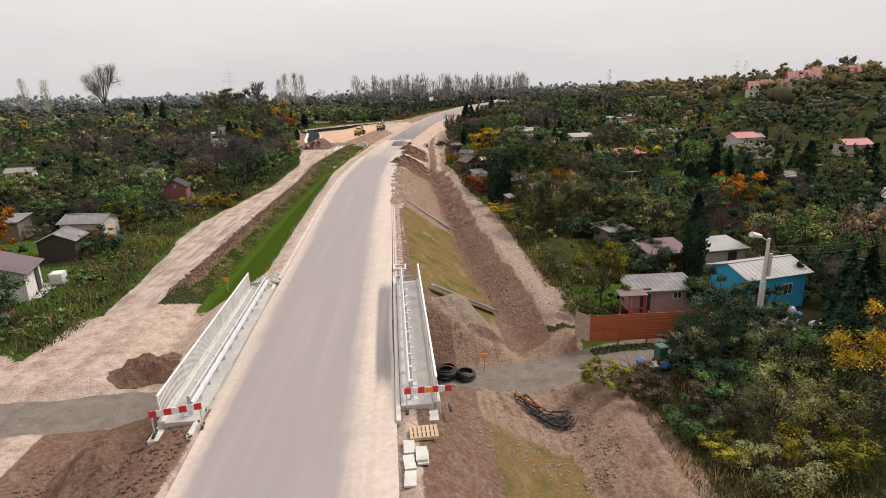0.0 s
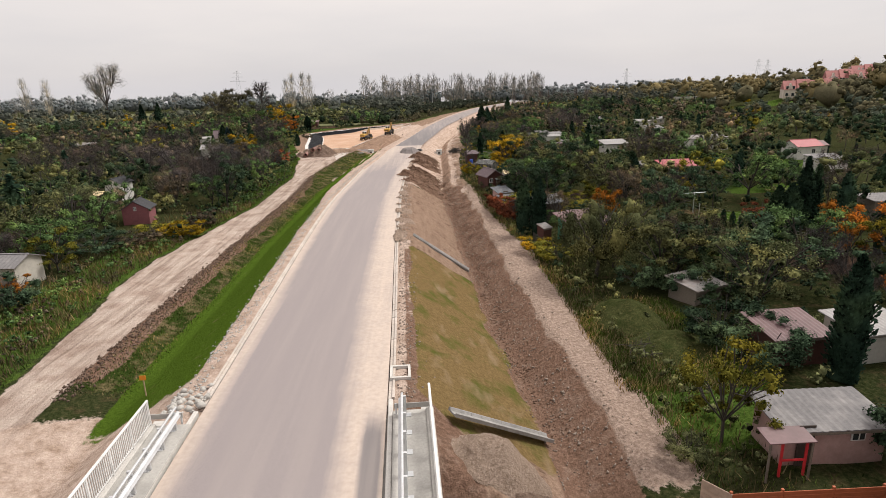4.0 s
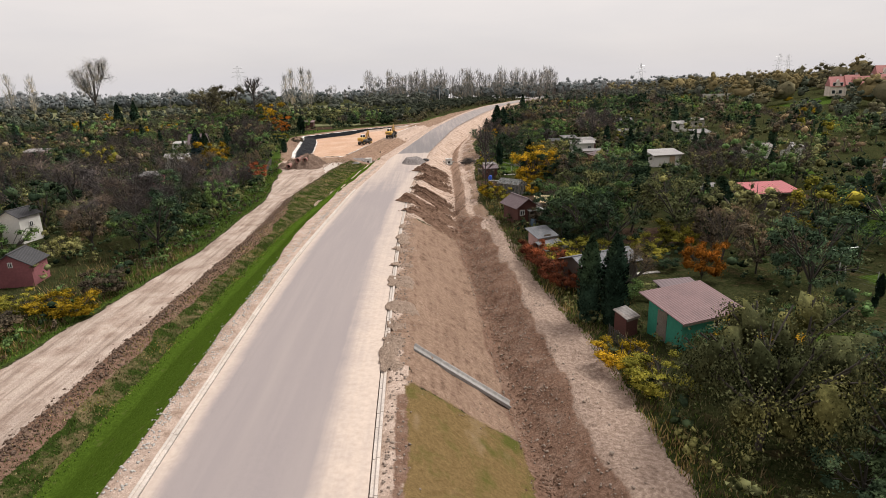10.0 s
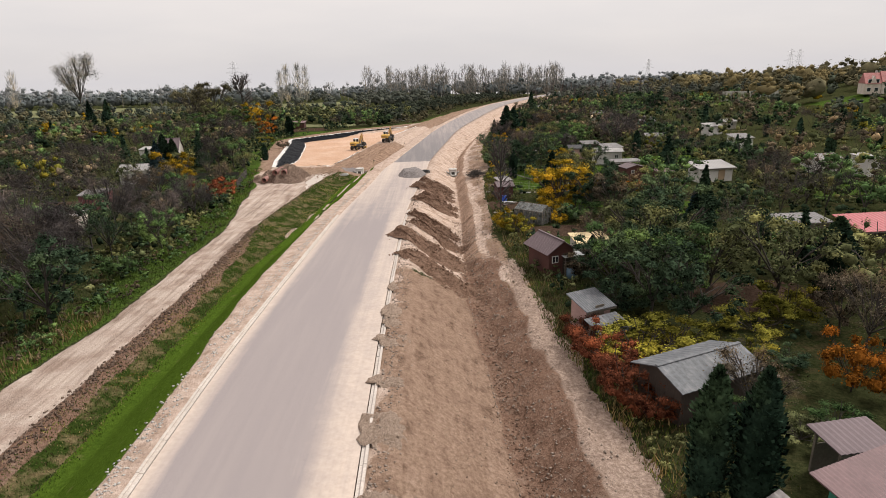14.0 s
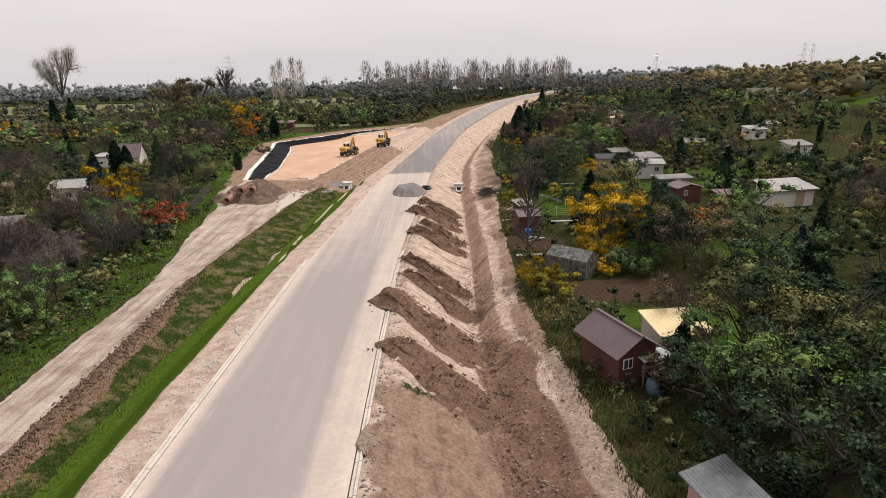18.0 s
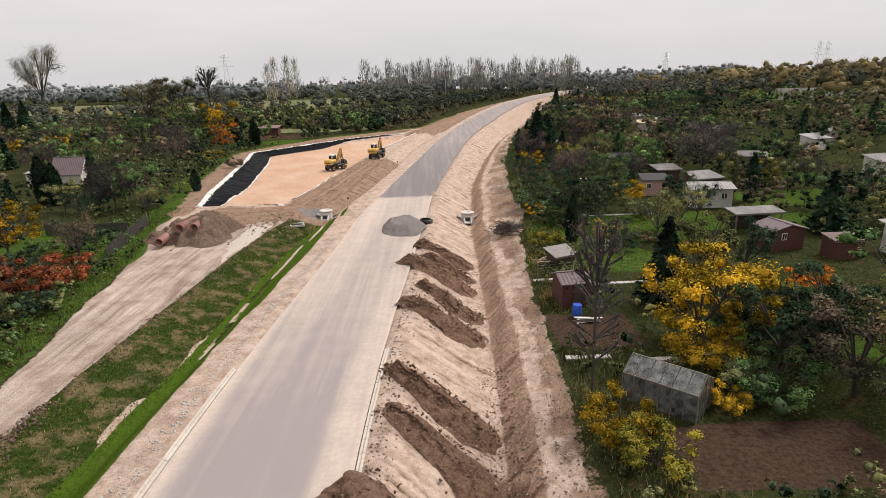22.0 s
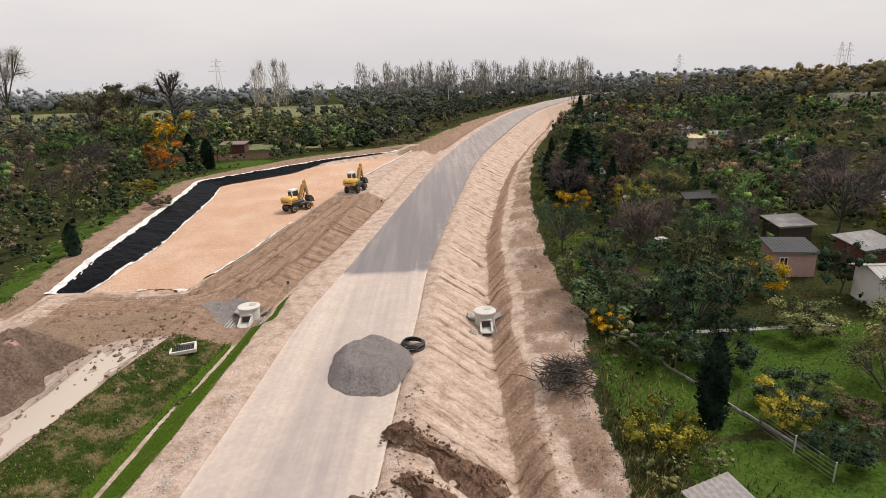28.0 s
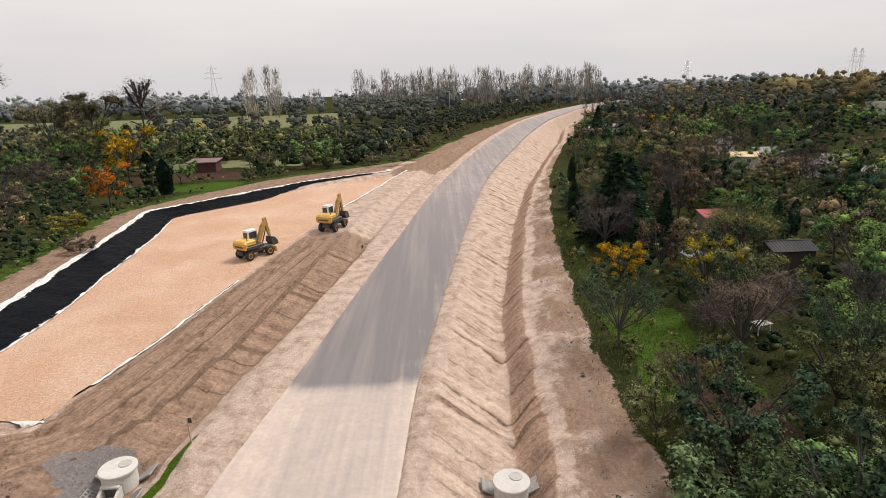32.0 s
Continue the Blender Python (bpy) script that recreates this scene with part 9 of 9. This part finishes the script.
def scatter(side, cell, near, far, y0, y1, fill, fine):
    y = y0
    while y < y1:
        edge = float(x_soil_r(y)) + 2.6 if side == "right" else float(x_track_l(y)) - 2.4
        d = near
        while d < far:
            jx, jy, keep = rng.uniform(0, cell), rng.uniform(0, cell), rng.uniform()
            px_ = edge + (d + jx if side == "right" else -d - jx)
            py_ = y + jy
            kind, colour, h, w = pick(rng, side, px_, py_)
            if keep < fill and is_free(px_, py_, h * w * 0.20) and not (side == "left" and px_ > -40 and 158 < py_ < 246 and px_ > float(x_track_l(py_)) - 3):
                name = KINDS[kind][0]
                variant = int(rng.integers(0, 2)) if kind in ("round", "bush", "thin") else 0
                if fine and COUNT.get(name, 0) < 190:
                    COUNT[name] = COUNT.get(name, 0) + 1
                    tree(px_, py_, kind, colour, h, w, variant, True)
                else:
                    joined_tree(px_, py_, kind, colour, h, w, variant, None if near > 30 else False)
                TAKEN.append((px_, py_, 0.7))
            d += cell
        y += cell


scatter("right", 3.5, 0.0, 15.0, 14.0, 225.0, 0.80, True)
COUNT["bush"] = 90
COUNT["tree"] = 100
scatter("left", 3.5, 0.0, 12.0, 34.0, 165.0, 0.90, True)
scatter("right", 3.9, 15.3, 42.0, 14.0, 240.0, 0.76, False)
scatter("right", 5.4, 42.5, 95.0, 20.0, 330.0, 0.72, False)
scatter("right", 4.4, 0.5, 45.0, 240.0, 335.0, 0.80, False)
scatter("left", 3.9, 12.4, 40.0, 34.0, 165.0, 0.84, False)
scatter("left", 5.4, 40.5, 95.0, 34.0, 300.0, 0.78, False)
scatter("left", 4.6, 4.0, 40.0, 165.0, 255.0, 0.62, False)
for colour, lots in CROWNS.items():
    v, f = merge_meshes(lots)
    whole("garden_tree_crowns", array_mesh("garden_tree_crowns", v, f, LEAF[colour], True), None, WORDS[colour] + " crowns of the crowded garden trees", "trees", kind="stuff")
v = np.concatenate(STEMS)
whole("garden_tree_trunks", array_mesh("garden_tree_trunks", v, np.arange(len(v)).reshape(-1, 4), BARK), None, "trunks and limbs of the crowded garden trees", "trees", kind="stuff")


def far_wood(name, label, spots, colour, leaves, seed, tall=False):
    """Distant trees that nobody could count, in one mesh."""
    r = np.random.default_rng(seed)
    vs, lots = [], []
    for x, y, h in spots:
        z0 = ground_z(x, y)
        if tall:
            t = np.sort(r.uniform(0.12, 1.0, leaves))
            rad = h * 0.17 * (1 - (2 * t - 1.15) ** 2 * 0.75)
            a = r.uniform(0, 6.283, leaves)
            q = np.sqrt(r.uniform(0, 1, leaves))
            c = np.stack([x + rad * q * np.cos(a), y + rad * q * np.sin(a), z0 + h * t], 1)
            d = np.stack([np.cos(a) * 0.5 * q, np.sin(a) * 0.5 * q, np.ones(leaves)], 1) + r.normal(0, 0.18, (leaves, 3))
            s = h * 0.055 * r.uniform(0.5, 1.4, leaves)[:, None]
            side = np.stack([-np.sin(a), np.cos(a), 0 * a], 1) * s * 0.085
            v = np.stack([c - d * s - side, c - d * s + side, c + d * s + side * 0.3, c + d * s - side * 0.3], 1)
            trunk = np.array([[[x - 0.16, y, z0 - 0.5], [x + 0.16, y, z0 - 0.5], [x + 0.04, y, z0 + h * 0.95], [x - 0.04, y, z0 + h * 0.95]]])
            v = np.concatenate([v, trunk])
        else:
            if h > 3:
                m = 11
                a = r.uniform(0, 6.283) + np.arange(m) * 2.4
                out = np.sqrt(r.uniform(0.05, 1, m)) * 0.30
                up = 0.74 - 1.15 * out + r.uniform(-0.12, 0.16, m)
                lobes = np.stack([x + out * np.cos(a) * h, y + out * np.sin(a) * h, z0 + h * up], 1)
                lots.append(clumps(r, np.array([[x, y, z0 + h * 0.36]]), np.array([h * 0.32]), 10, 0.04 + h * 0.016, 0, 1.0, 0.9, 0.6))
                lots.append(clumps(r, lobes, h * r.uniform(0.08, 0.17, m), max(10, leaves // 6), 0.04 + h * 0.0145, 0, 0.9, 0.72, 0.5))
                continue
            k = 4
            lobes = np.stack([x + np.clip(r.normal(0, 0.2, k), -0.34, 0.34) * h, y + np.clip(r.normal(0, 0.2, k), -0.34, 0.34) * h, z0 + h * r.uniform(0.2, 0.84, k)], 1)
            lots.append(clumps(r, lobes, h * r.uniform(0.12, 0.24, k), leaves // 4, 0.05 + h * 0.024, 0, 0.85, 0.72, 0.6))
            continue
        vs.append(v.reshape(-1, 3))
    if lots:
        v, f = merge_meshes(lots)
    else:
        v = np.concatenate(vs)
        f = np.arange(len(v)).reshape(-1, 4)
    whole(name, array_mesh(name, v, f, LEAF[colour], not tall), None, label, "woodland", kind="stuff")


def spots(n, x0, x1, y0, y1, h0, h1, seed, keep=lambda x, y: True):
    r = np.random.default_rng(seed)
    out = []
    while len(out) < n:
        x, y = r.uniform(x0, x1), r.uniform(y0, y1)
        n -= 0.0005
        if keep(x, y):
            out.append((x, y, r.uniform(h0, h1)))
    return out


def off_corridor(x, y):
    if any(abs(x - a) < c and abs(y - b) < d for a, b, c, d in ((-170, 425, 130, 55), (-62, 305, 40, 6), (150, 260, 16, 10), (135, 310, 16, 8))):
        return False
    if x > 0:
        return x > float(x_soil_r(y)) + 3 and not (y < 330 and x < float(x_soil_r(y)) + 95 and y > 20)
    return x < float(cx(y)) - 16 and not (y < 300 and x > float(x_track_l(y)) - 95)


def in_gardens(x, y):
    return is_free(x, y, 0.2) and (x > float(x_soil_r(y)) + 1.2 or x < float(x_track_l(y)) - 1.0) and not any(abs(x - a) < c and abs(y - b) < d for a, b, c, d in LAWNS + PLOTS)


def beyond(x, y):
    if y > 465:
        return True
    return (x > float(x_soil_r(y)) + 4 or x < float(cx(y)) - 20) and off_corridor(x, y)


far_wood("dark_undergrowth", "dark undergrowth between the garden trees", spots(1100, 9, 60, 18, 230, 0.8, 2.6, 24, in_gardens) + spots(800, -62, -25, 34, 250, 0.8, 2.6, 25, in_gardens), "dark", 40, 61)
far_wood("olive_undergrowth", "olive and brown undergrowth between the garden trees", spots(700, 9, 60, 18, 230, 0.7, 2.2, 26, in_gardens) + spots(550, -62, -25, 34, 250, 0.7, 2.2, 27, in_gardens), "olive", 40, 62)
far_wood("brown_weeds", "brown and ochre weeds in clumps beside the track", spots(330, -36, -22, 35, 160, 0.35, 1.0, 41, lambda x, y: float(x_track_l(y)) - 6.5 < x < float(x_track_l(y)) - 0.5), "brown", 36, 81)
far_wood("green_weeds", "green weeds and young shrubs beside the track", spots(300, -36, -22, 35, 160, 0.4, 1.4, 42, lambda x, y: float(x_track_l(y)) - 6.5 < x < float(x_track_l(y)) - 0.8), "green", 45, 82)
far_wood("edge_weeds", "weeds and young shrubs along the garden edge", spots(260, 7, 16, 34, 190, 0.4, 1.3, 43, lambda x, y: float(x_soil_r(y)) + 0.5 < x < float(x_soil_r(y)) + 4.5 and not any(abs(x - a) < c and abs(y - b) < d for a, b, c, d in PLOTS)), "olive", 45, 83)
# The far, mid, haze and faded leaf colours used here carry painted haze.
far_wood("far_dark_trees", "far garden trees in green dulled by painted haze", spots(620, 60, 330, 30, 520, 4, 9, 11, off_corridor) + spots(260, -330, -60, 30, 240, 4, 9, 12, off_corridor) + spots(330, -330, -30, 240, 365, 3.1, 6.5, 31, off_corridor), "far_dark", 66, 51)
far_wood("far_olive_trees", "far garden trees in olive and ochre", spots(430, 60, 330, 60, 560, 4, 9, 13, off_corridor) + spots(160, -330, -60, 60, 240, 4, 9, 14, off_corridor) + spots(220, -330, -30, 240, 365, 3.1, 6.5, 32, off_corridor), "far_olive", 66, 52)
far_wood("far_yellow_trees", "far yellowing trees between the gardens", spots(30, 60, 330, 60, 520, 4, 8, 15, off_corridor) + spots(20, -300, -60, 60, 420, 4, 8, 16, off_corridor), "yellow", 90, 53)
far_wood("far_bare_trees", "bare trees greyed by painted haze along the horizon", spots(190, -700, -60, 380, 640, 9, 16, 19, beyond), "haze", 80, 56, True)
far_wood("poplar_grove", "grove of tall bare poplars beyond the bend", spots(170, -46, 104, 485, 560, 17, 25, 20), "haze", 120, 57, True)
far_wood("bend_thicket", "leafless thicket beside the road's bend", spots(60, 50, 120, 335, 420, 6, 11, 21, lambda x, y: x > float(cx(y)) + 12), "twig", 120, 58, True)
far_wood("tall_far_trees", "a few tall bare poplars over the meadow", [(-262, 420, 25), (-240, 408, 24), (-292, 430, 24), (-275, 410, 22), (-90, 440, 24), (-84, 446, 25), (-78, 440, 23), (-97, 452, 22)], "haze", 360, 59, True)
far_wood("field_thicket", "dark thicket of shrubs beside the field", spots(190, -95, -12, 246, 290, 2.2, 5.0, 48, lambda x, y: x < float(x_track_l(y)) - 5 and x < float(cx(y)) - 22 and not (-54 < x < -32 and 244 < y < 258)), "dark", 75, 84)
far_wood("field_shrubs", "olive shrubs beside the field", spots(120, -95, -12, 246, 290, 2.0, 4.4, 49, lambda x, y: x < float(x_track_l(y)) - 5 and x < float(cx(y)) - 22 and not (-54 < x < -32 and 244 < y < 258)), "olive", 75, 85)
far_wood("roadside_scrub", "brown and olive scrub on the bank of the far road", spots(260, -30, 70, 250, 430, 1.2, 3.8, 91, lambda x, y: float(cx(y)) - 36 < x < float(cx(y)) - 15 and x < float(x_bank_l(y)) - 4), "far_olive", 60, 92)
far_wood("roadside_thicket", "green thicket paled by painted haze beside the far road", spots(280, -40, 60, 268, 430, 3.1, 6.0, 93, lambda x, y: float(cx(y)) - 50 < x < float(cx(y)) - 24), "far_dark", 60, 94)
far_wood("left_hedge", "dark hedge of shrubs beyond the pit", spots(150, -110, -8, 276, 312, 3.5, 6.5, 22, lambda x, y: x < float(cx(y)) - 18), "olive", 130, 60)


far_wood("hill_trees", "trees in yellow and green paled by painted haze over the hillside", spots(260, 130, 520, 215, 520, 10, 16, 17, lambda x, y: beyond(x, y) and not (145 < x < 215 and 236 < y < 285)), "faded", 110, 54)
far_wood("hill_green_trees", "green and brown trees over the hillside", spots(240, 130, 480, 200, 480, 10, 16, 47, lambda x, y: beyond(x, y) and not (145 < x < 215 and 236 < y < 285)), "far_olive", 110, 74)
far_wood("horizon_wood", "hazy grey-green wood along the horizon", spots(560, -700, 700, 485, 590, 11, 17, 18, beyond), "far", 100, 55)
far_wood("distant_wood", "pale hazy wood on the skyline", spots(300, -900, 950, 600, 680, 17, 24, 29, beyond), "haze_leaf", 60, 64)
far_wood("near_horizon_wood", "green wood greyed by painted haze beyond the bend", spots(420, -230, 320, 350, 470, 6.6, 10, 28, beyond), "mid", 100, 63)


def tufts(name, label, n, seed, x_of, y0, y1, colour, h0, h1, width=0.02):
    """Grass blades over a strip."""
    r = np.random.default_rng(seed)
    y = r.uniform(y0, y1, n)
    x = x_of(y, r)
    bare = patch(x, y, PLOTS) > 0.2
    x, y = x[~bare], y[~bare]
    n = len(x)
    z = rough(x, y, land(x, y))
    h = r.uniform(h0, h1, n)
    a = r.uniform(0, 6.283, n)
    lean = r.normal(0, 0.35, (n, 2)) * h[:, None]
    side = np.stack([np.cos(a), np.sin(a), 0 * a], 1) * (width * (0.6 + h))[:, None]
    p0 = np.stack([x, y, z - 0.02], 1)
    p1 = np.stack([x + lean[:, 0], y + lean[:, 1], z + h], 1)
    v = np.stack([p0 - side, p0 + side, p1], 1).reshape(-1, 3)
    whole(name, array_mesh(name, v, np.arange(n * 3).reshape(-1, 3), LEAF[colour]), None, label, "grass", kind="stuff")


clump = lambda r, n: r.normal(0, 0.5, n)
tufts("verge_grass", "rough green grass beside the sandy track", 26000, 71, lambda y, r: x_track_l(y) - 0.3 - np.abs(r.normal(0, 3.5, len(y))), 34, 165, "grass", 0.06, 0.30, 0.035)
tufts("dry_weeds", "tall dry weeds beside the sandy track", 9000, 72, lambda y, r: x_track_l(y) - 0.6 - np.abs(r.normal(0, 4.5, len(y))), 34, 96, "straw", 0.15, 0.65, 0.035)
tufts("bank_grass", "tufts of dry grass on the ditch bank", 11000, 73, lambda y, r: x_ditch_l(y) - 0.5 - r.uniform(0, 1, len(y)) * (x_ditch_l(y) - x_bank_l(y) - 0.4), 44, 157, "straw", 0.04, 0.14, 0.05)
tufts("bank_turf", "green turf on the ditch bank", 12000, 74, lambda y, r: x_ditch_l(y) - 0.2 - r.uniform(0, 1, len(y)) * (x_ditch_l(y) - x_bank_l(y) - 0.4), 44, 157, "grass", 0.04, 0.13, 0.05)
tufts("garden_edge_grass", "wild grass along the garden edge", 24000, 75, lambda y, r: x_soil_r(y) + 0.1 + np.abs(r.normal(0, 2.4, len(y))), 34, 205, "grass", 0.08, 0.3, 0.035)
tufts("garden_edge_straw", "withered grass along the garden edge", 9000, 76, lambda y, r: x_soil_r(y) + 0.2 + np.abs(r.normal(0, 2.0, len(y))), 34, 150, "straw", 0.15, 0.55, 0.03)
tufts("lane_weeds", "ochre weeds on the rough ground beside the lane", 9000, 77, lambda y, r: 10.5 + np.abs(r.normal(0, 5.0, len(y))), 15, 28, "straw", 0.08, 0.34, 0.03)
tufts("fence_grass", "green grass at the foot of the plank fence", 2200, 79, lambda y, r: r.uniform(10.6, 16.0, len(y)), 31.5, 32.4, "grass", 0.06, 0.2, 0.03)
tufts("rough_grass", "rank green grass over the overgrown heaps", 12000, 80, lambda y, r: r.uniform(10.4, 17.5, len(y)), 42, 55, "grass", 0.10, 0.36, 0.035)
tufts("rough_straw", "withered grass over the overgrown heaps", 5000, 81, lambda y, r: r.uniform(10.0, 17.0, len(y)), 42, 55, "straw", 0.12, 0.45, 0.03)
tufts("berm_straw", "withered grass along the berm", 2600, 82, lambda y, r: x_soil_r(y) + r.uniform(-1.3, 0.6, len(y)), 98, 230, "straw", 0.05, 0.22, 0.03)
tufts("lawn_grass", "short grass of the garden lawns", 16000, 78, lambda y, r: x_soil_r(y) + r.uniform(2, 26, len(y)), 110, 175, "grass", 0.06, 0.22, 0.04)
